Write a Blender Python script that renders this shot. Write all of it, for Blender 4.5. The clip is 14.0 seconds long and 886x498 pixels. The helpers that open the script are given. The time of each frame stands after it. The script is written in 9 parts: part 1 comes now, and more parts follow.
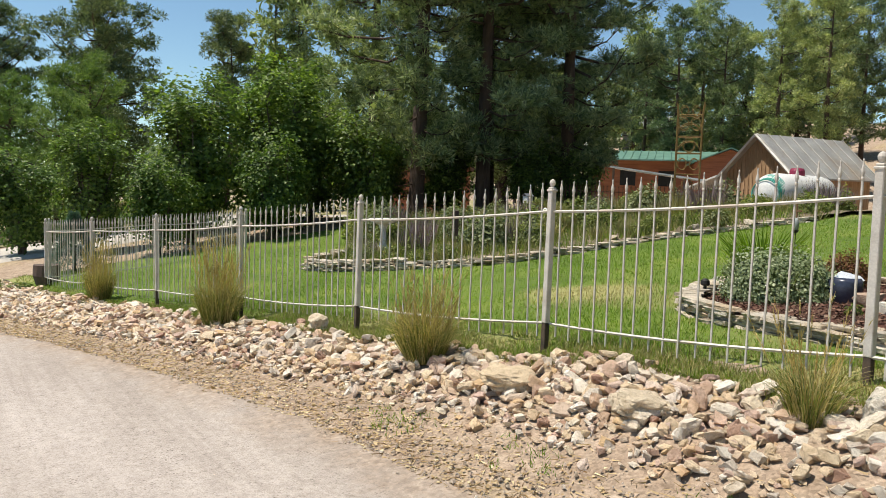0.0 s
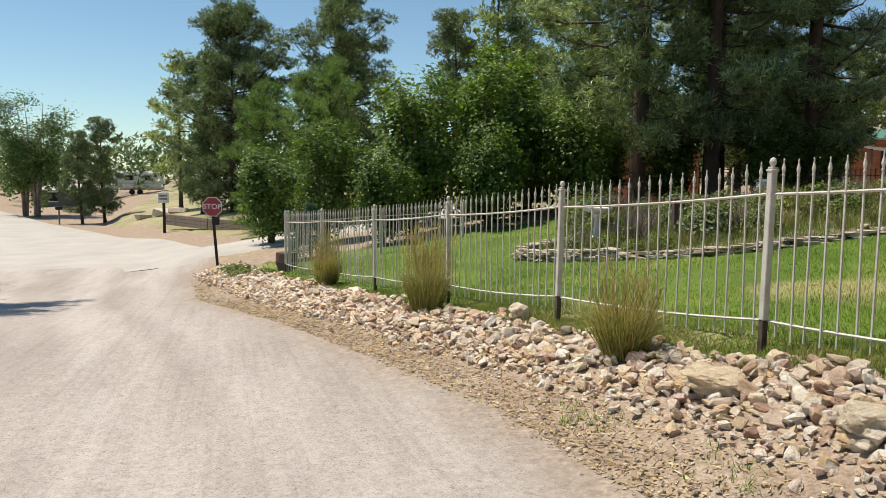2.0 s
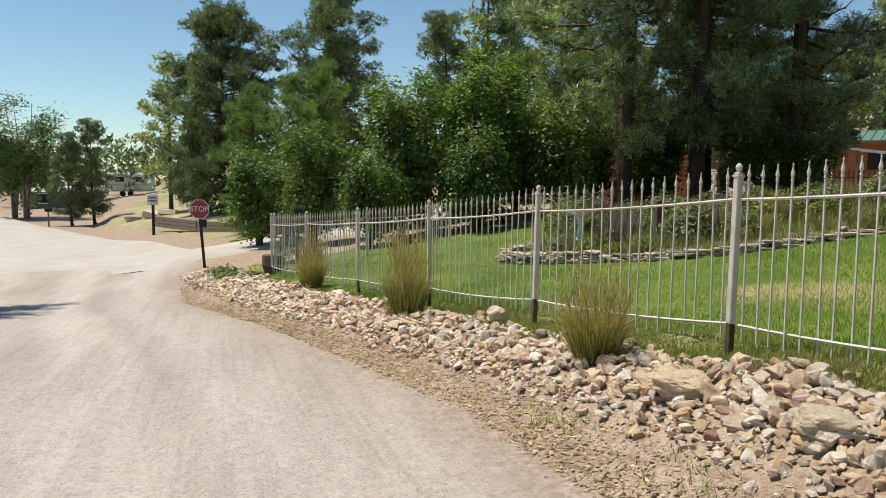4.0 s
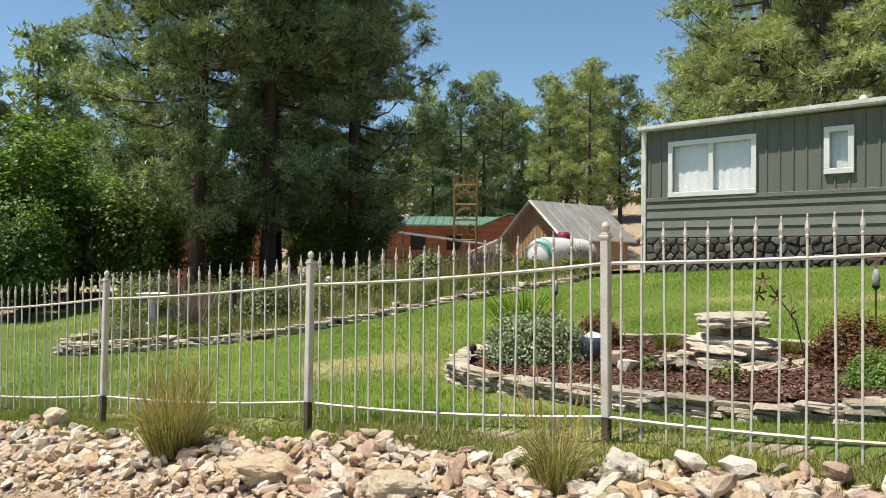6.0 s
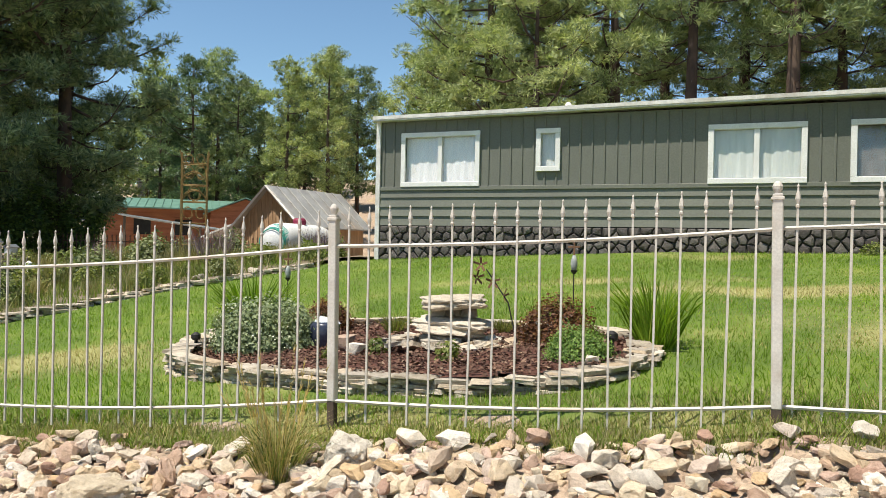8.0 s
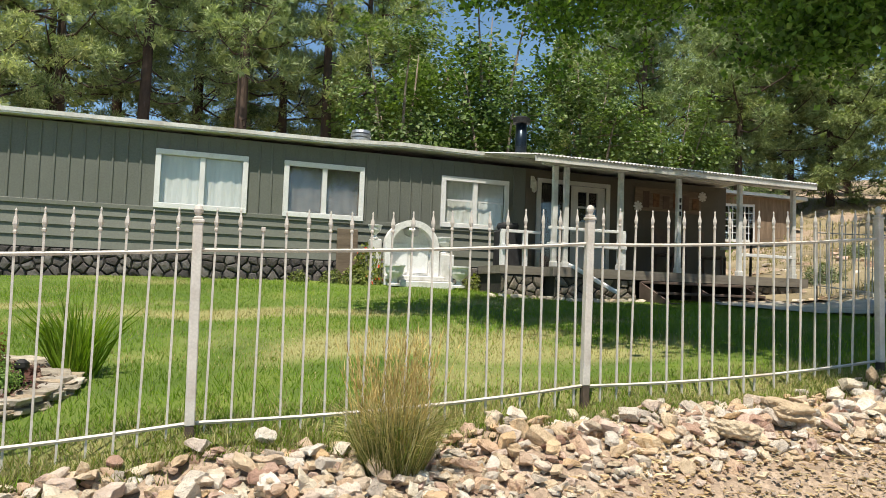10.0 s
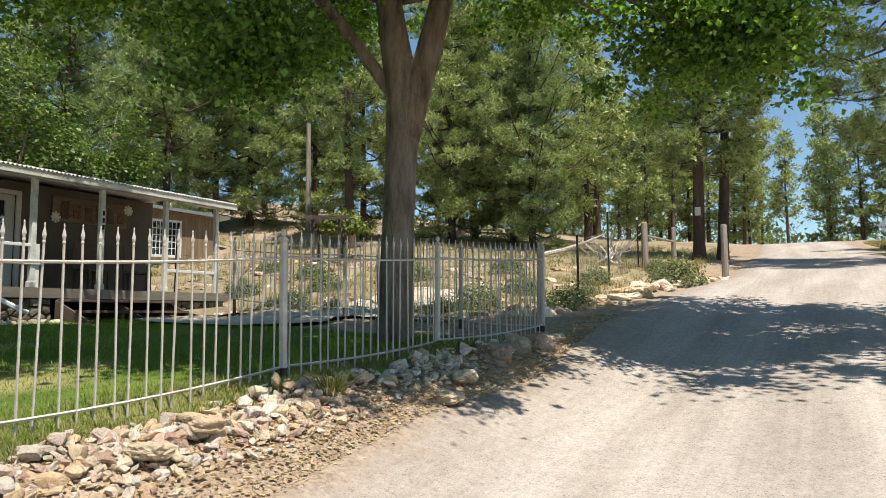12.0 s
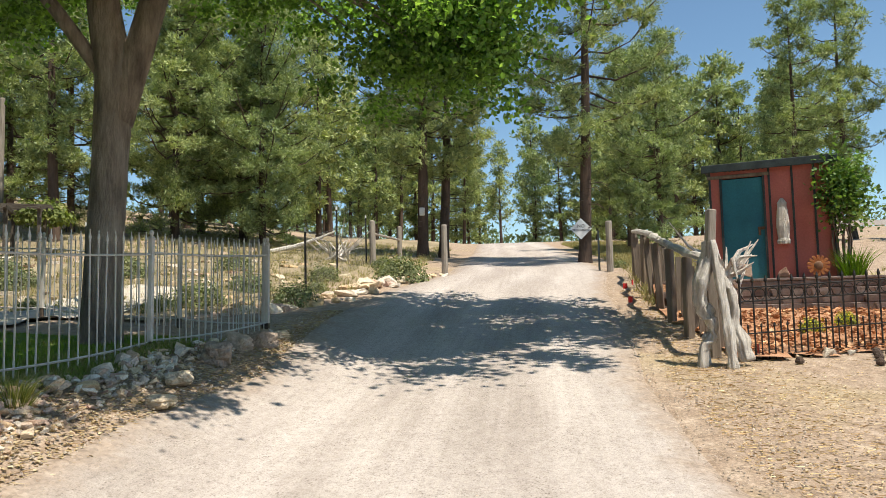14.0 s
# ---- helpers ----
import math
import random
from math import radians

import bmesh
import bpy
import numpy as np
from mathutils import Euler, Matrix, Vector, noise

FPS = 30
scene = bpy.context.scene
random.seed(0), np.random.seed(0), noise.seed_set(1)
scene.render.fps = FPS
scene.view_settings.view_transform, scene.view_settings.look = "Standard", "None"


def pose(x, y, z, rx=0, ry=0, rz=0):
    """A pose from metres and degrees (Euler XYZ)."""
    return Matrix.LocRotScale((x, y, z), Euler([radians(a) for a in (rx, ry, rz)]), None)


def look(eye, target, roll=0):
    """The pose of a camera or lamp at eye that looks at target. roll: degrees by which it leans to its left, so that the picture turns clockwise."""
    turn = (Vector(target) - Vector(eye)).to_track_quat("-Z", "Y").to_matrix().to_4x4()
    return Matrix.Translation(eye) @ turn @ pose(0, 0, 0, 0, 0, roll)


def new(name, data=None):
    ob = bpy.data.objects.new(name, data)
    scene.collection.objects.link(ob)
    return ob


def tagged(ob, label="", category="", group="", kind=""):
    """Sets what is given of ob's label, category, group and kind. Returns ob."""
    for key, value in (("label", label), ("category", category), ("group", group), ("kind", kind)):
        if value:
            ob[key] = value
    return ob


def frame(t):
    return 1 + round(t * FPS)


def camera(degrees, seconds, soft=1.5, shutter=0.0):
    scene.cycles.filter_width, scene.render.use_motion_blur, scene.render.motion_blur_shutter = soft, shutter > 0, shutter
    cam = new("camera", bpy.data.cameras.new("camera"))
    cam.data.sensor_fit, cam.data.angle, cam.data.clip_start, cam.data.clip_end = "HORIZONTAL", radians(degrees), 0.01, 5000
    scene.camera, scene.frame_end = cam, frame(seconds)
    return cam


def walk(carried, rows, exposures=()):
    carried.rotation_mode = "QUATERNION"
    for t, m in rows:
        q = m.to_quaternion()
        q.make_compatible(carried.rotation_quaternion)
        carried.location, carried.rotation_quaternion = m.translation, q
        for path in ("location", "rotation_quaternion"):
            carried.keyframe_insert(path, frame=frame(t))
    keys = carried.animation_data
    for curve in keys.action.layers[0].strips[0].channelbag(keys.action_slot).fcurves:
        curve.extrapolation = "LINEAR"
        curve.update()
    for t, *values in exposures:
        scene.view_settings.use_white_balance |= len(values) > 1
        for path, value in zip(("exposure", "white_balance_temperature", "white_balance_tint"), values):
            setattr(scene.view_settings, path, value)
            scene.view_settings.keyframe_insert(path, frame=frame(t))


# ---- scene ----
cam = camera(61.94, 14.0, soft=0.5)

PATH = [
    (0.0, pose(0.000, -0.000, 1.591, 85.37, -1.82, 56.15)),
    (0.5, pose(0.031, 0.048, 1.570, 84.87, -0.65, 62.29)),
    (1.0, pose(0.012, 0.107, 1.530, 84.59, -0.34, 66.36)),
    (1.5, pose(-0.056, 0.199, 1.538, 84.52, -0.35, 70.27)),
    (2.0, pose(-0.086, 0.313, 1.546, 84.35, -0.56, 73.42)),
    (2.2, pose(-0.076, 0.346, 1.558, 84.18, -0.59, 75.21)),
    (4.3, pose(0.035, 0.449, 1.593, 84.58, -0.47, 71.50)),
    (4.5, pose(0.048, 0.443, 1.611, 85.08, -0.40, 68.61)),
    (5.0, pose(0.050, 0.443, 1.639, 86.12, -0.28, 59.33)),
    (5.5, pose(0.021, 0.427, 1.644, 88.99, -0.59, 49.24)),
    (6.0, pose(0.049, 0.369, 1.651, 90.74, -0.49, 40.60)),
    (6.5, pose(0.058, 0.353, 1.647, 90.89, -0.88, 35.20)),
    (7.0, pose(0.041, 0.394, 1.633, 89.52, -0.48, 32.04)),
    (7.2, pose(0.036, 0.410, 1.633, 88.87, -0.36, 30.24)),
    (9.3, pose(0.126, 0.568, 1.589, 93.15, -2.32, -4.19)),
    (9.5, pose(0.145, 0.549, 1.589, 93.17, -2.38, -8.79)),
    (10.0, pose(0.210, 0.497, 1.590, 93.30, -2.03, -20.24)),
    (10.5, pose(0.248, 0.490, 1.600, 93.94, -1.37, -33.35)),
    (11.0, pose(0.273, 0.514, 1.606, 94.53, -0.78, -44.39)),
    (11.5, pose(0.284, 0.496, 1.603, 94.92, -0.16, -54.15)),
    (12.0, pose(0.296, 0.504, 1.614, 95.12, 0.27, -62.50)),
    (12.5, pose(0.303, 0.512, 1.604, 95.16, 0.57, -69.48)),
    (13.0, pose(0.304, 0.471, 1.602, 95.03, 0.74, -74.65)),
    (13.5, pose(0.315, 0.450, 1.612, 94.97, 1.05, -78.78)),
    (14.0, pose(0.313, 0.405, 1.608, 94.60, 1.27, -82.97)),
]
walk(cam, PATH, exposures=[(0.0, 0.3), (2.0, 0.16), (4.5, 0.12), (5.5, 0.3), (6.2, 0.46), (7.0, 0.55), (10.0, 0.47), (11.5, 0.42), (14.0, 0.47)])

# ---------------------------------------------------------------- sky and sun
SUN_AZ, SUN_EL = 213.0, 68.0   # degrees clockwise from +y, and above the horizon
world = bpy.data.worlds.new("world")
scene.world = world
world.use_nodes = True
wn = world.node_tree
wn.nodes.clear()
sky = wn.nodes.new("ShaderNodeTexSky")
sky.sky_type = "NISHITA"
sky.sun_disc = False
sky.sun_elevation, sky.sun_rotation = radians(SUN_EL), radians(SUN_AZ)
sky.altitude, sky.air_density, sky.dust_density, sky.ozone_density = 600, 1.0, 0.15, 1.0
bg = wn.nodes.new("ShaderNodeBackground")
bg.inputs["Strength"].default_value = 0.1
wo = wn.nodes.new("ShaderNodeOutputWorld")
tint = wn.nodes.new("ShaderNodeMix")
tint.data_type, tint.blend_type = "RGBA", "MULTIPLY"
tint.inputs[0].default_value, tint.inputs[7].default_value = 1.0, (0.93, 1.06, 1.05, 1)
wn.links.new(sky.outputs[0], tint.inputs[6])
wn.links.new(tint.outputs[2], bg.inputs[0])
wn.links.new(bg.outputs[0], wo.inputs[0])
sun_data = bpy.data.lights.new("sun", "SUN")
sun_data.energy, sun_data.angle, sun_data.color = 5.0, radians(0.53), (1.0, 0.92, 0.79)
sun = new("sun", sun_data)
_a, _e = radians(SUN_AZ), radians(SUN_EL)
sun.matrix_world = look((0, 0, 60), Vector((0, 0, 60)) - Vector((math.sin(_a) * math.cos(_e), math.cos(_a) * math.cos(_e), math.sin(_e))))


# ---------------------------------------------------------------- materials
def nodes(name):
    m = bpy.data.materials.new(name)
    m.use_nodes = True
    t = m.node_tree
    return m, t, t.nodes["Principled BSDF"]


def noise_node(t, scale, detail=6, rough=0.6, coords="Object", stretch=None):
    if coords == "Position":
        c = t.nodes.new("ShaderNodeNewGeometry")
    else:
        c = t.nodes.new("ShaderNodeTexCoord")
    n = t.nodes.new("ShaderNodeTexNoise")
    n.inputs["Scale"].default_value, n.inputs["Detail"].default_value, n.inputs["Roughness"].default_value = scale, detail, rough
    if stretch:
        mp = t.nodes.new("ShaderNodeMapping")
        mp.inputs["Scale"].default_value = stretch
        t.links.new(c.outputs[coords], mp.inputs[0])
        t.links.new(mp.outputs[0], n.inputs["Vector"])
    else:
        t.links.new(c.outputs[coords], n.inputs["Vector"])
    return n


def ramp(t, socket, stops):
    r = t.nodes.new("ShaderNodeValToRGB")
    e = r.color_ramp.elements
    while len(e) < len(stops):
        e.new(0.5)
    for el, (pos, col) in zip(e, stops):
        el.position, el.color = pos, (*col, 1)
    t.links.new(socket, r.inputs[0])
    return r


def mix(t, a, b, fac, mode="MIX"):
    """Mix of two colours; each of a, b, fac is a socket or a value."""
    n = t.nodes.new("ShaderNodeMix")
    n.data_type, n.blend_type = "RGBA", mode
    for idx, v in ((0, fac), (6, a), (7, b)):
        if isinstance(v, bpy.types.NodeSocket):
            t.links.new(v, n.inputs[idx])
        else:
            n.inputs[idx].default_value = v if idx == 0 else (*v, 1)
    return n.outputs[2]


def bump(t, bsdf, socket, strength, dist):
    b = t.nodes.new("ShaderNodeBump")
    b.inputs["Strength"].default_value, b.inputs["Distance"].default_value = strength, dist
    t.links.new(socket, b.inputs["Height"])
    t.links.new(b.outputs[0], bsdf.inputs["Normal"])


def surface(name, dark, light, scale=6.0, rough=0.8, metal=0.0, fine=40.0, bump_strength=0.3, bump_dist=0.01, vary=0.0, stain=None, stretch=None, spec=0.4, coords="Object"):
    """A weathered surface: two scales of noise between dark and light, fine relief, optional stains and piece-to-piece variation."""
    m, t, b = nodes(name)
    big, small = noise_node(t, scale, stretch=stretch, coords=coords), noise_node(t, fine, 8, 0.7, stretch=stretch, coords=coords)
    col = ramp(t, big.outputs["Fac"], [(0.3, dark), (0.7, light)]).outputs[0]
    grain = ramp(t, small.outputs["Fac"], [(0.25, (0.72, 0.72, 0.72)), (0.75, (1.18, 1.18, 1.18))]).outputs[0]
    col = mix(t, col, grain, 0.8, "MULTIPLY")
    if stain:
        s = noise_node(t, scale * 0.35, 5, 0.65)
        col = mix(t, col, stain, ramp(t, s.outputs["Fac"], [(0.52, (0, 0, 0)), (0.68, (0.8, 0.8, 0.8))]).outputs[0])
    if vary:
        oi = t.nodes.new("ShaderNodeObjectInfo")
        v = ramp(t, oi.outputs["Random"], [(0, (1 - vary,) * 3), (1, (1 + vary,) * 3)]).outputs[0]
        col = mix(t, col, v, 1.0, "MULTIPLY")
    t.links.new(col, b.inputs["Base Color"])
    b.inputs["Roughness"].default_value, b.inputs["Metallic"].default_value = rough, metal
    b.inputs["Specular IOR Level"].default_value = spec
    if bump_strength:
        bump(t, b, small.outputs["Fac"], bump_strength, bump_dist)
    return m


def foliage(name, dark, light, trans=0.35, rough=0.55, clump=0.9, tip=None):
    """Leaves or needles: colour varies leaf by leaf and clump by clump, and light shines through."""
    m, t, b = nodes(name)
    g = t.nodes.new("ShaderNodeNewGeometry")
    n = noise_node(t, clump, 3)
    col = ramp(t, g.outputs["Random Per Island"], [(0.0, dark), (0.85, light), (1.0, tip or light)]).outputs[0]
    shade = ramp(t, n.outputs["Fac"], [(0.3, (0.7, 0.72, 0.7)), (0.7, (1.2, 1.2, 1.1))]).outputs[0]
    col = mix(t, col, shade, 1.0, "MULTIPLY")
    oi = t.nodes.new("ShaderNodeObjectInfo")
    col = mix(t, col, ramp(t, oi.outputs["Random"], [(0.0, (0.82, 0.88, 0.9)), (1.0, (1.16, 1.1, 1.04))]).outputs[0], 1.0, "MULTIPLY")
    t.links.new(col, b.inputs["Base Color"])
    b.inputs["Roughness"].default_value, b.inputs["Specular IOR Level"].default_value = rough, 0.25
    tr = t.nodes.new("ShaderNodeBsdfTranslucent")
    t.links.new(mix(t, col, (1.3, 1.5, 0.5), 1.0, "MULTIPLY"), tr.inputs[0])
    ms = t.nodes.new("ShaderNodeMixShader")
    ms.inputs[0].default_value = trans
    t.links.new(b.outputs[0], ms.inputs[1])
    t.links.new(tr.outputs[0], ms.inputs[2])
    t.links.new(ms.outputs[0], t.nodes["Material Output"].inputs[0])
    return m


def random_stone(name, stops, rough=0.9, coords="Position"):
    """Stone whose colour changes from piece to piece."""
    m, t, b = nodes(name)
    oi = t.nodes.new("ShaderNodeObjectInfo")
    g = t.nodes.new("ShaderNodeNewGeometry")
    add = t.nodes.new("ShaderNodeMath")
    add.operation = "FRACT"
    s = t.nodes.new("ShaderNodeMath")
    s.operation = "ADD"
    t.links.new(oi.outputs["Random"], s.inputs[0])
    t.links.new(g.outputs["Random Per Island"], s.inputs[1])
    t.links.new(s.outputs[0], add.inputs[0])
    col = ramp(t, add.outputs[0], stops)
    col.color_ramp.interpolation = "LINEAR"
    big, small = noise_node(t, 13, 6, 0.65, coords=coords), noise_node(t, 65, 8, 0.75, coords=coords)
    c = mix(t, col.outputs[0], ramp(t, big.outputs["Fac"], [(0.3, (0.78, 0.72, 0.64)), (0.45, (1.0, 0.97, 0.93)), (0.7, (1.25, 1.23, 1.2))]).outputs[0], 1.0, "MULTIPLY")
    c = mix(t, c, ramp(t, small.outputs["Fac"], [(0.3, (0.7, 0.68, 0.66)), (0.45, (1, 1, 1)), (0.7, (1.15, 1.15, 1.15))]).outputs[0], 0.85, "MULTIPLY")
    t.links.new(c, b.inputs["Base Color"])
    b.inputs["Roughness"].default_value, b.inputs["Specular IOR Level"].default_value = rough, 0.25
    bump(t, b, small.outputs["Fac"], 1.0, 0.022)
    return m


M = {}
M["needle"] = foliage("pine_needles", (0.14, 0.185, 0.09), (0.41, 0.465, 0.215), 0.2, 0.42, 0.5, (0.56, 0.58, 0.31))
M["needle_dark"] = foliage("dark_pine_needles", (0.065, 0.1, 0.055), (0.22, 0.275, 0.14), 0.16, 0.45, 0.5, (0.31, 0.36, 0.175))
M["needle_deep"] = foliage("deep_pine_needles", (0.08, 0.12, 0.07), (0.37, 0.43, 0.225), 0.22, 0.4, 0.5, (0.58, 0.6, 0.34))
M["needle_young"] = foliage("young_pine_needles", (0.08, 0.14, 0.05), (0.22, 0.3, 0.1), 0.3, 0.5, 0.8)
M["leaf"] = foliage("cottonwood_leaves", (0.07, 0.125, 0.045), (0.25, 0.39, 0.12), 0.6, 0.3, 0.7, (0.4, 0.53, 0.2))
M["leaf_hedge"] = foliage("shrub_leaves", (0.05, 0.09, 0.03), (0.175, 0.255, 0.07), 0.36, 0.45, 0.5, (0.3, 0.38, 0.12))
M["leaf_aspen"] = foliage("aspen_leaves", (0.05, 0.09, 0.025), (0.155, 0.22, 0.065), 0.3, 0.4, 0.6, (0.28, 0.34, 0.15))
M["leaf_garden"] = foliage("garden_leaves", (0.08, 0.105, 0.03), (0.24, 0.275, 0.085), 0.34, 0.5, 1.5, (0.42, 0.4, 0.17))
M["leaf_sage"] = foliage("grey_green_leaves", (0.1, 0.125, 0.065), (0.26, 0.285, 0.16), 0.25, 0.7, 2.0)
M["leaf_lavender"] = foliage("pale_grey_green_leaves", (0.13, 0.165, 0.085), (0.32, 0.36, 0.21), 0.2, 0.7, 2.0, (0.5, 0.52, 0.38))
M["leaf_barberry"] = foliage("barberry_leaves", (0.07, 0.03, 0.018), (0.24, 0.1, 0.05), 0.3, 0.5, 2.0, (0.24, 0.2, 0.07))
M["leaf_box"] = foliage("boxwood_leaves", (0.07, 0.135, 0.035), (0.21, 0.32, 0.09), 0.3, 0.45, 3.0)
M["flower_white"] = foliage("white_flowers", (0.6, 0.6, 0.5), (0.8, 0.8, 0.72), 0.2, 0.7, 3.0)
M["flower_mauve"] = foliage("mauve_flowers", (0.14, 0.1, 0.13), (0.3, 0.22, 0.27), 0.2, 0.7, 2.0)
M["flower_yellow"] = foliage("yellow_flowers", (0.6, 0.5, 0.02), (0.8, 0.7, 0.05), 0.2, 0.7, 2.0)
M["flower_red"] = foliage("red_flowers", (0.45, 0.04, 0.02), (0.7, 0.12, 0.05), 0.2, 0.7, 2.0)
M["grass"] = foliage("lawn_grass_blades", (0.09, 0.155, 0.011), (0.2, 0.325, 0.028), 0.36, 0.6, 0.6, (0.35, 0.41, 0.075))
M["grass_dry"] = foliage("dry_grass_blades", (0.2, 0.17, 0.07), (0.42, 0.37, 0.19), 0.2, 0.7, 0.7, (0.55, 0.5, 0.3))
M["reed"] = foliage("reed_grass_blades", (0.08, 0.105, 0.025), (0.25, 0.265, 0.075), 0.3, 0.6, 2.0, (0.56, 0.48, 0.24))
M["reed_plume"] = foliage("reed_grass_plumes", (0.3, 0.23, 0.09), (0.6, 0.49, 0.26), 0.25, 0.8, 2.0)
M["bark"] = surface("pine_bark", (0.045, 0.032, 0.026), (0.15, 0.1, 0.072), 3, 0.95, fine=25, bump_strength=0.9, bump_dist=0.04, stretch=(1, 1, 0.25))
M["bark_grey"] = surface("cottonwood_bark", (0.12, 0.09, 0.07), (0.47, 0.38, 0.3), 2.2, 0.95, fine=13, bump_strength=0.9, bump_dist=0.07, stretch=(3.0, 3.0, 0.7))
M["bark_dark"] = surface("shrub_bark", (0.05, 0.04, 0.03), (0.13, 0.11, 0.09), 4, 0.95, fine=30)
M["fence_paint"] = surface("old_cream_fence_paint", (0.53, 0.495, 0.445), (0.64, 0.605, 0.55), 5, 0.5, fine=70, bump_strength=0.15, bump_dist=0.003, stain=(0.4, 0.32, 0.25))
M["fence_base"] = surface("rusty_dark_post_base", (0.03, 0.025, 0.022), (0.12, 0.085, 0.06), 14, 0.8, fine=70)
M["fence_rust"] = surface("rusted_iron", (0.1, 0.05, 0.03), (0.24, 0.13, 0.07), 14, 0.85, fine=70)
M["siding"] = surface("grey_green_siding_paint", (0.13, 0.138, 0.116), (0.16, 0.168, 0.142), 1.2, 0.65, fine=30, bump_strength=0.1, bump_dist=0.004)
M["siding_low"] = surface("grey_green_lap_siding", (0.148, 0.154, 0.13), (0.18, 0.187, 0.158), 1.5, 0.65, fine=30, bump_strength=0.12, bump_dist=0.004, vary=0.06)
M["siding_porch"] = surface("brown_porch_wall", (0.1, 0.085, 0.065), (0.14, 0.12, 0.095), 1.5, 0.7, fine=30)
M["white"] = surface("white_trim_paint", (0.7, 0.7, 0.69), (0.82, 0.82, 0.81), 4, 0.5, fine=60, bump_strength=0.1, bump_dist=0.002)
M["white_old"] = surface("weathered_white_paint", (0.55, 0.54, 0.51), (0.78, 0.77, 0.74), 5, 0.65, fine=50, bump_strength=0.2, bump_dist=0.004, stain=(0.4, 0.37, 0.32))
M["skirt_stone"] = random_stone("dark_skirt_stone", [(0, (0.06, 0.055, 0.055)), (0.5, (0.11, 0.1, 0.1)), (1, (0.17, 0.16, 0.155))])
M["skirt_joint"] = surface("dark_mortar", (0.025, 0.023, 0.022), (0.05, 0.045, 0.04), 10, 0.95)
M["rock"] = random_stone("sandstone_rubble", [(0, (0.6, 0.46, 0.31)), (0.16, (0.73, 0.61, 0.45)), (0.27, (0.4, 0.25, 0.19)), (0.38, (0.76, 0.69, 0.56)), (0.5, (0.64, 0.46, 0.27)), (0.62, (0.6, 0.44, 0.37)), (0.74, (0.8, 0.73, 0.62)), (0.86, (0.5, 0.44, 0.38)), (0.94, (0.84, 0.8, 0.72)), (1, (0.48, 0.31, 0.24))])
M["rock_tan"] = random_stone("tan_boulder", [(0, (0.57, 0.45, 0.31)), (0.5, (0.63, 0.52, 0.37)), (1, (0.66, 0.58, 0.46))])
M["rock_brown"] = random_stone("brown_grey_boulder", [(0, (0.32, 0.26, 0.21)), (1, (0.47, 0.4, 0.32))])
M["pale_stone"] = random_stone("pale_boulder", [(0, (0.66, 0.61, 0.53)), (1, (0.76, 0.72, 0.65))])
M["flagstone"] = random_stone("pale_flagstone", [(0, (0.34, 0.3, 0.24)), (0.3, (0.58, 0.52, 0.43)), (0.5, (0.48, 0.38, 0.27)), (0.75, (0.64, 0.59, 0.51)), (1, (0.4, 0.36, 0.31))])

# ---------------------------------------------------------------- mesh helpers
RNG = np.random.default_rng(7)


def make_mesh(name, verts, faces, smooth=False):
    me = bpy.data.meshes.new(name)
    verts = np.asarray(verts, dtype=np.float32).reshape(-1, 3)
    if isinstance(faces, np.ndarray):
        n, k = faces.shape
        me.vertices.add(len(verts))
        me.vertices.foreach_set("co", verts.ravel())
        me.loops.add(n * k)
        me.loops.foreach_set("vertex_index", faces.astype(np.int32).ravel())
        me.polygons.add(n)
        me.polygons.foreach_set("loop_start", np.arange(0, n * k, k, dtype=np.int32))
        me.update(calc_edges=True)
    else:
        me.from_pydata(verts.tolist(), [], faces)
        me.update()
    me.polygons.foreach_set("use_smooth", np.full(len(me.polygons), bool(smooth)))
    return me


def part(name, shape, material, parent=None, label="", smooth=False):
    """One mesh object from a bmesh, a mesh, or (verts, faces), under a thing or a part."""
    if isinstance(shape, bmesh.types.BMesh):
        me = bpy.data.meshes.new(name)
        shape.to_mesh(me)
        shape.free()
        if smooth:
            me.polygons.foreach_set("use_smooth", np.ones(len(me.polygons), dtype=bool))
    elif isinstance(shape, tuple):
        me = make_mesh(name, *shape, smooth=smooth)
    else:
        me = shape
    if material and not me.materials:
        me.materials.append(material)
    ob = new(name, me)
    if parent:
        ob.parent = parent
    if label:
        ob["label"] = label
    return ob


def thing(name, label, category, at=(0, 0, 0), turn=0, group="", kind=""):
    """An empty at the base of a thing; its parts hang from it."""
    ob = new(name)
    ob.empty_display_size = 0.1
    ob.matrix_basis = pose(*at, 0, 0, turn)
    return tagged(ob, label, category, group, kind)


def box(bm, x0, x1, y0, y1, z0, z1, bevel=0.0, m=None):
    vs = [bm.verts.new((x, y, z)) for z in (z0, z1) for y in (y0, y1) for x in (x0, x1)]
    fs = [bm.faces.new([vs[i] for i in q]) for q in ((0, 2, 3, 1), (4, 5, 7, 6), (0, 1, 5, 4), (2, 6, 7, 3), (0, 4, 6, 2), (1, 3, 7, 5))]
    if bevel:
        edges = {e for f in fs for e in f.edges}
        out = bmesh.ops.bevel(bm, geom=list(edges), offset=bevel, segments=1, affect="EDGES", profile=0.5)
        vs = list({v for f in out["faces"] for v in f.verts})
    if m is not None:
        for v in vs:
            v.co = m @ v.co
    return vs


def boxes(*specs, bevel=0.0):
    bm = bmesh.new()
    for s in specs:
        box(bm, *s, bevel=bevel)
    return bm


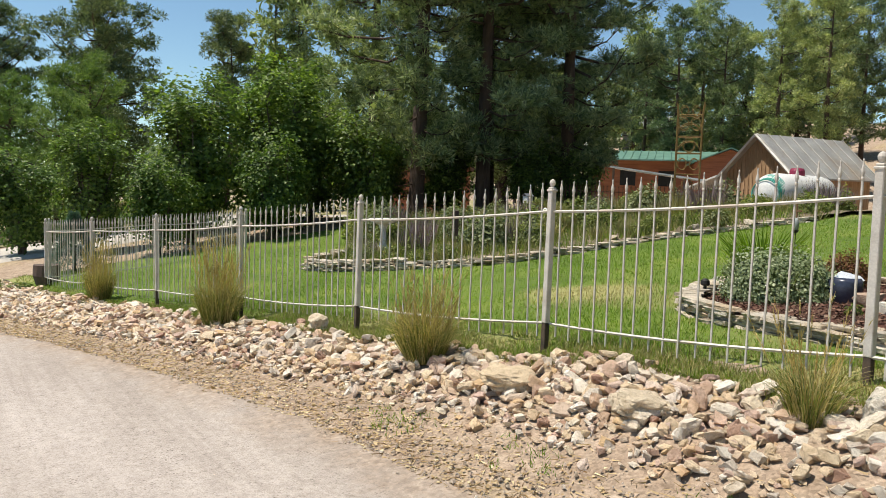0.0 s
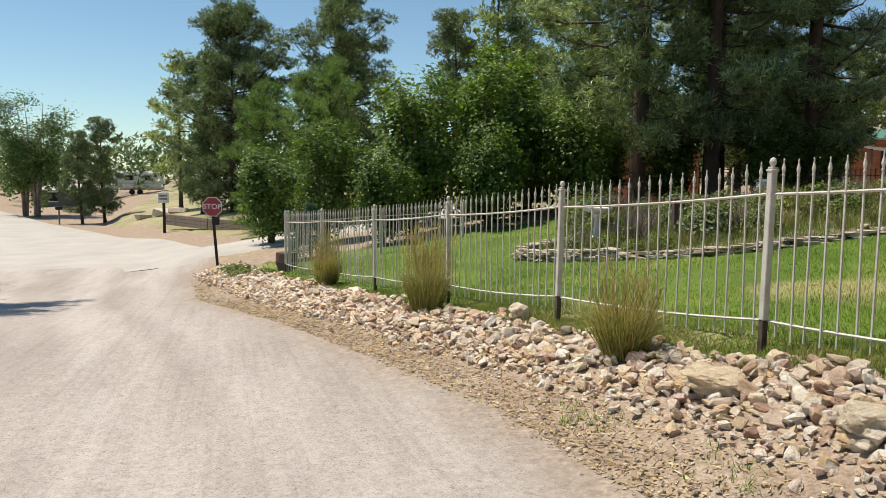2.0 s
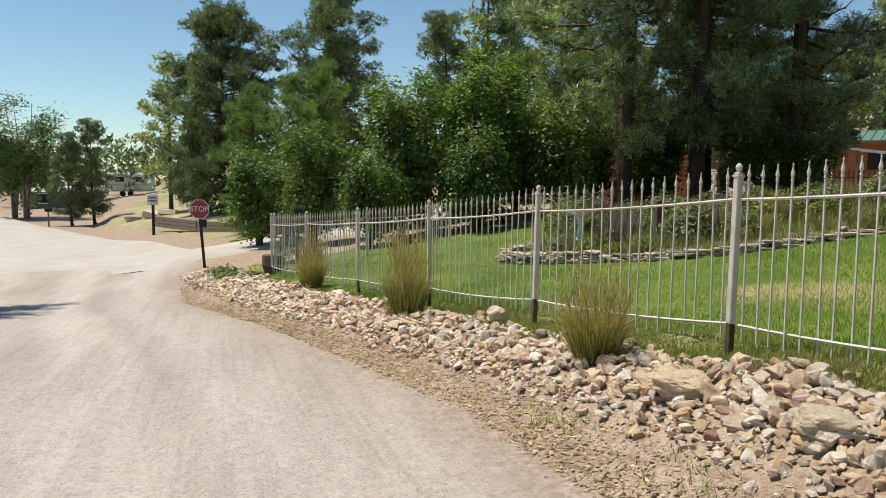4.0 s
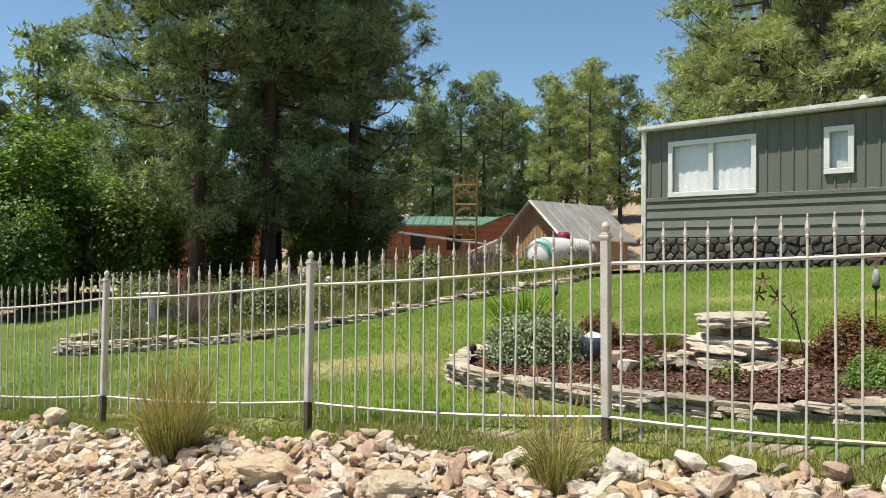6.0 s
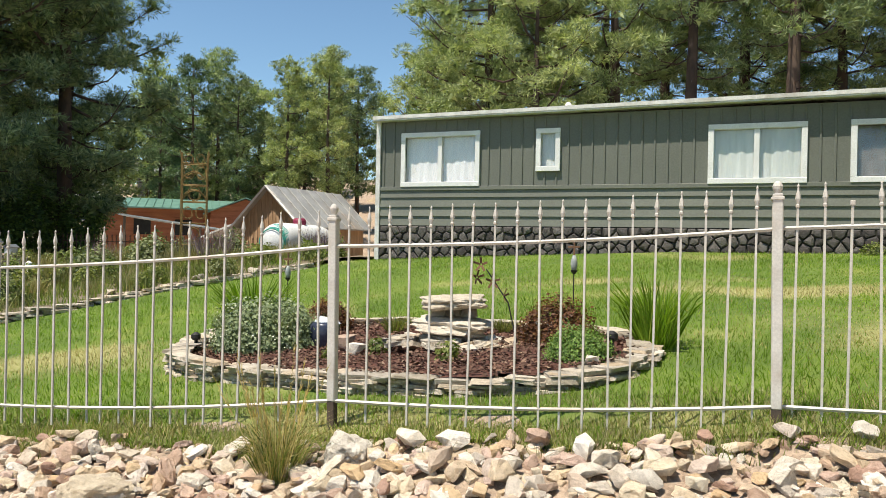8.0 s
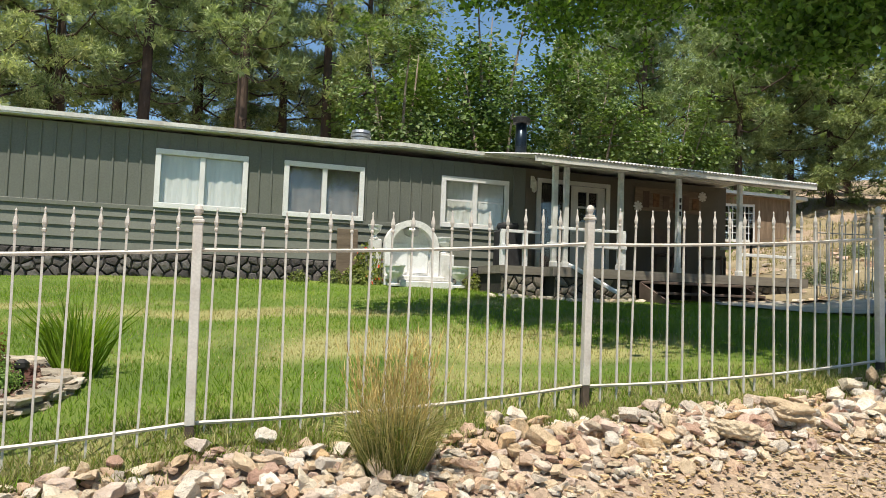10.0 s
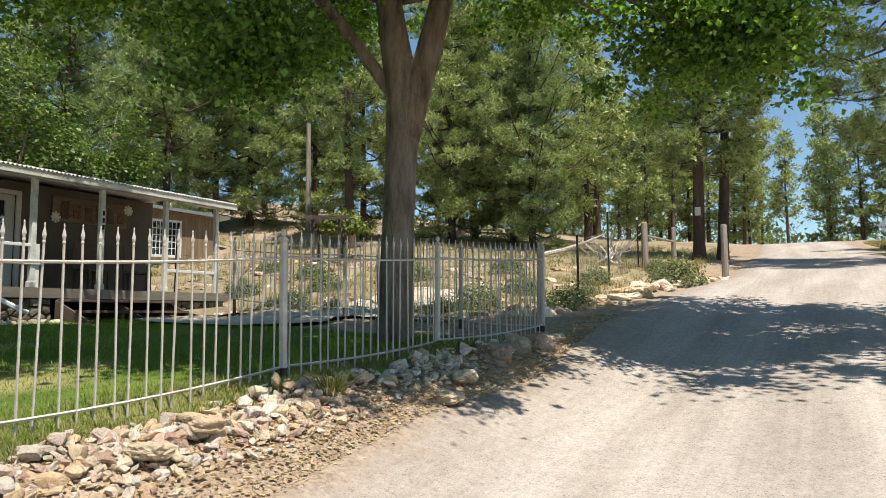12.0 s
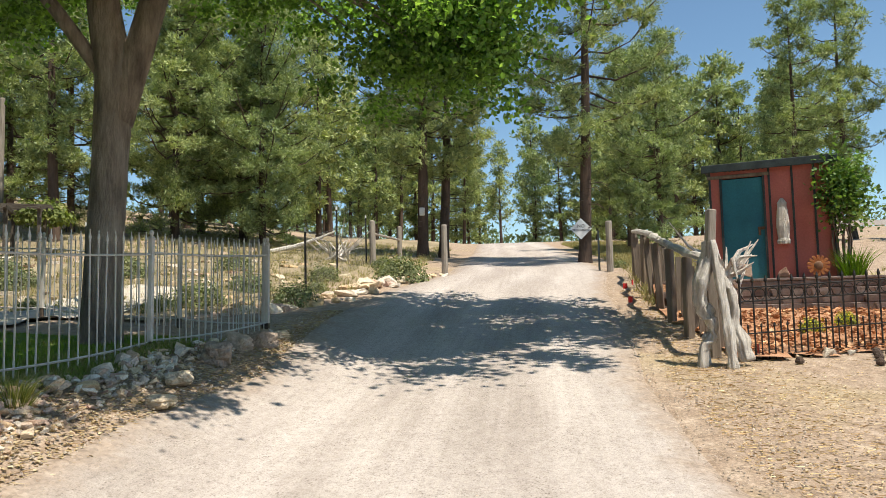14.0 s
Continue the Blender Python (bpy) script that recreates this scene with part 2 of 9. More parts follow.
def lathe(profile, sides=12):
    """Surface of revolution from (radius, z) pairs, closed at both ends."""
    v, f = [], []
    for r, z in profile:
        for k in range(sides):
            a = 2 * math.pi * k / sides
            v.append((r * math.cos(a), r * math.sin(a), z))
    for i in range(len(profile) - 1):
        for k in range(sides):
            a, b = i * sides + k, i * sides + (k + 1) % sides
            f.append((a, b, b + sides, a + sides))
    f.append(tuple(range(sides))[::-1])
    f.append(tuple(range((len(profile) - 1) * sides, len(profile) * sides)))
    return v, f


def tube(points, radii, sides=8, v=None, f=None):
    """A bent, tapering tube; appends to v, f if given."""
    v, f = ([] if v is None else v), ([] if f is None else f)
    pts = [Vector(p) for p in points]
    base = len(v)
    for i, p in enumerate(pts):
        d = (pts[min(i + 1, len(pts) - 1)] - pts[max(i - 1, 0)]).normalized()
        side = d.cross(Vector((0.31, 0.17, 0.93) if abs(d.z) < 0.9 else (1, 0.1, 0))).normalized()
        up = side.cross(d)
        r = radii[i] if hasattr(radii, "__len__") else radii
        for k in range(sides):
            a = 2 * math.pi * k / sides
            v.append(tuple(p + side * (r * math.cos(a)) + up * (r * math.sin(a))))
    for i in range(len(pts) - 1):
        for k in range(sides):
            a, b = base + i * sides + k, base + i * sides + (k + 1) % sides
            f.append((a, b, b + sides, a + sides))
    f.append(tuple(range(base, base + sides))[::-1])
    f.append(tuple(range(len(v) - sides, len(v))))
    return v, f


def unit(a):
    return a / np.maximum(np.linalg.norm(a, axis=-1, keepdims=True), 1e-9)


def blades(base, way, length, width, droop=0.0, rng=RNG):
    """Thin curved blades (3 triangles each) from base points along way."""
    n = len(base)
    side = unit(np.cross(way, unit(rng.normal(size=(n, 3)))))
    length, width = np.broadcast_to(length, n)[:, None], np.broadcast_to(width, n)[:, None]
    mid = base + way * length * 0.55
    tip = base + way * length + np.stack([way[:, 0] * 0, way[:, 0] * 0, -droop * length[:, 0]], 1) + way * [1, 1, 0] * length * droop
    v = np.stack([base - side * width / 2, base + side * width / 2, mid - side * width * 0.4, mid + side * width * 0.4, tip], 1)
    o = np.arange(n)[:, None] * 5
    f = np.concatenate([o + [0, 1, 3], o + [0, 3, 2], o + [2, 3, 4]], 0)
    return v.reshape(-1, 3), f


def spikes(base, way, length, width, rng=RNG):
    """Single thin triangles: needles."""
    n = len(base)
    side = unit(np.cross(way, unit(rng.normal(size=(n, 3))))) * np.broadcast_to(width, n)[:, None] / 2
    v = np.stack([base - side, base + side, base + way * np.broadcast_to(length, n)[:, None]], 1)
    return v.reshape(-1, 3), np.arange(3 * n).reshape(-1, 3)


def sprays(base, way, length, width, rng=RNG):
    """Pairs of needles as one sliver each: narrow at the twig, two tips."""
    n = len(base)
    side = unit(np.cross(way, unit(rng.normal(size=(n, 3))))) * np.broadcast_to(width, n)[:, None] / 2
    ln = np.broadcast_to(length, n)[:, None]
    v = np.stack([base, base + way * ln + side, base + way * ln * rng.uniform(0.55, 0.85, (n, 1)) - side], 1)
    return v.reshape(-1, 3), np.arange(3 * n).reshape(-1, 3)


def leaves(base, size, rng=RNG, normal=None, fold=0.15):
    """Four-cornered folded leaves of random turn."""
    n = len(base)
    a = unit(rng.normal(size=(n, 3)) + [0, 0, -0.3])
    nn = unit(rng.normal(size=(n, 3)) + [0, 0, 1.0]) if normal is None else unit(normal + 0.5 * rng.normal(size=(n, 3)))
    b = unit(np.cross(nn, a))
    a = np.cross(b, nn)
    s = np.broadcast_to(size, n)[:, None]
    v = np.stack([base, base + a * s * 0.45 + b * s * 0.42 + nn * s * fold, base + a * s, base + a * s * 0.45 - b * s * 0.42 + nn * s * fold], 1)
    o = np.arange(n)[:, None] * 4
    return v.reshape(-1, 3), np.concatenate([o + [0, 1, 2], o + [0, 2, 3]], 0)


def join(*pairs):
    vs, fs, o = [], [], 0
    for v, f in pairs:
        vs.append(np.asarray(v).reshape(-1, 3))
        fs.append(np.asarray(f) + o)
        o += len(vs[-1])
    return np.concatenate(vs), np.concatenate(fs)


# ---------------------------------------------------------------- lie of the land
FENCE_X = [-16.40, -14.01, -11.64, -9.26, -6.88, -4.48, -2.09, 0.33, 2.76, 5.20, 7.62, 10.03]
FENCE_Y = [1.61, 2.09, 2.62, 3.12, 3.59, 4.07, 4.36, 4.65, 4.68, 4.58, 4.38, 4.01]
FENCE_TOP = [0.77, 0.92, 1.09, 1.29, 1.51, 1.70, 1.88, 2.01, 2.19, 2.35, 2.50, 2.63]


def fence_y(x):
    """The fence line, carried on past its ends."""
    return np.interp(x, [-200, *FENCE_X, 14, 20, 45, 200], [-30, *FENCE_Y, 3.6, 2.9, 3.6, 5])


def base_z(x):
    """Ground under the fence."""
    return np.interp(x, [-200, -60, -30, *FENCE_X, 14, 20, 26, 45, 60, 200],
                     [-1.6, -1.5, -1.2, -0.62, -0.48, -0.33, -0.14, 0.06, 0.29, 0.52, 0.73, 0.87, 1.07, 1.22, 1.36, 1.75, 2.5, 3.3, 5.45, 6.1, 8])


def back_z(x):
    """Ground along the front of the house."""
    return np.interp(x, [-200, -60, -30, -16, -6.6, -0.7, 4.4, 7, 10, 12.5, 14.5, 20, 30, 45, 60, 200],
                     [0, -0.2, 0.2, 0.75, 1.36, 1.67, 1.74, 1.58, 1.6, 1.85, 2.4, 3.4, 4.6, 6.3, 7.0, 9])


def road_z(x):
    return np.interp(x, [-200, -60, -35, -23, -16, -8, 0, 6, 11, 16, 20, 26, 45, 60, 200],
                     [-3.2, -2.3, -1.7, -1.4, -1.0, -0.45, 0.0, 0.55, 1.12, 1.88, 2.45, 3.25, 5.45, 6.1, 8])


def height(x, y):
    """Height of the ground at x, y (numbers or arrays)."""
    n = y - fence_y(x)
    b, h, r = base_z(x), back_z(x), road_z(x)
    up = b + (h - b) * np.clip(n / 10, 0, 1) + np.interp(x, [-30, 6, 20], [0.22, 0.1, 0.06]) * np.clip(y - 36, 0, 50) + 0.03 * np.clip(y - 19, 0, 20) * np.clip((x + 14) / 12, 0, 1) + 0.12 * np.clip(y - 12, 0, 30) * np.clip((x - 20.5) / 6, 0, 1)
    t = np.clip(-n / 2.3, 0, 1)
    down = b + (r - b) * t * t * (3 - 2 * t) + 0.02 * np.clip(-n - 9, 0, 60)
    return np.where(n >= 0, up, down)

# ---------------------------------------------------------------- ground, road, lawn
def steps(a, b, d):
    return np.arange(a, b, d)


def wobble(x, y, s, seed=0.0):
    """Cheap smooth noise of about unit size for arrays."""
    return (np.sin(x * s * 1.3 + 2.1 * np.sin(y * s * 0.7 + seed) + seed) + np.sin(y * s * 1.7 + 1.7 * np.sin(x * s * 1.1 + seed * 2) + 1.3)) * 0.5


NORTH = ([-100, -73, -43, -32, -24, -19.5, -15, -13, -10.5, -7, -5.2, -3.4, 0, 3.5, 5.5, 7.6, 11.2, 16, 20, 30, 45, 60, 90],
         [-22.5, -13.9, -5.2, -1.9, 0.3, -0.6, -0.3, 0.3, 1.0, 1.75, 2.1, 2.25, 2.7, 3.2, 3.25, 3.0, 3.4, 3.4, 2.5, 2.6, 3.5, 5.5, 12])
SOUTH = ([-100, -43, -26, -18, -10, 0, 5.2, 8.2, 11.5, 16, 20, 30, 45, 60, 90],
         [-30, -12, -7.5, -5.2, -3.8, -2.6, -0.55, -0.5, -0.8, -0.9, -1.3, -0.8, 0.0, 1.5, 7])


def land(x, y):
    """Height with the small unevenness of the bare earth; smooth under the road."""
    n = y - fence_y(x)
    rough = np.clip((np.abs(n + 1.1) < 1.6) * 1.0, 0, 1) * 0.022 + np.clip(np.abs(y) / 80, 0, 1) * 0.5
    rough = np.where((n > 0.3) & (x > -19.2) & (x < 10.2) & (y < 16), 0.0, rough)
    off = np.maximum(y - np.interp(x, *NORTH), np.interp(x, *SOUTH) - y)
    rough = 0.003 + rough * np.clip((off - 0.45) / 0.8, 0, 1)
    return height(x, y) + rough * (wobble(x, y, 2.1) + 0.3 * wobble(x, y, 4.3, 1.0))


def put(x, y, dz=0.0):
    """A place on the ground."""
    return (x, y, float(land(np.float64(x), np.float64(y))) + dz)


def sheet(xs, ys, z):
    X, Y = np.meshgrid(xs, ys)
    v = np.stack([X, Y, z(X, Y)], -1).reshape(-1, 3)
    w = len(xs)
    i = (np.arange(len(ys) - 1)[:, None] * w + np.arange(w - 1)).ravel()
    return v, np.stack([i, i + 1, i + w + 1, i + w], 1)


def earth_material():
    """Dry tan dirt with pebbles, rust-brown pine litter and pale dry grass in patches."""
    m, t, b = nodes("dry_dirt_and_litter")
    n1, n2, n3 = noise_node(t, 0.35, 5), noise_node(t, 5, 8, 0.75), noise_node(t, 45, 8, 0.8)
    col = ramp(t, n2.outputs["Fac"], [(0.32, (0.27, 0.2, 0.145)), (0.55, (0.4, 0.315, 0.24)), (0.72, (0.52, 0.43, 0.345))]).outputs[0]
    dry = ramp(t, n2.outputs["Fac"], [(0.35, (0.3, 0.24, 0.12)), (0.7, (0.5, 0.43, 0.26))]).outputs[0]
    col = mix(t, col, dry, ramp(t, n1.outputs["Fac"], [(0.55, (0, 0, 0)), (0.72, (0.7, 0.7, 0.7))]).outputs[0])
    vor = t.nodes.new("ShaderNodeTexVoronoi")
    vor.inputs["Scale"].default_value = 55
    c = t.nodes.new("ShaderNodeTexCoord")
    t.links.new(c.outputs["Object"], vor.inputs["Vector"])
    col = mix(t, col, ramp(t, vor.outputs["Color"], [(0.2, (0.68, 0.66, 0.64)), (0.8, (1.25, 1.22, 1.2))]).outputs[0], 0.7, "MULTIPLY")
    col = mix(t, col, ramp(t, n3.outputs["Fac"], [(0.3, (0.6, 0.58, 0.55)), (0.7, (1.25, 1.25, 1.25))]).outputs[0], 0.8, "MULTIPLY")
    t.links.new(col, b.inputs["Base Color"])
    b.inputs["Roughness"].default_value, b.inputs["Specular IOR Level"].default_value = 0.95, 0.15
    bump(t, b, n3.outputs["Fac"], 0.6, 0.012)
    return m


def road_material():
    """Pale graded gravel, with wheel tracks worn smoother and loose darker pebbles."""
    m, t, b = nodes("pale_gravel_road")
    n1, n2, n3 = noise_node(t, 0.9, 4, stretch=(0.25, 1.6, 1)), noise_node(t, 9, 8, 0.75), noise_node(t, 90, 6, 0.8)
    col = ramp(t, n1.outputs["Fac"], [(0.36, (0.395, 0.35, 0.318)), (0.64, (0.485, 0.437, 0.402))]).outputs[0]
    col = mix(t, col, ramp(t, n2.outputs["Fac"], [(0.3, (0.8, 0.78, 0.76)), (0.7, (1.12, 1.12, 1.12))]).outputs[0], 0.8, "MULTIPLY")
    vor = t.nodes.new("ShaderNodeTexVoronoi")
    vor.inputs["Scale"].default_value = 34
    c = t.nodes.new("ShaderNodeTexCoord")
    t.links.new(c.outputs["Object"], vor.inputs["Vector"])
    peb = ramp(t, vor.outputs["Distance"], [(0.12, (0.5, 0.47, 0.45)), (0.3, (1, 1, 1))]).outputs[0]
    where = ramp(t, noise_node(t, 3.1, 5).outputs["Fac"], [(0.4, (0, 0, 0)), (0.62, (1, 1, 1))]).outputs[0]
    col = mix(t, col, peb, where, "MULTIPLY")
    col = mix(t, col, ramp(t, n3.outputs["Fac"], [(0.36, (0.55, 0.54, 0.53)), (0.49, (1, 1, 1)), (0.66, (1.28, 1.28, 1.27))]).outputs[0], 0.65, "MULTIPLY")
    ac = t.nodes.new("ShaderNodeAttribute")
    ac.attribute_name = "across"
    jit = t.nodes.new("ShaderNodeMath")
    jit.operation = "MULTIPLY_ADD"
    jit.inputs[1].default_value = 0.12
    t.links.new(noise_node(t, 0.8, 5, 0.65, stretch=(0.3, 1, 1)).outputs["Fac"], jit.inputs[0])
    t.links.new(ac.outputs["Fac"], jit.inputs[2])
    ruts = ramp(t, jit.outputs[0], [(0.12, (0.86, 0.84, 0.82)), (0.24, (1.08, 1.08, 1.07)), (0.32, (1.1, 1.1, 1.09)), (0.38, (0.86, 0.84, 0.82)), (0.48, (0.9, 0.89, 0.87)), (0.56, (1.1, 1.1, 1.1)), (0.64, (1.08, 1.08, 1.07)), (0.71, (0.84, 0.82, 0.8)), (0.8, (1.08, 1.08, 1.08)), (0.94, (0.85, 0.83, 0.8))]).outputs[0]
    col = mix(t, col, ruts, 0.65, "MULTIPLY")
    fine = noise_node(t, 2.2, 6, 0.7, stretch=(0.12, 7, 1))
    col = mix(t, col, ramp(t, fine.outputs["Fac"], [(0.36, (0.74, 0.72, 0.7)), (0.5, (1, 1, 1)), (0.66, (1.1, 1.1, 1.1))]).outputs[0], 0.3, "MULTIPLY")
    n4 = noise_node(t, 26, 5, 0.8)
    col = mix(t, col, ramp(t, n4.outputs["Fac"], [(0.34, (0.56, 0.54, 0.52)), (0.45, (0.98, 0.98, 0.98)), (0.66, (1.16, 1.16, 1.16))]).outputs[0], 0.7, "MULTIPLY")
    at = t.nodes.new("ShaderNodeAttribute")
    at.attribute_name = "worn"
    add = t.nodes.new("ShaderNodeMath")
    add.operation = "ADD"
    t.links.new(at.outputs["Fac"], add.inputs[0])
    t.links.new(noise_node(t, 1.6, 7, 0.7).outputs["Fac"], add.inputs[1])
    verge = ramp(t, n2.outputs["Fac"], [(0.3, (0.25, 0.19, 0.14)), (0.55, (0.37, 0.295, 0.23)), (0.72, (0.48, 0.4, 0.32))]).outputs[0]
    verge = mix(t, verge, ramp(t, vor.outputs["Color"], [(0.2, (0.68, 0.66, 0.64)), (0.8, (1.25, 1.22, 1.2))]).outputs[0], 0.7, "MULTIPLY")
    col = mix(t, verge, col, ramp(t, add.outputs[0], [(0.55, (0, 0, 0)), (1.05, (1, 1, 1))]).outputs[0])
    t.links.new(col, b.inputs["Base Color"])
    b.inputs["Roughness"].default_value, b.inputs["Specular IOR Level"].default_value = 0.95, 0.15
    bump(t, b, n4.outputs["Fac"], 0.6, 0.02)
    return m


def turf_material():
    m, t, b = nodes("turf")
    n1, n2 = noise_node(t, 0.9, 5), noise_node(t, 30, 8, 0.8)
    col = ramp(t, n1.outputs["Fac"], [(0.3, (0.08, 0.14, 0.014)), (0.55, (0.145, 0.215, 0.028)), (0.72, (0.23, 0.27, 0.05))]).outputs[0]
    dr = t.nodes.new("ShaderNodeAttribute")
    dr.attribute_name = "dry"
    col = mix(t, col, (0.38, 0.36, 0.15), ramp(t, dr.outputs["Fac"], [(0.25, (0, 0, 0)), (0.75, (0.9, 0.9, 0.9))]).outputs[0])
    col = mix(t, col, ramp(t, n2.outputs["Fac"], [(0.3, (0.55, 0.55, 0.5)), (0.7, (1.3, 1.3, 1.2))]).outputs[0], 0.9, "MULTIPLY")
    t.links.new(col, b.inputs["Base Color"])
    b.inputs["Roughness"].default_value = 0.9
    bump(t, b, n2.outputs["Fac"], 0.8, 0.03)
    return m


M["earth"], M["road"], M["turf"] = earth_material(), road_material(), turf_material()
M["asphalt"] = surface("pale_old_asphalt", (0.42, 0.385, 0.345), (0.52, 0.48, 0.43), 0.6, 0.95, fine=30)

gx = np.unique(np.round(np.concatenate([steps(-300, -80, 20), steps(-80, -30, 3), steps(-30, -20, 0.6), steps(-20, 14, 0.22), steps(14, 30, 0.5), steps(30, 80, 3), steps(80, 301, 20)]), 3))
gy = np.unique(np.round(np.concatenate([steps(-300, -60, 20), steps(-60, -12, 3), steps(-12, -4, 0.5), steps(-4, 8, 0.22), steps(8, 20, 0.5), steps(20, 80, 2.5), steps(80, 301, 20)]), 3))
ground = tagged(part("ground", sheet(gx, gy, land), M["earth"], smooth=True), "dry tan dirt with pine litter and pale grass", "ground", kind="structure")


def strip(name, xs, y0, y1, lift, mat, label, cat):
    """A road laid on the land; the attribute 'worn' falls to 0 at its ragged edges."""
    rows, worn, across = [], [], []
    ks = [0, 0.04, 0.09, 0.16, 0.26, 0.38, 0.5, 0.62, 0.74, 0.84, 0.91, 0.96, 1]
    for k in ks:
        y = y0 + (y1 - y0) * k
        e = min(k, 1 - k)
        rows.append(np.stack([xs, y, height(xs, y) + lift * min(1.0, e * 14) + (0.008 if e > 0 else -0.03)], -1))
        worn.append(np.full(len(xs), min(1.0, e * 4.5)))
        across.append(np.full(len(xs), k))
    w = len(xs)
    i = (np.arange(len(ks) - 1)[:, None] * w + np.arange(w - 1)).ravel()
    ob = part(name, (np.concatenate(rows), np.stack([i, i + 1, i + w + 1, i + w], 1)), mat, smooth=True)
    ob.data.attributes.new("worn", "FLOAT", "POINT").data.foreach_set("value", np.concatenate(worn).astype(np.float32))
    ob.data.attributes.new("across", "FLOAT", "POINT").data.foreach_set("value", np.concatenate(across).astype(np.float32))
    return tagged(ob, label, cat, kind="structure")


rx = np.concatenate([steps(-27, 20, 0.25), steps(20, 80, 1.5)])
strip("road", rx, np.interp(rx, *SOUTH) - 0.3, np.interp(rx, *NORTH) + 0.3, 0.03, M["road"], "pale graded gravel road with faint wheel tracks", "road")

# paved street that the gravel road runs into, and its arm behind the hedge
def paved(name, label, line, half, lift):
    pts = np.array(line, float)
    t = np.linspace(0, len(pts) - 1, 90)
    cx, cy = np.interp(t, np.arange(len(pts)), pts[:, 0]), np.interp(t, np.arange(len(pts)), pts[:, 1])
    d = unit(np.stack([np.gradient(cx), np.gradient(cy)], -1))
    v = []
    for k in (-1, -0.9, -0.4, 0.0, 0.4, 0.9, 1):
        x, y = cx - d[:, 1] * half * k, cy + d[:, 0] * half * k
        v.append(np.stack([x, y, height(x, y) + lift * np.clip(t / 0.6, 0.25, 1) * (1 if abs(k) < 0.99 else -0.3)], -1))
    i = (np.arange(6)[:, None] * 90 + np.arange(89)).ravel()
    return tagged(part(name, (np.concatenate(v), np.stack([i, i + 1, i + 91, i + 90], 1)), M["asphalt"], smooth=True), label, "road", kind="structure")


paved("street", "pale worn asphalt street leading away", [(-23.5, -2.6), (-33, -5.2), (-43, -8.8), (-73, -20.2), (-110, -36)], 3.4, 0.11)
paved("side_street", "pale asphalt side street passing behind the hedge", [(-24.5, -3.5), (-25.2, 0), (-26.5, 5), (-29, 14), (-31, 30)], 2.15, 0.08)


M["meadow"] = surface("dry_meadow_grass", (0.2, 0.2, 0.075), (0.42, 0.36, 0.21), 0.35, 0.95, fine=14, bump_strength=0.6, bump_dist=0.05, stain=(0.46, 0.37, 0.25))
tagged(part("meadow", sheet(np.concatenate([steps(-130, -60, 4), steps(-60, -28, 1)]), steps(-7, 40, 1.0), lambda x, y: land(x, y) + np.where(y > -0.44 + 0.31 * (x + 28) + 1.4, 0.04, -0.5)), M["meadow"], smooth=True), "dry olive and tan meadow beyond the side street", "meadow", kind="structure")


# edge of the flower garden, which bounds the lawn
GARDEN = [(-13.1, 6.6), (-12.8, 5.6), (-12.2, 5.45), (-10.9, 6.0), (-9.24, 7.15), (-8.7, 8.9), (-8.5, 10.2), (-7.9, 11.2), (-7.2, 12.8)]
BED = [(-4.75, 6.5), (-4.5, 5.85), (-4.0, 5.55), (-3.0, 5.32), (-2.0, 5.15), (-1.3, 5.2), (-0.82, 5.38), (-0.53, 5.72), (-0.44, 6.15), (-0.52, 6.65), (-0.9, 7.1), (-2.1, 7.5), (-3.4, 7.75), (-4.4, 7.35)]


def inside(px, py, poly):
    """Even-odd test for arrays of points."""
    hit = np.zeros(np.shape(px), bool)
    for (x0, y0), (x1, y1) in zip(poly, poly[1:] + poly[:1]):
        cross = (y0 > py) != (y1 > py)
        hit ^= cross & (px < (x1 - x0) * (py - y0) / ((y1 - y0) or 1e-9) + x0)
    return hit


GARDEN_AREA = GARDEN + [(-6.8, 14.5), (-9, 22), (-22, 22), (-20, 10)]


def on_lawn(x, y):
    n = y - fence_y(x)
    right = 8.9 + 0.1 * (y - 5)
    return (n > -0.22 + 0.06 * wobble(x, y, 2.3)) & (y < 14.3 + 3 * (x < -6.5)) & (x < right + 0.2 * wobble(x, y, 1.7)) & (x > -19) & ~inside(x, y, GARDEN_AREA) & ~inside(x, y, BED)


lv, lf = sheet(steps(-19, 10.2, 0.12), steps(1, 16, 0.12), lambda x, y: land(x, y) + 0.018)
mid = lv[lf].mean(1)
keep = on_lawn(mid[:, 0], mid[:, 1])
PATCHES = [(-5.9, 6.1, 1.0, 0.55, 1.25), (-4.6, 8.4, 0.6, 1.2, 0.6), (2.2, 7.3, 1.7, 0.8, 1.2), (1.0, 9.6, 2.3, 0.55, 1.05), (3.6, 6.3, 1.3, 0.55, 1.05), (-1.5, 10.5, 2.5, 0.4, 0.7), (4.5, 8.2, 1.0, 0.5, 0.6)]


def dryness(x, y):
    """How far the lawn has dried to straw, about 0 to 1."""
    dry = 0.42 * wobble(x, y, 0.75, 4.0) + 0.3 * wobble(x, y, 1.9, 1.0) - 0.06
    for px, py, rx_, ry_, s in PATCHES:
        dry = np.maximum(dry, 0.85 * s * np.exp(-((x - px) / rx_) ** 2 - ((y - py) / ry_) ** 2) + 0.25 * wobble(x, y, 2.7, 3.0))
    dry = dry - 0.3 * np.clip((-6.8 - x) / 2.5, 0, 1)
    return dry + 0.6 * np.exp(-((y - fence_y(x)) / 0.45) ** 2)


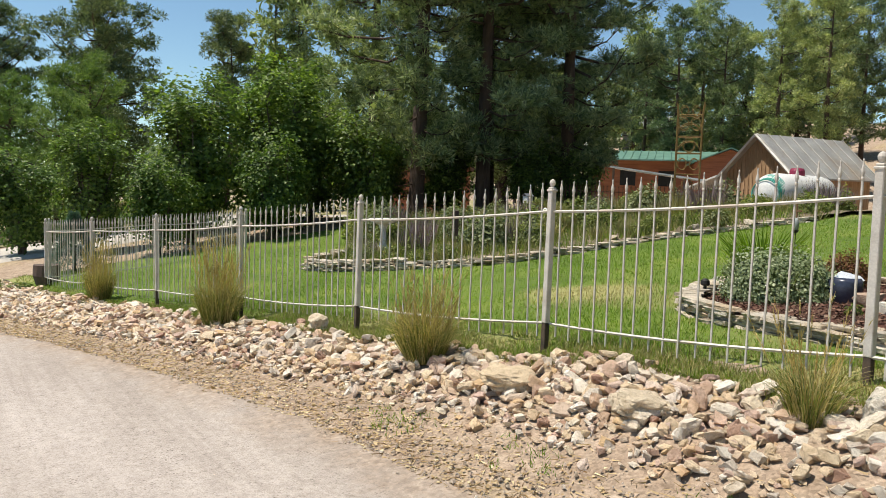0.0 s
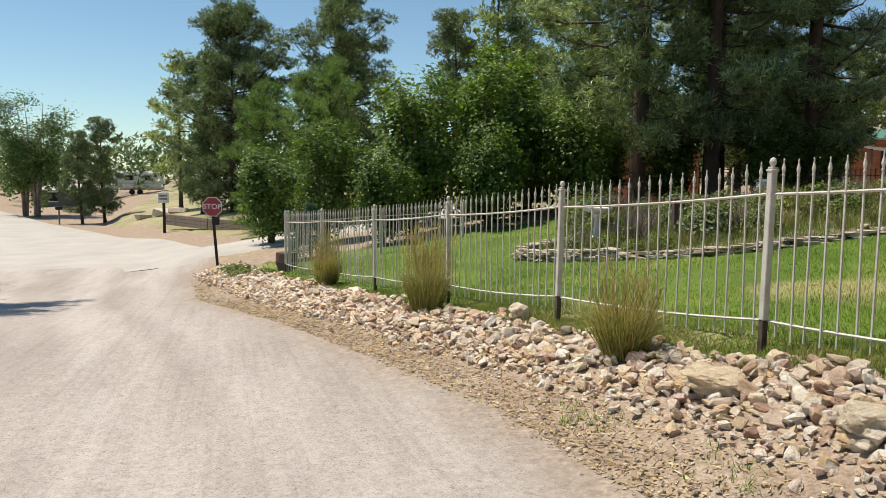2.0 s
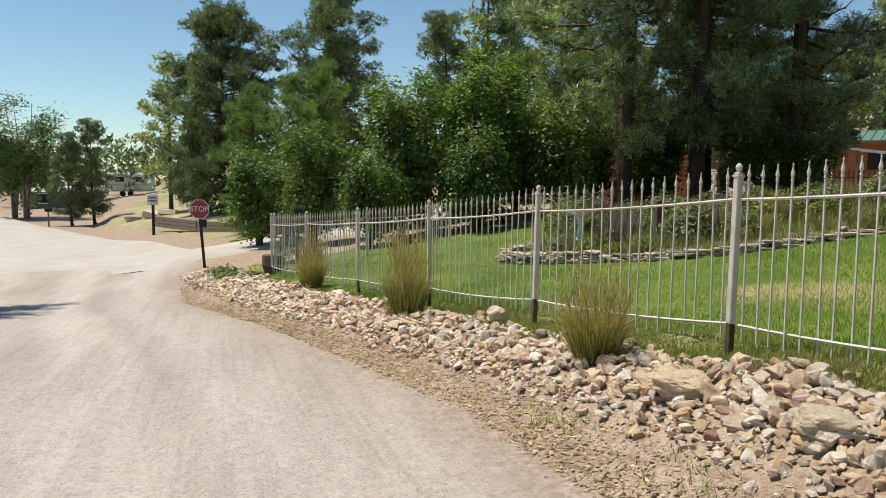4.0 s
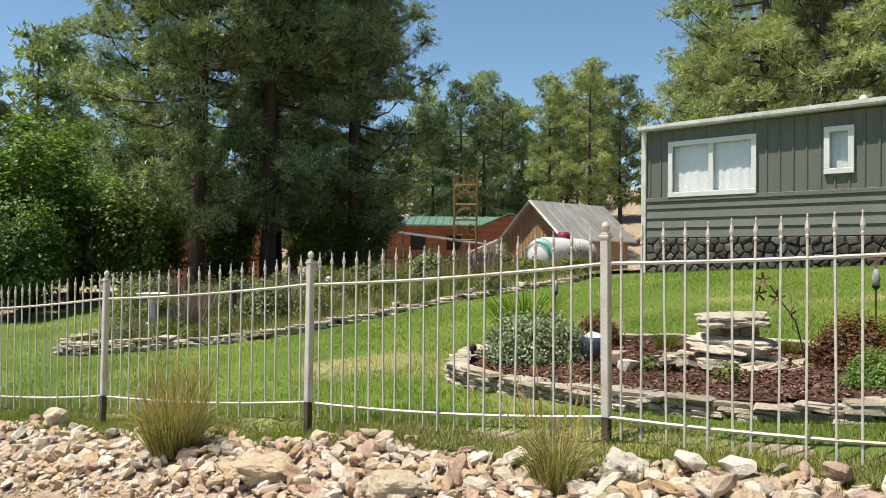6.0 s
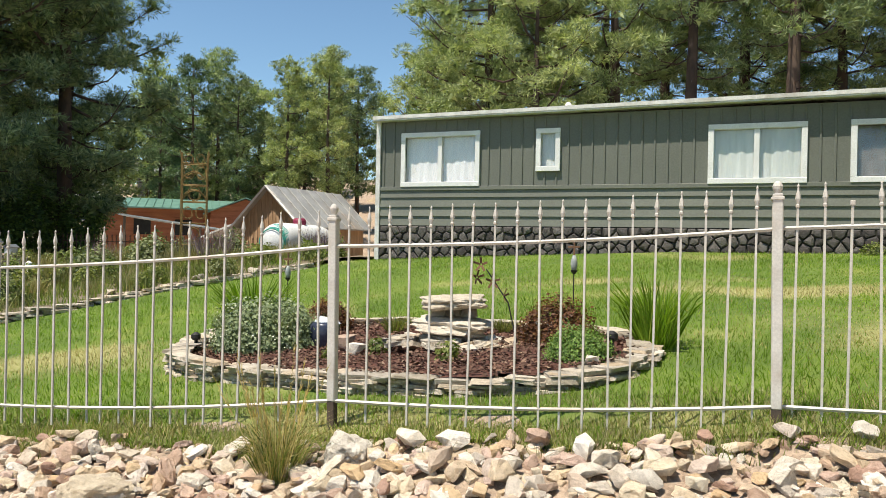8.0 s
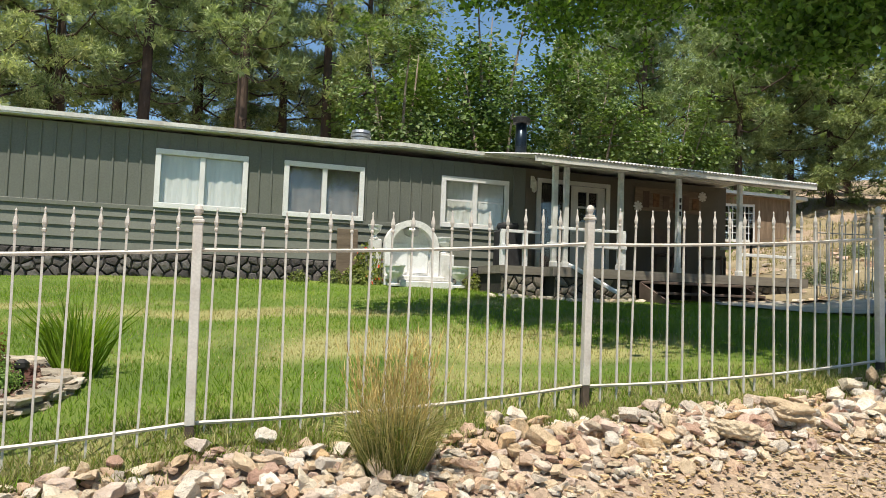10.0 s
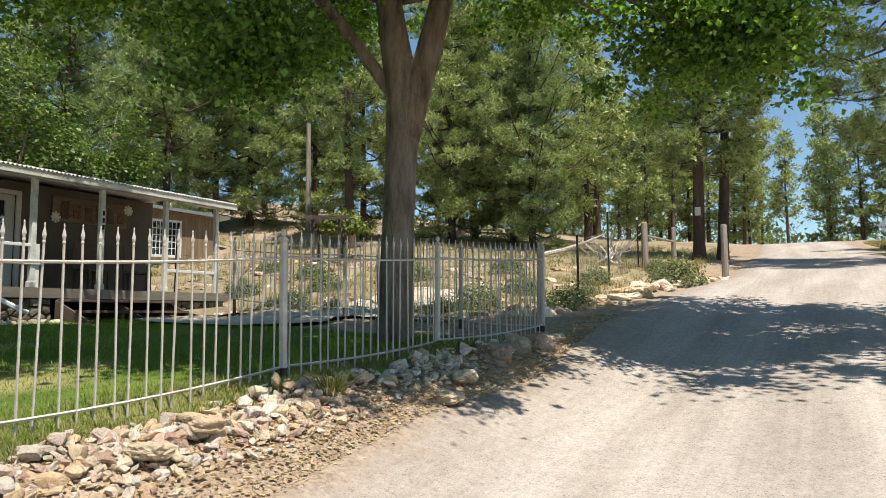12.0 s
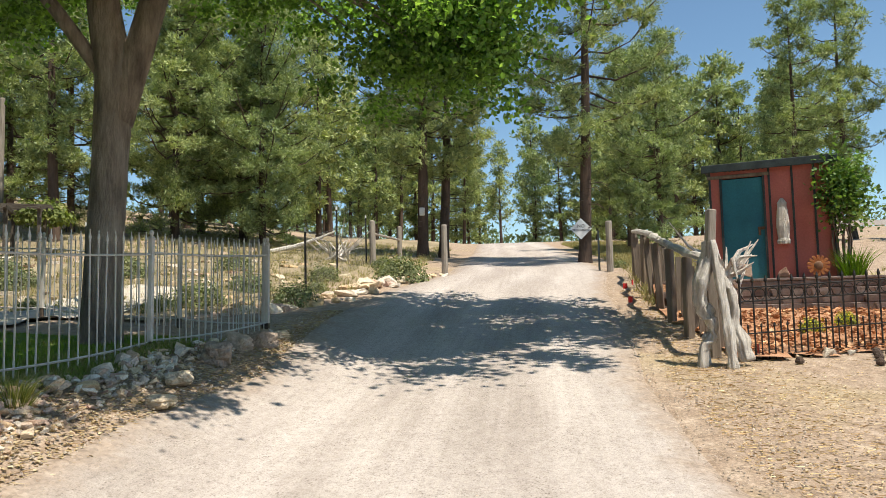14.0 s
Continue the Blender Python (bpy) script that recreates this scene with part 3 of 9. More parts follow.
lawn = part("lawn", (lv, lf[keep]), M["turf"], smooth=True)
lawn.data.attributes.new("dry", "FLOAT", "POINT").data.foreach_set("value", dryness(lv[:, 0], lv[:, 1]).astype(np.float32))
tagged(lawn, "green lawn turf with dry yellow patches", "lawn", kind="structure")


# loose pebbles on the verges and litter under the trees
PEB = np.array([(-1, -0.6, -0.4), (1, -0.7, -0.4), (0.8, 0.8, -0.4), (-0.8, 0.7, -0.4), (-0.5, -0.3, 0.6), (0.6, -0.2, 0.5), (0.1, 0.5, 0.65)])
PEB_F = np.array([(0, 1, 5), (0, 5, 4), (1, 2, 5), (2, 6, 5), (2, 3, 6), (3, 4, 6), (3, 0, 4), (4, 5, 6)])


M["pebble"] = random_stone("road_pebble", [(0, (0.36, 0.3, 0.24)), (0.4, (0.52, 0.44, 0.36)), (0.7, (0.46, 0.37, 0.31)), (1, (0.66, 0.6, 0.52))])


def pebbles(name, label, count, seed, x0, x1, y_of, lo, hi, mat):
    rng = np.random.default_rng(seed)
    x = rng.uniform(x0, x1, count)
    y = y_of(x, rng)
    s = lo * (hi / lo) ** (rng.uniform(0, 1, count) ** 2.2)
    a = rng.uniform(0, 6.28, count)
    p = PEB[None] * (s[:, None, None] * rng.uniform(0.35, 0.65, (count, 1, 3)))
    c, sn = np.cos(a)[:, None], np.sin(a)[:, None]
    v = np.stack([p[..., 0] * c - p[..., 1] * sn + x[:, None], p[..., 0] * sn + p[..., 1] * c + y[:, None], p[..., 2] + (land(x, y) + 0.02 + s * 0.1)[:, None]], -1)
    f = PEB_F[None] + (np.arange(count) * 7)[:, None, None]
    tagged(part(name, (v.reshape(-1, 3), f.reshape(-1, 3)), mat), label, "gravel", kind="stuff")


pebbles("verge_gravel", "loose pebbles along the dirt verge", 9000, 4, -19, 12, lambda x, r: np.interp(x, *NORTH) + r.normal(size=len(x)) * 0.3 + 0.1, 0.008, 0.035, M["pebble"])
pebbles("road_gravel", "scattered pebbles on the gravel road", 9000, 5, -16, 14, lambda x, r: np.interp(x, *SOUTH) + (np.interp(x, *NORTH) - np.interp(x, *SOUTH)) * r.uniform(0, 1, len(x)), 0.008, 0.04, M["pebble"])
M["pebble_dark"] = random_stone("dark_road_pebble", [(0, (0.1, 0.085, 0.075)), (0.5, (0.24, 0.2, 0.17)), (1, (0.4, 0.33, 0.28))])
pebbles("ridge_gravel", "dark pebbles thrown up between the wheel tracks", 8000, 7, -14, 7, lambda x, r: np.interp(x, *SOUTH) + (np.interp(x, *NORTH) - np.interp(x, *SOUTH)) * (r.choice([0.4, 0.44, 0.71, 0.1], len(x)) + r.normal(size=len(x)) * 0.035), 0.012, 0.036, M["pebble_dark"])
pebbles("shoulder_gravel", "loose gravel on the road shoulder", 9000, 6, 4, 22, lambda x, r: np.interp(x, *SOUTH) + r.normal(size=len(x)) * 0.5 - 0.3, 0.006, 0.026, M["pebble"])


def litter(name, label, count, seed, place, size, mat):
    rng = np.random.default_rng(seed)
    x, y = place(rng, count)
    base = np.stack([x, y, land(x, y) + 0.014], -1)
    tagged(part(name, leaves(base, size * rng.uniform(0.5, 1.3, count), rng, np.array([[0, 0, 3.0]])), mat), label, "leaf litter", kind="stuff")


M["litter"] = foliage("brown_leaf_litter", (0.34, 0.22, 0.125), (0.56, 0.43, 0.28), 0.1, 0.9, 2.0, (0.7, 0.6, 0.42))
litter("leaf_litter", "dry brown leaves along the verge under the tree", 8000, 8, lambda r, n: ((x := r.uniform(2.5, 12.5, n)), fence_y(x) - 0.35 - np.abs(r.normal(size=n)) * 0.65), 0.034, M["litter"])
litter("verge_litter", "dry brown litter along the dirt verge", 7000, 9, lambda r, n: ((x := r.uniform(-18, 3, n)), np.interp(x, *NORTH) + 0.2 + r.normal(size=n) * 0.25), 0.03, M["litter"])
litter("shoulder_litter", "brown needles and leaves on the road shoulder", 7000, 10, lambda r, n: ((x := r.uniform(5, 20, n)), np.interp(x, *SOUTH) - 0.5 - np.abs(r.normal(size=n)) * 1.1), 0.024, M["litter"])

def straw(name, label, count, seed, place, mat):
    """Fallen needles and stalks lying flat."""
    rng = np.random.default_rng(seed)
    x, y = place(rng, count)
    a = rng.uniform(0, 2 * math.pi, count)
    way = np.stack([np.cos(a), np.sin(a), rng.uniform(-0.02, 0.12, count)], -1)
    base = np.stack([x, y, land(x, y) + 0.012], -1)
    v, f = spikes(base, way, rng.uniform(0.03, 0.1, count), 0.009, rng)
    tagged(part(name, (v, f), mat), label, "litter", kind="stuff")


M["straw"] = foliage("fallen_straw", (0.3, 0.19, 0.1), (0.6, 0.46, 0.28), 0.05, 0.9, 1.5, (0.74, 0.64, 0.44))
straw("verge_straw", "tan fallen needles and stalks on the verge", 15000, 24, lambda r, n: ((x := r.uniform(-14, 12.5, n)), np.interp(x, *NORTH) + 0.2 + r.normal(size=n) * 0.28), M["straw"])
straw("shoulder_straw", "tan fallen needles and stalks on the road shoulder", 6000, 25, lambda r, n: ((x := r.uniform(4, 16, n)), np.interp(x, *SOUTH) - 0.45 - np.abs(r.normal(size=n)) * 0.9), M["straw"])

# grass of the lawn: blades, green or dried by patches
def lawn_grass():
    rng = np.random.default_rng(14)
    n = 520000
    x, y = rng.uniform(-19, 10, n), rng.uniform(1.2, 16, n)
    d = np.hypot(x, y - 0.5)
    keep = on_lawn(x, y) & (rng.uniform(0, 1, n) < np.clip(1.5 - d / 16, 0.35, 1))
    x, y = x[keep], y[keep]
    near_fence = np.exp(-((y - fence_y(x)) / 0.45) ** 2)
    ln = (0.032 + 0.028 * rng.uniform(0, 1, len(x))) * (1 + 0.35 * wobble(x, y, 0.9, 2.0)) * (1 + 0.5 * near_fence)
    way = unit(rng.normal(size=(len(x), 3)) * [0.5, 0.5, 0.1] + [0, 0, 1])
    base = np.stack([x, y, land(x, y) + 0.012], -1)
    dry = dryness(x, y) + rng.normal(size=len(x)) * 0.28
    for name, label, sel, mat in (("lawn_grass", "short green lawn grass", dry < 0.5, M["grass"]), ("dry_lawn_grass", "straw-coloured dry patches in the lawn", dry >= 0.5, M["grass_dry"])):
        tagged(part(name, spikes(base[sel], way[sel], ln[sel], 0.0075, rng), mat), label, "grass", kind="stuff")


lawn_grass()


def dry_tufts(name, label, count, seed, place, lo, hi, mat, per=9, width=0.016):
    rng = np.random.default_rng(seed)
    x, y = place(rng, count)
    n = len(x)
    c = np.repeat(np.stack([x, y, land(x, y)], -1), per, 0)
    base = c + rng.normal(size=(n * per, 3)) * [0.04, 0.04, 0]
    way = unit(rng.normal(size=(n * per, 3)) * [0.45, 0.45, 0.1] + [0, 0, 1])
    tagged(part(name, spikes(base, way, rng.uniform(lo, hi, n * per), width, rng), mat), label, "grass", kind="stuff")


def fence_grass():
    """Fine ragged grass under and before the fence, mostly dried."""
    rng = np.random.default_rng(23)
    x = rng.uniform(-12, 8, 62000)
    y = fence_y(x) - 0.3 + 0.95 * rng.uniform(0, 1, len(x)) ** 1.3 + 0.05 * wobble(x, x, 2.3)
    way = unit(rng.normal(size=(len(x), 3)) * [0.6, 0.6, 0.1] + [0, 0, 1])
    base = np.stack([x, y, land(x, y) + 0.01], -1)
    k = rng.uniform(size=len(x)) < 0.62
    for name, label, sel, mat in (("fence_grass", "fine green grass along the fence", ~k, M["grass"]), ("dry_fence_grass", "fine dried grass along the fence", k, M["grass_dry"])):
        tagged(part(name, spikes(base[sel], way[sel], rng.uniform(0.03, 0.085, sel.sum()), 0.006, rng), mat), label, "grass", kind="stuff")


fence_grass()


def hillside(r, n):
    x, y = r.uniform(10.5, 34, n), r.uniform(3, 26, n)
    k = (y > fence_y(x) + 0.7) & ((x > 11.6) | (y > 12)) & ~((x < 14) & (y > 11.5) & (y < 19))
    return x[k], y[k]


dry_tufts("dry_hill_grass", "pale dry grass tufts on the hillside", 6500, 15, hillside, 0.08, 0.28, M["grass_dry"])
dry_tufts("roadside_grass", "pale dry grass along the far roadside", 4000, 16, lambda r, n: ((x := r.uniform(14, 40, n)), np.interp(x, *SOUTH) - 0.8 - np.abs(r.normal(size=n)) * 2.2), 0.08, 0.25, M["grass_dry"])
dry_tufts("field_grass", "tan dry grass beyond the side street", 3000, 17, lambda r, n: (r.uniform(-60, -31, n), r.uniform(1.0, 14, n)), 0.1, 0.3, M["grass_dry"])
dry_tufts("fence_weeds", "green weeds and grass at the foot of the fence", 2600, 18, lambda r, n: ((x := r.uniform(-16, 9, n)), fence_y(x) - 0.22 + r.normal(size=n) * 0.09), 0.03, 0.09, M["reed"], 7, 0.007)
def in_garden(r, n):
    x, y = r.uniform(-19, -7, n), r.uniform(5.3, 13.5, n)
    k = inside(x, y, GARDEN_AREA)
    return x[k], y[k]


dry_tufts("garden_grass", "fine yellow-green growth in the flower garden", 3600, 26, in_garden, 0.16, 0.46, M["reed"], 7, 0.014)
dry_tufts("garden_stalks", "pale dry flower stalks in the flower garden", 1500, 27, in_garden, 0.2, 0.5, M["grass_dry"], 6, 0.011)
dry_tufts("garden_green", "low bright green growth in the flower garden", 2200, 28, in_garden, 0.12, 0.34, M["grass"], 7, 0.02)
dry_tufts("verge_weeds", "small green weeds in the dirt verge", 70, 19, lambda r, n: ((x := r.choice([-3.2, -1.9, -4.4, 0.8], n) + r.normal(size=n) * 0.18), fence_y(x) - 1.42 + r.normal(size=n) * 0.1), 0.03, 0.08, M["grass"], 9, 0.007)

# ---------------------------------------------------------------- the cream iron fence
def picket_mesh(name, length):
    """Square bar with a collar and a spear point, hanging down from its tip."""
    bm = bmesh.new()
    box(bm, -0.0056, 0.0056, -0.0056, 0.0056, -length, -0.1)
    v, f = lathe([(0.005, -0.128), (0.011, -0.121), (0.011, -0.112), (0.007, -0.106), (0.009, -0.098), (0.014, -0.078), (0.011, -0.058), (0.0055, -0.036), (0.0045, -0.02), (0.006, -0.012), (0.002, 0.0)], 6)
    vs = [bm.verts.new(p) for p in v]
    for q in f:
        bm.faces.new([vs[i] for i in q])
    me = bpy.data.meshes.new(name)
    bm.to_mesh(me)
    bm.free()
    me.materials.append(M["fence_paint"])
    return me


def post_meshes():
    bm = boxes((-0.026, 0.026, -0.026, 0.026, -1.17, -0.085), bevel=0.005)
    body = bpy.data.meshes.new("post")
    bm.to_mesh(body)
    bm.free()
    bm = boxes((-0.032, 0.032, -0.032, 0.032, -0.1, -0.082), (-0.024, 0.024, -0.024, 0.024, -0.082, -0.066), bevel=0.004)
    v, f = lathe([(0.012, -0.07), (0.015, -0.06), (0.024, -0.042), (0.026, -0.028), (0.019, -0.01), (0.006, 0.0)], 10)
    vs = [bm.verts.new(p) for p in v]
    for q in f:
        bm.faces.new([vs[i] for i in q])
    cap = bpy.data.meshes.new("cap")
    bm.to_mesh(cap)
    bm.free()
    body.materials.append(M["fence_paint"])
    cap.materials.append(M["fence_paint"])
    return body, cap


PICKET = picket_mesh("picket", 1.27)
# one picket has lost its point
bm = boxes((-0.0062, 0.0062, -0.0062, 0.0062, -1.27, -0.1), (-0.011, 0.011, -0.011, 0.011, -0.124, -0.1), bevel=0.002)
STUB = bpy.data.meshes.new("broken_picket")
bm.to_mesh(STUB)
bm.free()
STUB.materials.append(M["fence_paint"])
POST, CAP = post_meshes()


def rail(a, b, sag, parent, r=0.0108):
    pts = [(a[0] + (b[0] - a[0]) * k, a[1] + (b[1] - a[1]) * k, a[2] + (b[2] - a[2]) * k - sag * 4 * k * (1 - k)) for k in np.linspace(0, 1, 9)]
    return part("rail", tube(pts, r, 4), M["fence_paint"], parent)


def fence_run(name, label, posts, pickets=19, sag=0.02, base=0.3, deep=0.0):
    """posts: (x, y, top). Posts with caps and dark feet, two rails a panel, pickets between."""
    rng = np.random.default_rng(len(posts) * 11)
    top = thing(name, label, "fence", kind="structure")
    for x, y, z in posts:
        ob = part("post", POST, None, top)
        ob.matrix_basis = pose(x, y, z, rng.normal() * 0.5, rng.normal() * 0.5, 0)
        part("cap", CAP, None, ob)
        zb = float(height(x, y)) - z - 0.05
        foot = part("foot", boxes((-0.024, 0.024, -0.024, 0.024, zb, -1.17), bevel=0.004), M["fence_base"], ob, "dark rusted post foot")
    counts = pickets if isinstance(pickets, list) else [pickets] * len(posts)
    for (x0, y0, z0), (x1, y1, z1), pickets in zip(posts, posts[1:], counts):
        j = rng.normal(size=2) * 0.008
        rail((x0, y0, z0 - 0.25 + j[0]), (x1, y1, z1 - 0.25 + j[1]), sag, top)
        rail((x0, y0, z0 - 1.166 + j[0]), (x1, y1, z1 - 1.166 + j[1]), sag * 1.6, top)
        for i in range(1, pickets + 1):
            k = (i - 0.22) / (pickets + 0.56)
            ob = part("picket", STUB if (round(x0, 2), i) == (0.33, 3) else PICKET, None, top)
            ob.matrix_basis = pose(x0 + (x1 - x0) * k, y0 + (y1 - y0) * k, z0 + (z1 - z0) * k - 0.02 - sag * 4 * k * (1 - k) + rng.normal() * 0.004, rng.normal() * 0.5, rng.normal() * 0.5, rng.uniform(-8, 8))
    return top


fence_run("road_fence", "cream-painted iron picket fence with spear points", list(zip(FENCE_X, FENCE_Y, FENCE_TOP)))
RET = [(10.03, 4.01, 2.63), (10.36, 5.43, 2.72), (10.85, 7.9, 2.92), (10.75, 10.35, 3.1)]
side = [(x + (0.05 if i == 0 else 0), y + (0.06 if i == 0 else 0), z) for i, (x, y, z) in enumerate(RET)]
fence_run("side_fence", "cream iron picket fence running back towards the porch", side, [11, 19, 19])
fence_run("far_side_fence", "cream iron picket fence turning back along the hedge", [(-16.46, 1.68, 0.77), (-17.3, 3.9, 0.85), (-18.0, 6.2, 0.95)], 18)

# ---------------------------------------------------------------- the mobile home
HX0, HX1, HY = -6.6, 12.33, 14.4
SKIRT_TOP, BELT, EAVE = 2.11, 2.87, 4.24


def window_glass():
    """Clear pane: mostly see-through with a sharp reflection."""
    m, t, b = nodes("window_glass")
    t.nodes.remove(b)
    gl, tr, ms = (t.nodes.new("ShaderNode" + k) for k in ("BsdfGlossy", "BsdfTransparent", "MixShader"))
    gl.inputs["Roughness"].default_value = 0.03
    tr.inputs[0].default_value = (0.97, 0.97, 0.97, 1)
    ms.inputs[0].default_value = 0.07
    for a, c in ((tr.outputs[0], ms.inputs[1]), (gl.outputs[0], ms.inputs[2]), (ms.outputs[0], t.nodes["Material Output"].inputs[0])):
        t.links.new(a, c)
    return m


M["glass"] = window_glass()
M["curtain_white"] = surface("white_drape", (0.82, 0.81, 0.82), (0.9, 0.89, 0.9), 3, 0.9, fine=30, stretch=(3, 1, 0.4))
M["curtain_sheer"] = surface("pale_sheer_curtain", (0.55, 0.58, 0.54), (0.75, 0.77, 0.73), 3, 0.9, fine=30, stretch=(4, 1, 0.3))
M["curtain_dark"] = surface("dark_patterned_curtain", (0.12, 0.11, 0.1), (0.24, 0.22, 0.2), 6, 0.9, fine=30)
# near-black base colour standing in for the shade of unlit rooms behind windows
M["room_dark"] = surface("unlit_room_shade", (0.02, 0.02, 0.02), (0.035, 0.035, 0.035), 3, 0.9)
M["roof"] = surface("white_roof_coating", (0.6, 0.59, 0.57), (0.78, 0.77, 0.75), 2, 0.7, fine=20, stain=(0.45, 0.42, 0.38))

house = thing("mobile_home", "long grey-green mobile home with white-trimmed windows", "house", (0, 0, 0))
OPEN = [(-6.08, -4.40, 2.9, 3.99), (-3.26, -2.80, 3.17, 3.98), (-0.15, 1.43, 2.89, 3.93), (2.09, 3.62, 2.89, 3.93), (5.22, 6.70, 2.89, 3.92), (7.42, 9.08, 2.0, 4.0)]
OPEN = [(a + 0.07, b - 0.07, c + 0.07, d - 0.07) for a, b, c, d in OPEN[:5]] + OPEN[5:]


def wall_with_openings(x0, x1, y, z0, z1, opens, thick):
    """Boxes of wall round rectangular openings."""
    bm = bmesh.new()
    xs = sorted({x0, x1, *[v for o in opens for v in o[:2]]})
    for a, b in zip(xs, xs[1:]):
        o = [q for q in opens if q[0] <= a + 1e-6 and q[1] >= b - 1e-6]
        if not o:
            box(bm, a, b, y, y + thick, z0, z1)
        else:
            if o[0][2] > z0:
                box(bm, a, b, y, y + thick, z0, o[0][2])
            if o[0][3] < z1:
                box(bm, a, b, y, y + thick, o[0][3], z1)
    bmesh.ops.remove_doubles(bm, verts=bm.verts, dist=1e-4)
    return bm


part("front_wall", wall_with_openings(HX0, 7.1, HY, SKIRT_TOP, EAVE, [o for o in OPEN if o[1] < 7.1], 0.12), M["siding"], house)
part("porch_wall", wall_with_openings(7.102, HX1, HY, 1.7, EAVE, OPEN[5:], 0.12), M["siding_porch"], house, "brown shaded wall under the porch roof")
part("end_wall", boxes((HX0, HX0 + 0.12, HY + 0.122, HY + 4.2, 1.2, EAVE)), M["siding"], house)
part("end_wall", boxes((HX1 - 0.12, HX1, HY + 0.122, HY + 4.2, 1.2, EAVE)), M["siding_porch"], house)
part("back_wall", boxes((HX0 + 0.12, HX1 - 0.12, HY + 4.08, HY + 4.2, 1.2, EAVE)), M["siding"], house)
# dark sheet and floor added behind the windows; room shade is in their colour
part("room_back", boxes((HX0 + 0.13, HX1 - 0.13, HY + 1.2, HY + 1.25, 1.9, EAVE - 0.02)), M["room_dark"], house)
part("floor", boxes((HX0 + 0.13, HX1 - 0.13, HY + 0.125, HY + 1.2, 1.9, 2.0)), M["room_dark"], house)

# raised ribs of the upper siding, clipped where windows stand
rib = boxes((-0.02, 0.02, -0.019, 0.0, 0, 1), bevel=0.009)
rib_me = bpy.data.meshes.new("siding_rib")
rib.to_mesh(rib_me)
rib.free()
rib_me.materials.append(M["siding"])
x = HX0 + 0.12
while x < 7.0:
    spans = [(BELT + 0.03, EAVE - 0.02)]
    for o in OPEN[:5]:
        if o[0] - 0.09 < x < o[1] + 0.09:
            spans = [(BELT + 0.03, o[2] - 0.1), (o[3] + 0.1, EAVE - 0.02)]
    for z0, z1 in spans:
        if z1 - z0 > 0.05:
            ob = part("siding_rib", rib_me, None, house)
            ob.matrix_basis = Matrix.LocRotScale((x, HY, z0), None, (1, 1, z1 - z0))
    x += 0.2255

# lap boards below the belt
z = SKIRT_TOP
while z < BELT - 0.05:
    for x0, x1 in ((HX0, -1.9), (-1.897, 2.6), (2.603, 7.1)):
        bm = bmesh.new()
        vs = [bm.verts.new(p) for p in ((x0, HY - 0.004, z + 0.2), (x1, HY - 0.004, z + 0.2), (x1, HY - 0.034, z), (x0, HY - 0.034, z), (x0, HY, z), (x1, HY, z))]
        bm.faces.new([vs[0], vs[3], vs[2], vs[1]])
        bm.faces.new([vs[3], vs[4], vs[5], vs[2]])
        part("lap_board", bm, M["siding_low"], house)
    z += 0.19
part("belt_trim", boxes((HX0 - 0.02, 7.1, HY - 0.045, HY - 0.005, BELT - 0.05, BELT + 0.03), bevel=0.006), M["siding_low"], house)
part("corner_trim", boxes((HX0 - 0.05, HX0 + 0.05, HY - 0.05, HY - 0.002, 1.25, EAVE), bevel=0.006), M["white_old"], house, "white downspout at the corner")

# stone skirt: field of irregular stones on dark mortar
part("skirt_backing", boxes((HX0 + 0.05, 6.6, HY - 0.02, HY + 0.1, 1.1, SKIRT_TOP - 0.004)), M["skirt_joint"], house)


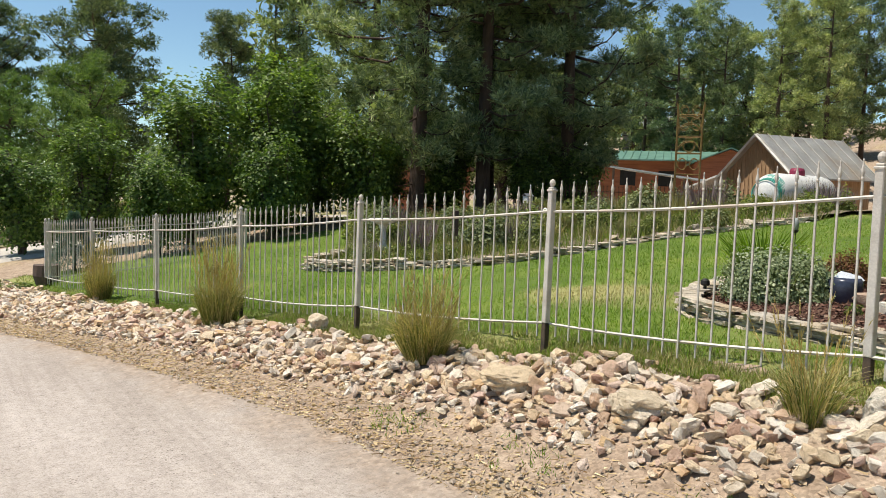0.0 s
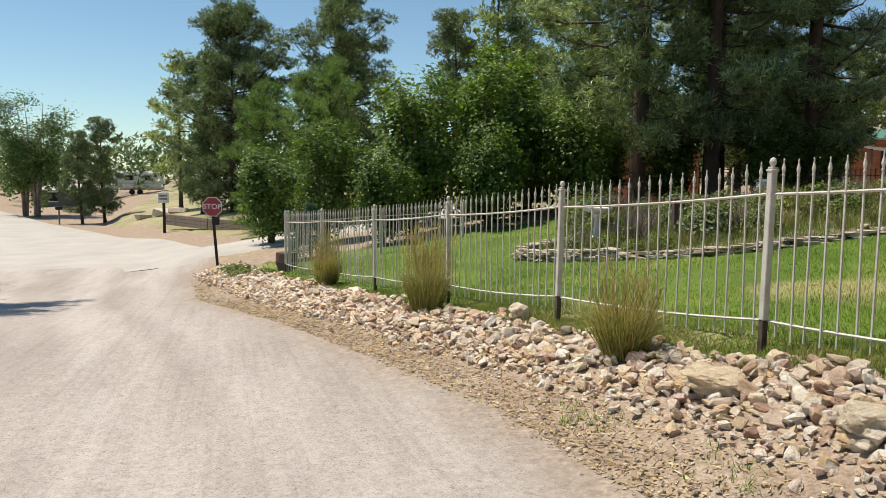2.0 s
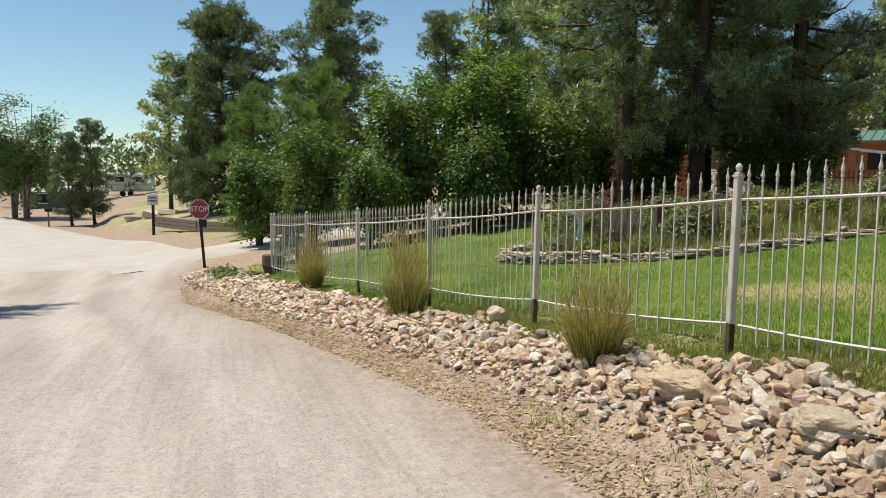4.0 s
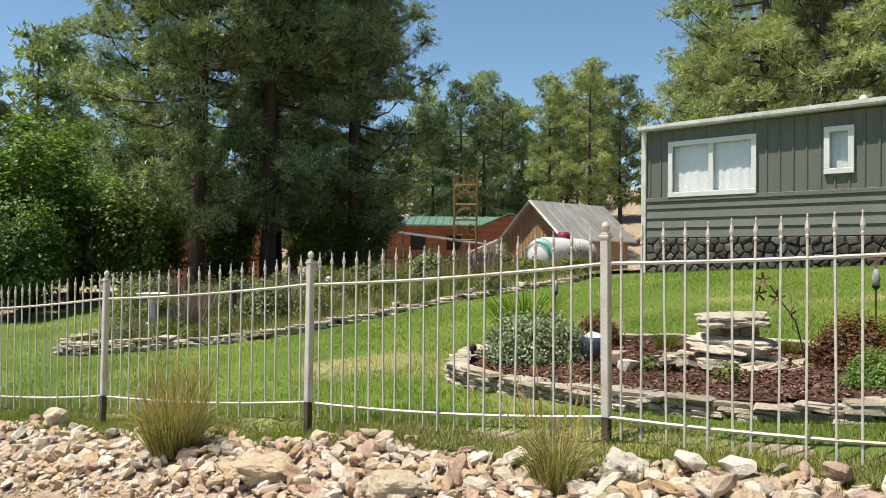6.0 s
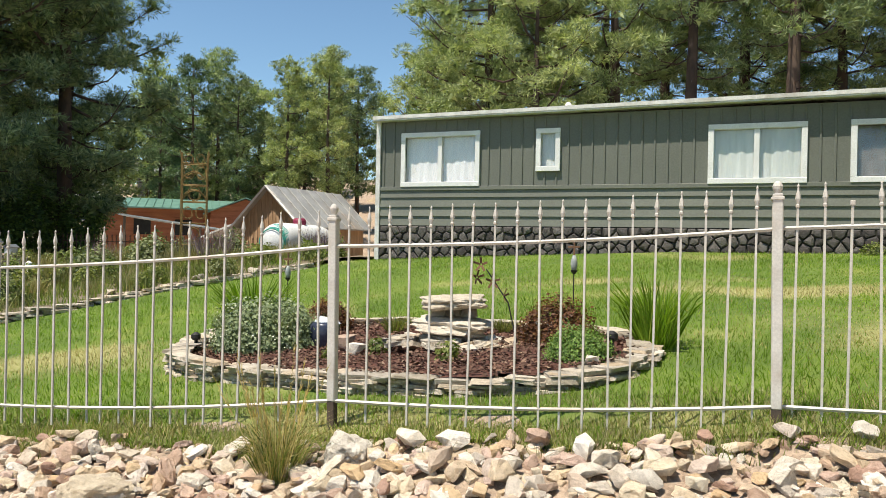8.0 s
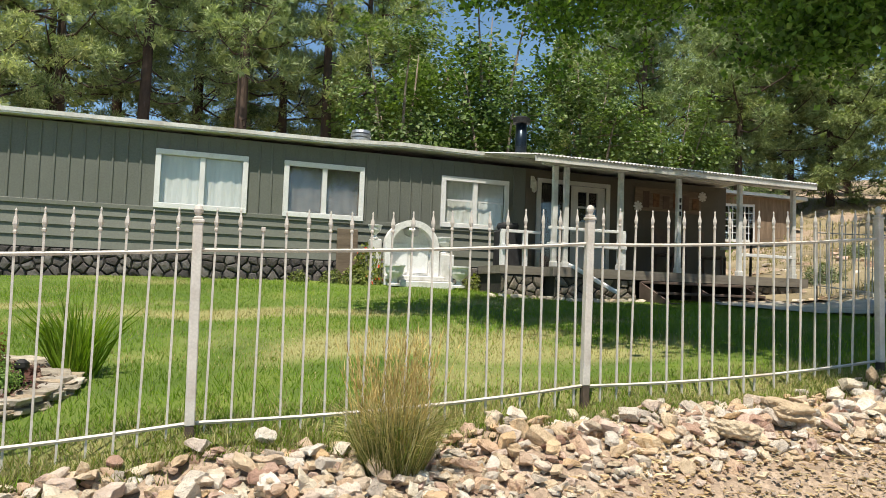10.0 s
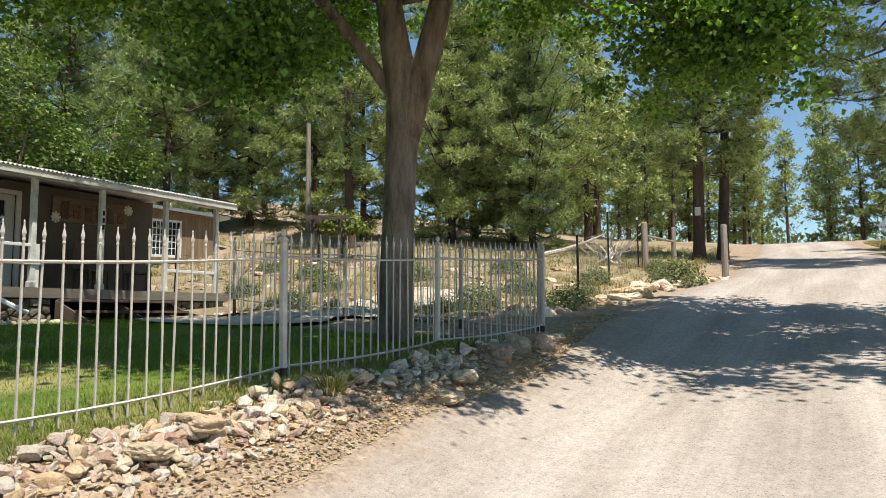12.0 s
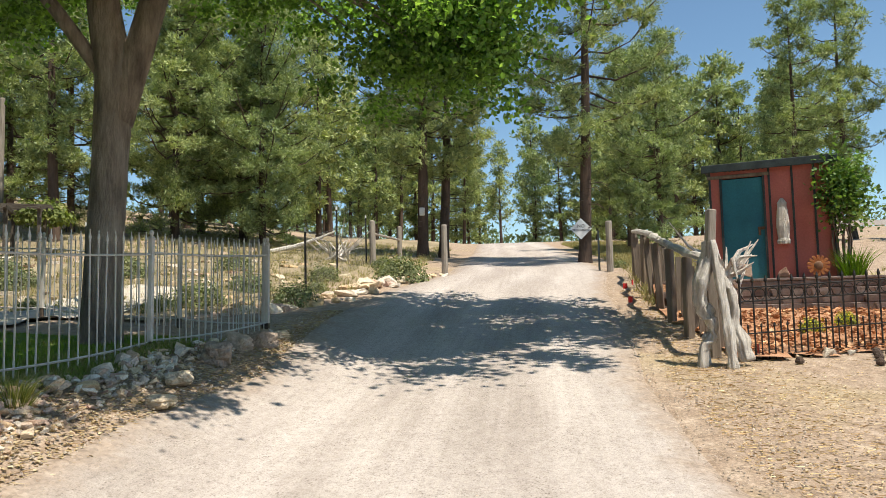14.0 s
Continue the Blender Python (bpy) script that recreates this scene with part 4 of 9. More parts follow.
def stone_field(parent, x0, x1, y, zlow, ztop, size=0.24, mat=None):
    """Irregular many-cornered stones, fitted like a map, between a sloping foot and a level top."""
    rng = np.random.default_rng(int(abs(x0) * 100) + 5)
    zb = min(zlow(x0), zlow(x1), zlow((x0 + x1) / 2)) - 0.12
    nx, nz = max(1, round((x1 - x0) / size)), max(1, round((ztop - zb) / (size * 0.72)))
    seeds = np.array([(x0 + (i + 0.5 + 0.5 * (k % 2) - 0.25 + rng.uniform(-0.36, 0.36)) * (x1 - x0) / nx, zb + (k + 0.5 + rng.uniform(-0.36, 0.36)) * (ztop - zb) / nz) for i in range(nx) for k in range(nz)])
    for i, c in enumerate(seeds):
        if c[1] < zlow(c[0]) - 0.12:
            continue
        poly = [np.array(p) for p in ((x0, zb), (x1, zb), (x1, ztop), (x0, ztop))]
        near = np.argsort(((seeds - c) ** 2).sum(1))[1:13]
        for o in seeds[near]:
            n, m = o - c, (o + c) / 2
            cut = []
            for p, q in zip(poly, poly[1:] + poly[:1]):
                dp, dq = (p - m) @ n, (q - m) @ n
                if dp <= 0:
                    cut.append(p)
                if dp * dq < 0:
                    cut.append(p + (q - p) * dp / (dp - dq))
            poly = cut
            if len(poly) < 3:
                break
        if len(poly) < 3:
            continue
        mid = np.mean(poly, 0)
        bm = bmesh.new()
        d = rng.uniform(0.03, 0.06)
        lean = rng.normal(size=2) * 0.06
        ring = [mid + (p - mid) * (1 - 0.012 / max(0.03, float(np.linalg.norm(p - mid)))) for p in poly]
        outer = [bm.verts.new((p[0], y, p[1])) for p in ring]
        inner = [bm.verts.new((q[0], y - d * rng.uniform(0.75, 1.05) + float(lean @ (q - mid)), q[1])) for q in [mid + (p - mid) * 0.8 for p in ring]]
        k = len(ring)
        for j in range(k):
            bm.faces.new([outer[j], outer[(j + 1) % k], inner[(j + 1) % k], inner[j]])
        top = bm.verts.new((mid[0], y - d * 1.12, mid[1]))
        for j in range(k):
            bm.faces.new([inner[j], inner[(j + 1) % k], top])
        part("stone", bm, mat or M["skirt_stone"], parent)


stone_field(house, HX0 + 0.06, 6.6, HY - 0.02, lambda x: float(height(x, HY)), SKIRT_TOP - 0.01, 0.2)

# flat roof with a white edge, kinked where the add-on begins
bm = bmesh.new()
for x0, x1, za, zb in ((HX0 - 0.04, 3.0, 4.24, 4.32), (3.0, 4.3, 4.32, 4.38), (4.3, HX1 + 0.1, 4.38, 4.3)):
    vs = [bm.verts.new(p) for p in ((x0, HY - 0.2, za), (x1, HY - 0.2, zb), (x1, HY - 0.2, zb + 0.06), (x0, HY - 0.2, za + 0.06), (x0, HY + 4.4, za), (x1, HY + 4.4, zb), (x1, HY + 4.4, zb + 0.16), (x0, HY + 4.4, za + 0.16), (x0, HY + 2, za + 0.3), (x1, HY + 2, zb + 0.3))]
    for q in ((0, 1, 2, 3), (3, 2, 9, 8), (8, 9, 6, 7), (4, 7, 6, 5), (0, 4, 5, 1), (0, 3, 8, 7, 4), (1, 5, 6, 9, 2)):
        bm.faces.new([vs[i] for i in q])
roof = part("roof", bm, M["roof"], house, "white coated metal roof with a pale edge")
for x0, x1, za, zb in ((HX0 - 0.06, 3.0, 4.235, 4.305), (3.0, 4.3, 4.305, 4.365), (4.3, 6.05, 4.365, 4.35)):
    for dy, lo, hi in ((0.225, 0.03, 0.1), (0.212, 0.0, 0.026)):
        bm = bmesh.new()
        vs = [bm.verts.new(p) for p in ((x0, HY - dy, za + lo), (x1, HY - dy, zb + lo), (x1, HY - dy, zb + hi), (x0, HY - dy, za + hi), (x0, HY - 0.198, za + lo), (x1, HY - 0.198, zb + lo), (x1, HY - 0.198, zb + hi), (x0, HY - 0.198, za + hi))]
        for q in ((0, 1, 2, 3), (3, 2, 6, 7), (0, 4, 5, 1), (0, 3, 7, 4), (1, 5, 6, 2)):
            bm.faces.new([vs[i] for i in q])
        part("drip_edge", bm, M["white_old"], house)


def slider_window(o, glass_left, glass_right, bars=False):
    x0, x1, z0, z1 = o
    w = thing("window", "", "")
    w.parent = house
    t = 0.075
    part("window_frame", boxes((x0 - t, x1 + t, HY - 0.055, HY - 0.002, z1 - 0.02, z1 + t), (x0 - t, x1 + t, HY - 0.06, HY - 0.002, z0 - t, z0 + 0.02), (x0 - t, x0 + 0.02, HY - 0.055, HY - 0.002, z0 + 0.02, z1 - 0.02), (x1 - 0.02, x1 + t, HY - 0.055, HY - 0.002, z0 + 0.02, z1 - 0.02), bevel=0.006), M["white"], w, "white window trim")
    xm = (x0 + x1) / 2
    if x1 - x0 > 0.8:
        part("mullion", boxes((xm - 0.045, xm + 0.045, HY - 0.035, HY + 0.05, z0 + 0.02, z1 - 0.02), bevel=0.005), M["white"], w)
        panes = ((x0 + 0.02, xm - 0.045, glass_left), (xm + 0.045, x1 - 0.02, glass_right))
    else:
        panes = ((x0 + 0.02, x1 - 0.02, glass_left),)
    for a, b, c in panes:
        p = part("pane", boxes((a, b, HY + 0.03, HY + 0.036, z0 + 0.02, z1 - 0.02)), M["glass"], w)
        p.visible_shadow = False
        if c:
            n = max(8, int((b - a) / 0.03))
            xs = np.linspace(a - 0.02, b + 0.02, n)
            ys = HY + 0.075 + 0.007 * np.sin(np.arange(n) * 1.25) + 0.006 * np.sin(np.arange(n) * 0.37)
            v = [(xx, yy, zz) for zz in (z0 + 0.0, z1 - 0.0) for xx, yy in zip(xs, ys)]
            part("curtain", (v, [(i, i + 1, n + i + 1, n + i) for i in range(n - 1)]), c, w, smooth=True)
        if bars:
            zm = z0 + (z1 - z0) * 0.55
            part("glazing_bar", boxes((a, b, HY + 0.01, HY + 0.028, zm - 0.014, zm + 0.014)), M["white"], w)


slider_window(OPEN[0], M["curtain_white"], M["curtain_white"])
slider_window(OPEN[1], M["curtain_sheer"], None)
slider_window(OPEN[2], M["curtain_sheer"], M["curtain_sheer"])
slider_window(OPEN[3], M["curtain_dark"], M["curtain_dark"])
slider_window(OPEN[4], M["curtain_sheer"], M["curtain_sheer"], True)

# ---------------------------------------------------------------- rubble bank between fence and road
def rock_mesh(seed, flat=0.6, name="rock", mat=None, pts=15, round_off=True):
    rng = np.random.default_rng(seed)
    bm = bmesh.new()
    p = rng.uniform(-1, 1, (pts, 3))
    p = p / np.maximum(np.abs(p).max(1, keepdims=True), 0.55) * rng.uniform(0.75, 1.0, (pts, 1))
    for q in p * [0.5, 0.42, 0.5 * flat]:
        bm.verts.new(q)
    out = bmesh.ops.convex_hull(bm, input=bm.verts)
    bmesh.ops.delete(bm, geom=[v for v in bm.verts if not v.link_faces], context="VERTS")
    if round_off:
        bmesh.ops.bevel(bm, geom=bm.edges[:], offset=0.012, segments=1, affect="EDGES")
    bmesh.ops.triangulate(bm, faces=bm.faces[:])
    me = bpy.data.meshes.new(name)
    bm.to_mesh(me)
    bm.free()
    me.materials.append(mat or M["rock"])
    return me


def block_rock(seed, flat, name="rock", mat=None, chips=2, rugged=True):
    """A split, sharp-edged fragment: a skewed box with some corners knocked off."""
    rng = np.random.default_rng(seed)
    pts = []
    skew = rng.uniform(-0.35, 0.35, 4)
    cut = set(rng.choice(8, chips, replace=False))
    for i in range(8):
        c = np.array([i & 1, i >> 1 & 1, i >> 2 & 1]) * 2.0 - 1
        if i in cut:
            for ax in range(3):
                d = c.copy()
                d[ax] *= rng.uniform(-0.5, 0.4)
                pts.append(d * rng.uniform(0.8, 1.0, 3))
        else:
            pts.append(c * rng.uniform(0.68, 1.0, 3))
    p = np.array(pts)
    p[:, 0] += skew[0] * p[:, 2] + skew[1] * p[:, 1]
    p[:, 1] *= 1 + skew[2] * p[:, 0]
    p[:, 2] *= 1 + skew[3] * p[:, 0]
    bm = bmesh.new()
    for q in p * [0.48, 0.4, 0.48 * flat]:
        bm.verts.new(q)
    bmesh.ops.convex_hull(bm, input=bm.verts)
    bmesh.ops.delete(bm, geom=[v for v in bm.verts if not v.link_faces], context="VERTS")
    bmesh.ops.triangulate(bm, faces=bm.faces[:])
    if rugged:
        # broken faces: split the edges and push the new corners in or out
        old = set(bm.verts)
        bmesh.ops.subdivide_edges(bm, edges=bm.edges[:], cuts=1, use_grid_fill=True)
        bm.normal_update()
        for v in bm.verts:
            if v not in old:
                v.co += v.normal * rng.normal() * 0.04 + Vector(rng.normal(size=3)) * 0.03
            else:
                v.co *= rng.uniform(0.86, 1.0)
        bmesh.ops.smooth_vert(bm, verts=bm.verts[:], factor=0.3, use_axis_x=True, use_axis_y=True, use_axis_z=True)
        bmesh.ops.triangulate(bm, faces=bm.faces[:])
    me = bpy.data.meshes.new(name)
    bm.to_mesh(me)
    bm.free()
    me.materials.append(mat or M["rock"])
    return me


def weathered(seed, sx, sy, sz, name="boulder", mat=None):
    """A worn ledge stone: squarish, split into uneven steps, with chipped rims and pits."""
    rng = np.random.default_rng(seed)
    bm = bmesh.new()
    bmesh.ops.create_icosphere(bm, subdivisions=4, radius=1.0)
    c = np.array([v.co[:] for v in bm.verts])
    c = c / (np.abs(c) ** 4.0).sum(1, keepdims=True) ** (1 / 4.0)
    rough = np.zeros(len(c))
    for k, amp in ((2.2, 0.13), (4.5, 0.08), (9.0, 0.05), (17.0, 0.03)):
        for _ in range(3):
            d = rng.normal(size=3) * k * 0.75
            rough += amp * (np.abs(np.sin(c @ d + rng.uniform(0, 6.28))) - 0.6)
    # each layer of the stone breaks back by its own amount
    layer = rng.uniform(-0.06, 0.06, 12)[np.clip((c[:, 2] * 1.9 + 0.7 * np.sin(1.7 * c[:, 0] + seed) + 5).astype(int), 0, 11)]
    wide = (1 + rough + layer)[:, None]
    p = np.concatenate([c[:, :2] * wide, c[:, 2:] * (1 + 0.9 * rough[:, None])], 1) * np.array([sx, sy, sz]) / 2
    p[:, 0] += 0.18 * p[:, 1] * rng.uniform(-1, 1)
    p[:, 2] *= 1 + 0.35 * rng.uniform(-1, 1) * p[:, 0] / sx
    for v, q in zip(bm.verts, p):
        v.co = q
    me = bpy.data.meshes.new(name)
    bm.to_mesh(me)
    bm.free()
    me.materials.append(mat or M["flagstone"])
    return me



ROCKS = [block_rock(100 + i, f, chips=1 + i % 3) for i, f in enumerate([0.35, 0.45, 0.55, 0.65, 0.8, 0.4, 0.5, 0.6, 0.75, 0.9, 0.3, 0.5, 0.7, 0.45, 0.6, 0.4])]
ROUGH = [block_rock(140 + i, f, chips=i % 3, rugged=False) for i, f in enumerate([0.3, 0.4, 0.5, 0.6, 0.75, 0.35, 0.45, 0.55, 0.7, 0.9, 0.3, 0.5])]
rrng = np.random.default_rng(3)
rubble = thing("rubble_bank", "bank of loose tan and pink sandstone rubble", "rocks", kind="structure")


def bank_foot(x):
    return np.interp(x, [-20, -14, -9, -4, -2, 0, 2, 5, 6.5, 9.5], [-1.45, -1.4, -1.28, -1.2, -1.22, -1.1, -0.95, -0.92, -0.8, -0.5])


spots = []
while len(spots) < 8600:
    x = rrng.uniform(-20, 9.6)
    foot = float(bank_foot(x))
    n = -0.24 + (foot + 0.24) * rrng.uniform(0, 1) ** 0.8 + rrng.normal() * 0.06
    if n > -0.2:
        continue
    if x > 5.2 and rrng.uniform() < 0.6 or x > 7.2 and rrng.uniform() < 0.5:
        continue
    size = float(np.clip(rrng.lognormal(-2.75, 0.45), 0.03, 0.125))
    if n < foot + 0.25:
        size *= 0.7
    spots.append((x, float(fence_y(x)) + n, size))
spots.sort(key=lambda s: -s[2])
joined, count = [], 0
for x, y, size in spots:
    single = count < 300 and -8 < x < 6
    m = ROCKS[rrng.integers(len(ROCKS))] if single or (size > 0.074 and -8 < x < 6) else ROUGH[rrng.integers(len(ROUGH))]
    z = float(land(np.float64(x), np.float64(y))) + size * rrng.uniform(0.0, 0.62)
    tilt = Euler((rrng.normal() * 0.36 + 0.1, rrng.normal() * 0.36, rrng.uniform(0, 6.28)))
    mat = Matrix.LocRotScale((x, y, z), tilt, (size * rrng.uniform(0.9, 1.4), size * rrng.uniform(0.8, 1.2), size * rrng.uniform(0.8, 1.2)))
    if single:
        ob = part("rock", m, None, rubble)
        ob.matrix_basis = mat
        count += 1
    else:
        v = np.empty(len(m.vertices) * 3, np.float32)
        m.vertices.foreach_get("co", v)
        v = v.reshape(-1, 3) @ np.array(mat.to_3x3()).T + np.array(mat.translation)
        f = np.empty(len(m.loops), np.int32)
        m.loops.foreach_get("vertex_index", f)
        joined.append((v, f.reshape(-1, 3)))
tagged(part("small_rubble", make_mesh("small_rubble", *join(*joined)), M["rock"], rubble), kind="stuff")

# ---------------------------------------------------------------- porch of the mobile home
PY = 12.2
DECK = 2.1
M["deck"] = surface("grey_brown_deck_boards", (0.16, 0.14, 0.115), (0.25, 0.22, 0.18), 3, 0.85, fine=30, stretch=(0.3, 4, 4))
M["step_wood"] = surface("dark_brown_step_boards", (0.08, 0.055, 0.045), (0.15, 0.105, 0.085), 3, 0.85, fine=30)
M["stovepipe"] = surface("blue_black_stovepipe", (0.012, 0.02, 0.03), (0.03, 0.045, 0.06), 5, 0.3, 0.6, fine=40, bump_strength=0.05)
M["galv"] = surface("galvanized_metal", (0.36, 0.37, 0.38), (0.55, 0.56, 0.57), 8, 0.4, 0.8, fine=40, bump_strength=0.05)
M["black_iron"] = surface("black_iron", (0.012, 0.012, 0.012), (0.035, 0.033, 0.03), 12, 0.55, 0.3, fine=60, bump_strength=0.2, bump_dist=0.003)
M["door_white"] = surface("pale_door_paint", (0.5, 0.5, 0.47), (0.62, 0.62, 0.58), 3, 0.5, fine=50, bump_strength=0.05)
M["cushion"] = surface("black_grill_cover", (0.015, 0.015, 0.017), (0.04, 0.04, 0.042), 6, 0.6)
M["plank_art"] = surface("weathered_board", (0.13, 0.095, 0.07), (0.24, 0.18, 0.13), 6, 0.85, fine=40, stretch=(0.4, 4, 3))

porch = thing("porch", "covered porch with white posts and a stone-faced deck", "porch")
# deck: boards on a stone-faced base
bm = bmesh.new()
for i in range(15):
    y0 = PY - 0.12 + i * 0.155
    box(bm, 6.55, 12.35, y0, y0 + 0.148, DECK - 0.035, DECK)
part("deck_boards", bm, M["deck"], porch)
part("deck_rim", boxes((6.52, 12.38, PY - 0.16, PY - 0.122, DECK - 0.17, DECK - 0.002), (6.512, 6.548, PY - 0.12, HY - 0.06, DECK - 0.17, DECK - 0.002)), M["deck"], porch)
part("deck_base", boxes((6.6, 8.32, PY - 0.06, HY - 0.07, 1.2, DECK - 0.04), (10.75, 12.3, PY - 0.06, HY - 0.07, 1.3, DECK - 0.04), (8.322, 10.748, PY + 0.9, HY - 0.07, 1.3, DECK - 0.04)), M["skirt_joint"], porch)
M["skirt_stone_pale"] = random_stone("grey_brown_stone", [(0, (0.12, 0.105, 0.09)), (0.5, (0.2, 0.175, 0.15)), (1, (0.27, 0.24, 0.21))])
for x0, x1 in ((6.6, 8.3), (10.77, 12.3)):
    stone_field(porch, x0, x1, PY - 0.06, lambda x: float(height(x, PY)), DECK - 0.18, 0.2, M["skirt_stone_pale"])
for i in range(3):
    z = DECK - 0.19 * (i + 1)
    part("step", boxes((8.35, 10.72, PY - 0.15 - 0.3 * (i + 1), PY - 0.15 - 0.3 * i, z - 0.045, z), bevel=0.006), M["step_wood"], porch)
for x in (8.33, 9.5, 10.71):
    bm = bmesh.new()
    vs = [bm.verts.new((x + dx, y, z)) for dx in (0, 0.04) for y, z in ((PY - 0.15, DECK - 0.2), (PY - 0.15, 1.45), (PY - 1.0, 1.45), (PY - 1.0, 1.55))]
    for q in ((0, 1, 2, 3), (7, 6, 5, 4), (0, 3, 7, 4), (3, 2, 6, 7), (1, 0, 4, 5)):
        bm.faces.new([vs[i] for i in q])
    part("stringer", bm, M["step_wood"], porch)

# posts
for x in (6.6, 6.83, 7.98, 9.28, 10.75, 12.12):
    part("post", boxes((x - 0.045, x + 0.045, PY - 0.05, PY + 0.04, DECK, 3.92), bevel=0.008), M["white_old"], porch)
    part("bracket", boxes((x - 0.06, x + 0.06, PY - 0.06, PY + 0.05, DECK, DECK + 0.1), bevel=0.008), M["white_old"], porch)
# rails
part("rail", boxes((6.5, 8.1, PY - 0.03, PY + 0.03, 2.78, 2.83), bevel=0.006), M["white"], porch)
part("rail", boxes((6.5, 8.1, PY - 0.07, PY + 0.07, 2.48, 2.54), bevel=0.006), M["white"], porch)
part("rail", boxes((5.72, 6.5, PY + 0.3, PY + 0.36, 2.7, 2.75), bevel=0.006), M["white"], porch)
part("rail", boxes((5.72, 6.5, PY + 0.24, PY + 0.42, 2.42, 2.48), bevel=0.006), M["white"], porch)
part("deck_rim", boxes((5.66, 6.5, PY + 0.2, PY + 1.2, DECK - 0.15, DECK - 0.004)), M["deck"], porch)
part("deck_base", boxes((5.7, 6.5, PY + 0.25, PY + 1.2, 1.3, DECK - 0.155)), M["skirt_joint"], porch)
stone_field(porch, 5.7, 6.5, PY + 0.25, lambda x: float(height(x, PY)), DECK - 0.17, 0.18, M["skirt_stone_pale"])
for x in (5.75, 6.2):
    part("rail_post", boxes((x - 0.04, x + 0.04, PY + 0.29, PY + 0.37, DECK - 0.002, 2.7), bevel=0.006), M["white"], porch)
part("rail_post", boxes((8.02, 8.1, PY - 0.04, PY + 0.04, DECK, 2.78), bevel=0.006), M["white"], porch)
part("rail", boxes((10.8, 12.1, PY - 0.03, PY + 0.03, 2.5, 2.56), bevel=0.006), M["white"], porch)
part("rail", boxes((12.09, 12.15, PY + 0.06, HY - 0.1, 2.78, 2.84), bevel=0.006), M["white"], porch)

# corrugated roof sheet on a beam
part("beam", boxes((6.35, 12.3, PY - 0.06, PY + 0.05, 3.925, 4.02), bevel=0.006), M["white_old"], porch)
n = 320
xs = np.linspace(6.05, 12.45, n)
wave = 0.016 * np.sin(xs * 2 * math.pi / 0.076)
rows = []
for yy, zz in ((PY - 0.32, 4.03), (HY - 0.17, 4.44), (HY - 0.17, 4.452), (PY - 0.32, 4.042)):
    rows += [(x, yy, zz + w) for x, w in zip(xs, wave)]
f = [(r * n + i, r * n + i + 1, (r + 1) % 4 * n + i + 1, (r + 1) % 4 * n + i) for r in range(4) for i in range(n - 1)]
part("porch_roof", (rows, f), M["roof"], porch, "white corrugated porch roof")
part("fascia", boxes((6.05, 12.45, PY - 0.3, PY - 0.27, 3.92, 4.02)), M["white_old"], porch)
part("downspout", tube([(6.86, PY - 0.1, 2.14), (6.95, PY - 0.16, 2.1), (7.45, PY - 0.62, 1.72), (7.52, PY - 0.68, 1.68)], 0.04, 6), M["white"], porch, "white downspout running to the lawn")

# entrance: storm door open space and a glazed door
entry = thing("entry_door", "", "")
entry.parent = house
part("door_frame", boxes((7.36, 7.46, HY - 0.05, HY - 0.002, 2.1, 4.06), (9.05, 9.15, HY - 0.05, HY - 0.002, 2.1, 4.06), (7.46, 9.05, HY - 0.05, HY - 0.002, 3.97, 4.06), bevel=0.006), M["door_white"], entry)
part("door_leaf", boxes((8.2, 9.05, HY + 0.02, HY + 0.07, 2.02, 3.2), (8.2, 8.38, HY + 0.02, HY + 0.07, 3.2, 3.97), (8.87, 9.05, HY + 0.02, HY + 0.07, 3.2, 3.97), (8.38, 8.87, HY + 0.02, HY + 0.07, 3.85, 3.97), (8.6, 8.65, HY + 0.025, HY + 0.065, 3.2, 3.85)), M["door_white"], entry, "pale door with four glass lights")
part("pane", boxes((8.38, 8.87, HY + 0.045, HY + 0.05, 3.2, 3.85)), M["glass"], entry)
part("glazing_bar", boxes((8.38, 8.87, HY + 0.026, HY + 0.064, 3.5, 3.54)), M["door_white"], entry)
part("side_glass", boxes((7.46, 8.16, HY + 0.045, HY + 0.05, 2.02, 3.97)), M["glass"], entry, "dark glass side panel")
part("side_frame", boxes((8.14, 8.2, HY + 0.0, HY + 0.07, 2.02, 3.97)), M["black_iron"], entry)
part("door_knob", (lambda v, f: ([(p[0] + 8.26, HY + 0.0 - p[2], p[1] + 2.95) for p in v], f))(*lathe([(0.012, -0.03), (0.014, 0.01), (0.03, 0.03), (0.026, 0.055), (0.006, 0.065)], 10)), M["galv"], entry)

wl = thing("wall_lantern", "white coach lantern on the porch wall", "lamp", (7.25, HY - 0.01, 3.93))
part("bracket", boxes((-0.04, 0.04, -0.02, 0.0, -0.1, 0.16), (-0.015, 0.015, -0.1, -0.02, 0.1, 0.13), bevel=0.004), M["white_old"], wl)
part("lantern", (lambda v, f: ([(p[0], p[1] - 0.1, p[2]) for p in v], f))(*lathe([(0.015, -0.2), (0.05, -0.17), (0.065, -0.02), (0.075, 0.0), (0.03, 0.07), (0.012, 0.1)], 8)), M["white_old"], wl)

board = thing("wall_board", "long weathered wooden board with dark shapes", "wall art", (10.7, HY - 0.002, 3.82))
part("board", boxes((-0.9, 0.9, -0.03, -0.004, -0.26, 0.26), bevel=0.004), M["plank_art"], board)
for i in range(6):
    x = -0.7 + i * 0.27
    part("plaque", boxes((x, x + 0.17, -0.045, -0.031, -0.19 + 0.03 * (i % 2), 0.18 - 0.04 * (i % 3)), bevel=0.004), (M["step_wood"], M["fence_rust"])[i % 2], board)
